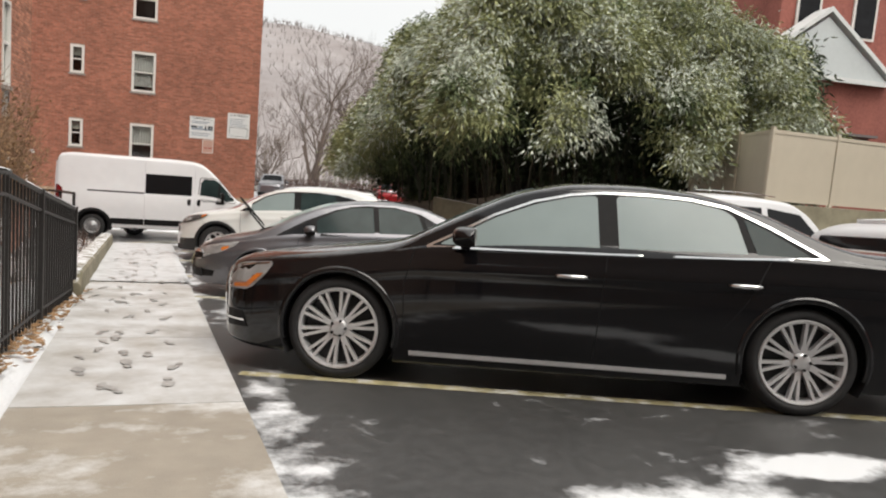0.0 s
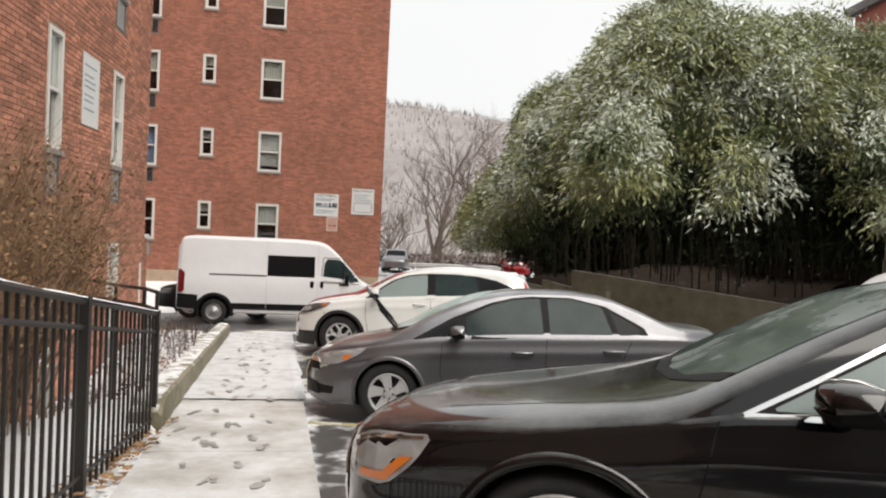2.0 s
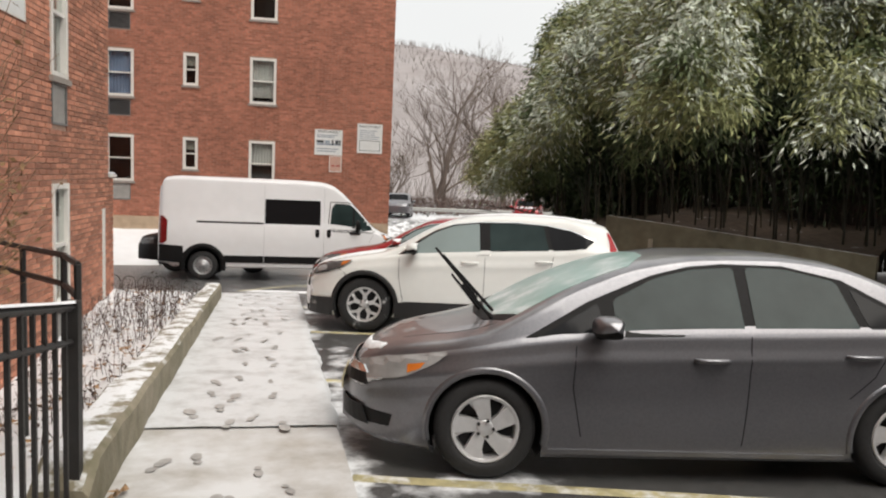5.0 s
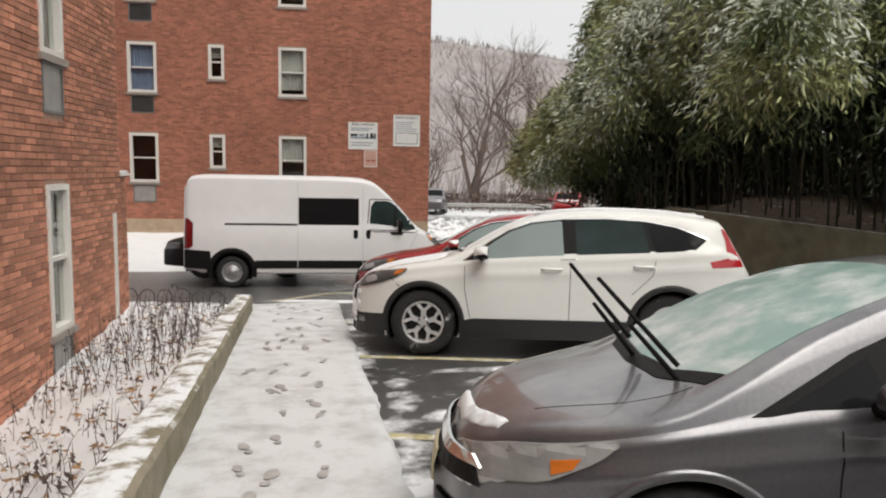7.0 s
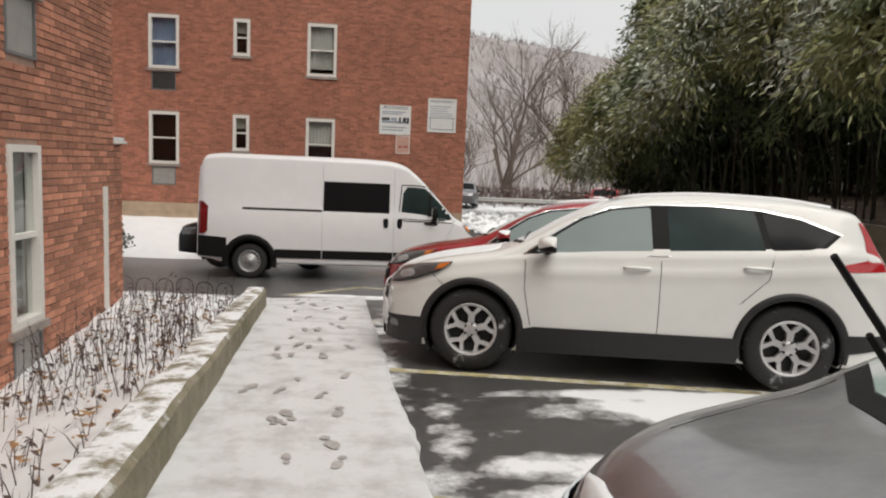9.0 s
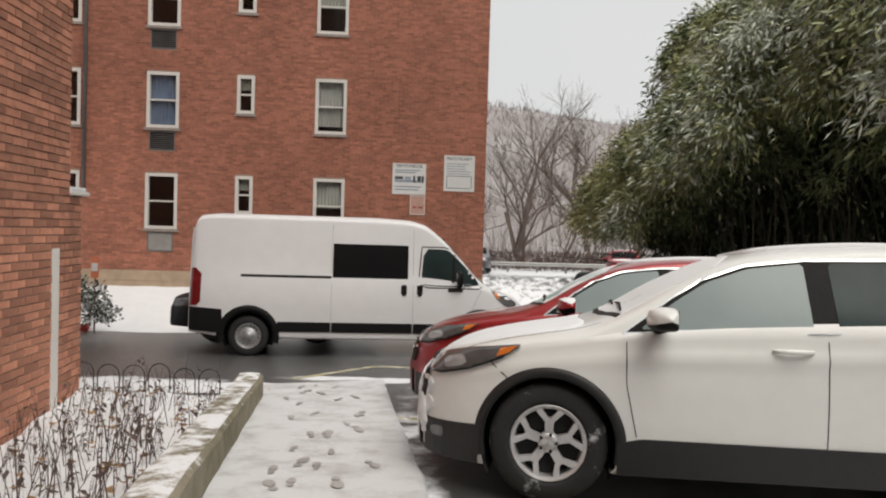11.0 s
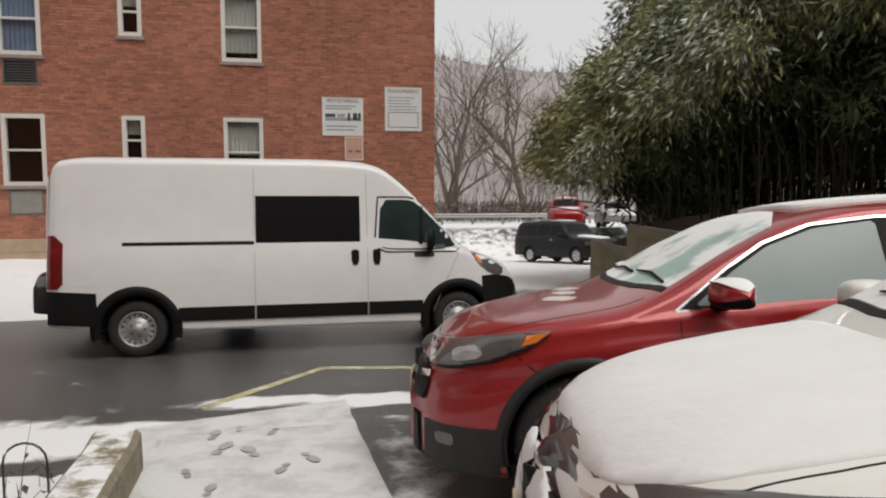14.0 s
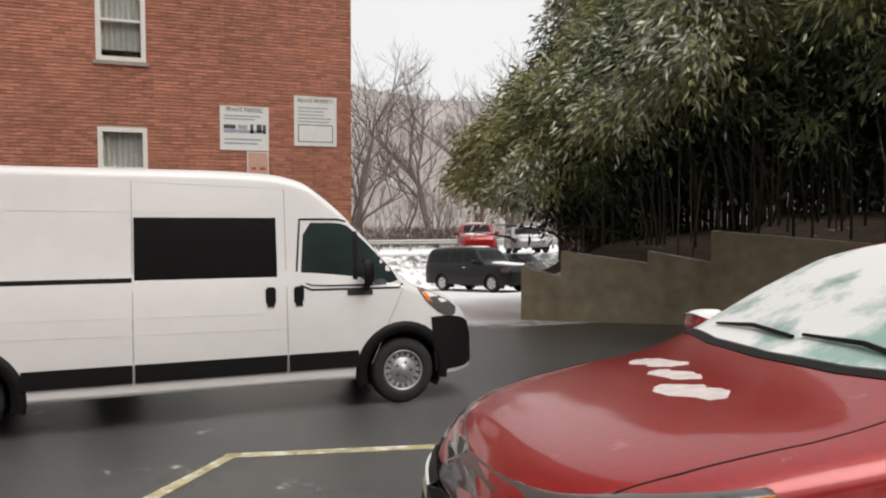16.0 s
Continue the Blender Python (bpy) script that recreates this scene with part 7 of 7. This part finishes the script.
for (bx, by, bz), group in zip(clump_bases, sprays):
    plant = root("bamboo", Matrix.Translation((bx, by, bz)), "snow-laden bamboo clump arching over the retaining wall", "bamboo", group="bamboo grove")
    for _ in range(4):
        ox, oy = rng.normal(0, 0.55), rng.normal(0, 0.55)
        h = rng.uniform(3.6, 6.0)
        lx, ly = -rng.uniform(0.6, 3.4), -rng.uniform(-0.6, 2.4)
        bm = bmesh.new()
        h = min(h, 0.9 * canopy_top(bx + lx, by + ly))
        pts = [(ox + lx * (t ** 2.2), oy + ly * (t ** 2.2), h * (t - 0.16 * t ** 3) - 0.3) for t in (0, 0.12, 0.25, 0.4, 0.55, 0.7, 0.85, 1.0)]
        tube(bm, pts, [0.034 - 0.028 * i / 7 for i in range(8)], 5, cap=False)
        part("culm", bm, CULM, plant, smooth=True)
    if not group:
        continue
    white = [g for g in group if g[3] < 1.7 and noise.noise(Vector((g[0] * 0.5, g[1] * 0.5, g[2] * 0.7 + 40))) + rng.uniform(-0.15, 0.15) > (-0.04 if g[1] < 25 else 0.28)]
    green = [g for g in group if not any(g is q for q in white)]
    white_under = [g for g in white if rng.random() < 0.6]
    # patches of outer sprays take the paler leaf, as painted light on tufts
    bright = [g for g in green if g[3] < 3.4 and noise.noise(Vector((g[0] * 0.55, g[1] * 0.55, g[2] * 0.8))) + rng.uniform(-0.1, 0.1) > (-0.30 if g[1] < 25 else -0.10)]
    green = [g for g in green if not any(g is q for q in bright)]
    flecked = white + [(g[0], g[1], g[2] + 0.12, g[3], g[4]) for g in green + bright if g[3] < 2.4 and g[1] < 27 and rng.random() < 0.65]
    for nm, sel, mt, cnt in (("foliage", green, LEAF, 160), ("bright_foliage", bright + white_under, LEAF_LIT, 170), ("snowy_foliage", flecked, LEAF_SNOW, 92)):
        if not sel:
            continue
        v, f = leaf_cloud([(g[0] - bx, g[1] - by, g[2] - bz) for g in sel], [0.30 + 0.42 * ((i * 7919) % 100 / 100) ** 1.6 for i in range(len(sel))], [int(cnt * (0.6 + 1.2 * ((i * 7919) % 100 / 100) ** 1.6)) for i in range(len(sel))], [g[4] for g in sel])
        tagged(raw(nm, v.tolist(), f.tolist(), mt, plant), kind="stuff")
# foliage deep inside the grove, coloured dark for its shade, and the old board fence behind it
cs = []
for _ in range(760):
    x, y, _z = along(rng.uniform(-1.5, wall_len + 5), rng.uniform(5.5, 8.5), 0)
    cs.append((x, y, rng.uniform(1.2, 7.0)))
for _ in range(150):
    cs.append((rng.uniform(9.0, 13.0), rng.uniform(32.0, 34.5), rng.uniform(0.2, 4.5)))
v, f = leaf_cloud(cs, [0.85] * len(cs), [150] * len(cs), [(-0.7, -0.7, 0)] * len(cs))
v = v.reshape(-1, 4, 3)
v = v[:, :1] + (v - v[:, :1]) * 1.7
tagged(raw("inner_bamboo", v.reshape(-1, 3).tolist(), f.tolist(), LEAF_SHADE), "bamboo deep in the grove, its shade put into dark leaf colour", "bamboo", kind="stuff")
old_fence = root("board_fence", Matrix(), "dark old board fence behind the bamboo", "fence")
board = None
for i in range(96):
    s = -1.6 + 0.172 * i
    x, y, _z = along(s, 6.2, 0)
    if board is None:
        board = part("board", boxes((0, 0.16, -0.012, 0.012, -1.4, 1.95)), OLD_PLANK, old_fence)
        o = board
    else:
        o = new("board", board.data)
        o.parent = old_fence
    o.matrix_local = Matrix.Translation((x, y, rng.uniform(-0.04, 0.04))) @ Matrix.Rotation(math.atan2(wd.y, wd.x), 4, "Z")
bm = bmesh.new()
for _ in range(18):
    s, dd = rng.uniform(0, wall_len), rng.uniform(0.6, 5.0)
    x, y, _z = along(s, dd, 0)
    lx, ly, h = rng.normal(-0.5, 0.7), rng.normal(-0.3, 0.7), rng.uniform(2.6, 4.6)
    tube(bm, [(x, y, -0.6), (x + lx * 0.2, y + ly * 0.2, h * 0.4), (x + lx, y + ly, h)], [0.028, 0.022, 0.010], 4, cap=False)
tagged(part("bamboo_canes", bm, CANE), "thin bare bamboo canes, coloured dark for the grove's shade", "bamboo", kind="stuff")

# ---- bare trees, hedge and guard rail by the street ----


def bare_tree(x, y, h, seed, label, lean=0.0, material=TWIG, trunks=1, levels=5):
    rnd = random.Random(seed)
    z = ground(x, y)
    ob = root("bare_tree", Matrix.Translation((x, y, z - 0.1)), label, "tree", group="bare trees")
    wood = {"trunk": ([], []), "crown": ([], [])}

    def limb(p, d, length, r, level):
        vs, fs = wood["trunk" if level >= levels - 1 else "crown"]
        n = 3
        pts = [p]
        dd = d.copy()
        for _ in range(n):
            dd = (dd + Vector((rnd.gauss(0, 0.10), rnd.gauss(0, 0.10), rnd.gauss(0.05, 0.07)))).normalized()
            pts.append(pts[-1] + dd * length / n)
        sides = 5 if level > 2 else 3
        k = len(vs)
        for i, q in enumerate(pts):
            rr = r * (1 - 0.45 * i / n)
            a = dd.cross(Vector((0.3, 0.9, 0.2))).normalized()
            b = dd.cross(a)
            for j in range(sides):
                t = j * math.tau / sides
                vs.append(q + rr * (math.cos(t) * a + math.sin(t) * b))
        for i in range(n):
            for j in range(sides):
                fs.append((k + i * sides + j, k + i * sides + (j + 1) % sides, k + (i + 1) * sides + (j + 1) % sides, k + (i + 1) * sides + j))
        if level == 0:
            return
        for _ in range(3 if level > 1 else 4):
            q = pts[rnd.choice((1, 2, 3, 3))]
            nd = (dd + Vector((rnd.gauss(0, 0.58), rnd.gauss(0, 0.45), rnd.gauss(0.12, 0.25)))).normalized()
            limb(q, nd, length * rnd.uniform(0.6, 0.85), r * 0.55, level - 1)
    for k in range(trunks):
        d = Vector((lean + rnd.gauss(0, 0.16) * (trunks > 1), rnd.gauss(0, 0.1), 1)).normalized()
        limb(Vector((rnd.gauss(0, 0.15) * (trunks > 1), 0, 0)), d, h * 0.34, 0.016 * h, levels)
    for piece_name, (vs, fs) in wood.items():
        raw(piece_name, vs, fs, material, ob)
    return ob


for i, (x, y, h, ln, tr) in enumerate(((9.9, 63.0, 14, 0, 3), (12.6, 62.5, 9, 0.45, 1), (6.4, 63, 8, -0.5, 2), (4.4, 62, 7, 0.7, 2), (16.5, 66, 15, -0.1, 2), (19.5, 64, 14, 0.1, 2), (23, 66, 16, 0, 2), (27, 65, 14, 0, 2), (21, 60, 7, -0.3, 2), (14.8, 60.5, 5, 0.2, 3), (32, 66, 15, 0, 2), (2, 66, 12, 0, 2))):
    bare_tree(x, y, h, 40 + i, "tall bare winter tree beyond the street" if h > 10 else "leaning bare sapling beyond the street", ln, TWIG, tr, 5 if h > 10 else 4)

# woods on the hillside
vs, fs = [], []
for _ in range(2600):
    x, y = random.uniform(-60, 150), random.uniform(75, 345)
    z = ground(x, y)
    h = random.uniform(4, 9) * (1.0 if y < 200 else 0.45)
    w = random.uniform(0.03, 0.08) * (1 + y / 300)
    for _ in range(3):
        lx, ly = random.gauss(0, 0.22) * h, random.gauss(0, 0.12) * h
        k = len(vs)
        vs += [(x - w, y, z), (x + w, y, z), (x + lx, y + ly, z + h * random.uniform(0.7, 1)), (x, y + w, z)]
        fs += [(k, k + 1, k + 2), (k + 1, k + 3, k + 2), (k + 3, k, k + 2)]
tagged(raw("hillside_woods", vs, fs, HAZE_TWIG), "bare grey woods on the far snowy hillside", "woods", kind="stuff")

vs, fs = [], []
for _ in range(5000):
    x, y = random.uniform(-2, 16), random.gauss(59.6, 0.35)
    z = ground(x, y) + random.uniform(0, 1.25)
    d = Vector((random.gauss(0, 0.4), random.gauss(0, 0.4), 1)).normalized() * random.uniform(0.25, 0.5)
    w = random.uniform(0.012, 0.03)
    k = len(vs)
    vs += [(x - w, y, z), (x + w, y, z), (x + d.x, y + d.y, z + d.z), (x + d.x * 0.5, y + w * 2, z + d.z * 0.5)]
    fs += [(k, k + 1, k + 2), (k + 1, k + 3, k + 2)]
tagged(raw("hedge", vs, fs, HEDGE), "bare brown hedge along the street", "hedge", kind="stuff")

guard = root("guard_rail", Matrix(), "weathered metal guard rail with snow along the street", "guard rail")
bm = bmesh.new()
prof = [(0, 0.42), (-0.05, 0.48), (0, 0.55), (-0.05, 0.62), (0, 0.70)]
prev = None
for i in range(31):
    x = -4 + 40 * i / 30
    y = 57.0
    pr = [bm.verts.new((x, y + a, ground(x, y) + b)) for a, b in prof]
    if prev:
        for j in range(4):
            bm.faces.new((prev[j], prev[j + 1], pr[j + 1], pr[j]))
    prev = pr
part("rail", bm, RAIL_METAL, guard)
for i in range(21):
    x = -4 + 2 * i
    part("post", boxes((x - 0.06, x + 0.06, 57.01, 57.13, ground(x, 57) - 0.2, ground(x, 57) + 0.72)), RAIL_METAL, guard)

# ---- bricks of the near wall ----
nv, nf, single = brick_layer(None, 3.0, NY1, -1.7, 5.6, nholes, BRICK_NEAR, pick=lambda a, z: 12.9 < a < 15.9 and -0.9 < z < 0.62 and not (13.6 < a < 14.4))
tagged(raw("bricks", nv, nf, BRICK_NEAR, near), kind="stuff")
piece = None
for a, z, t in single[:320]:
    if piece is None:
        bv, bfc, _ = brick_layer(None, 0, 0.203, 0, 0.0575, [], BRICK_PIECE)
        piece = raw("brick", bv, bfc, BRICK_PIECE, near)
        o = piece
    else:
        o = new("brick", piece.data)
        o.parent = near
    o.location = (a, (0.012 - t), z)
if len(single) > 320:
    vs, fs = [], []
    for a, z, t in single[320:]:
        k = len(vs)
        b, z1 = a + 0.203, z + 0.0575
        vs += [(a, 0, z), (b, 0, z), (b, 0, z1), (a, 0, z1), (a + 0.003, -t, z + 0.003), (b - 0.003, -t, z + 0.003), (b - 0.003, -t, z1 - 0.003), (a + 0.003, -t, z1 - 0.003)]
        fs += [(k + 4, k + 5, k + 6, k + 7), (k, k + 1, k + 5, k + 4), (k + 1, k + 2, k + 6, k + 5), (k + 2, k + 3, k + 7, k + 6), (k + 3, k, k + 4, k + 7)]
    tagged(raw("bricks", vs, fs, BRICK_NEAR, near), kind="stuff")
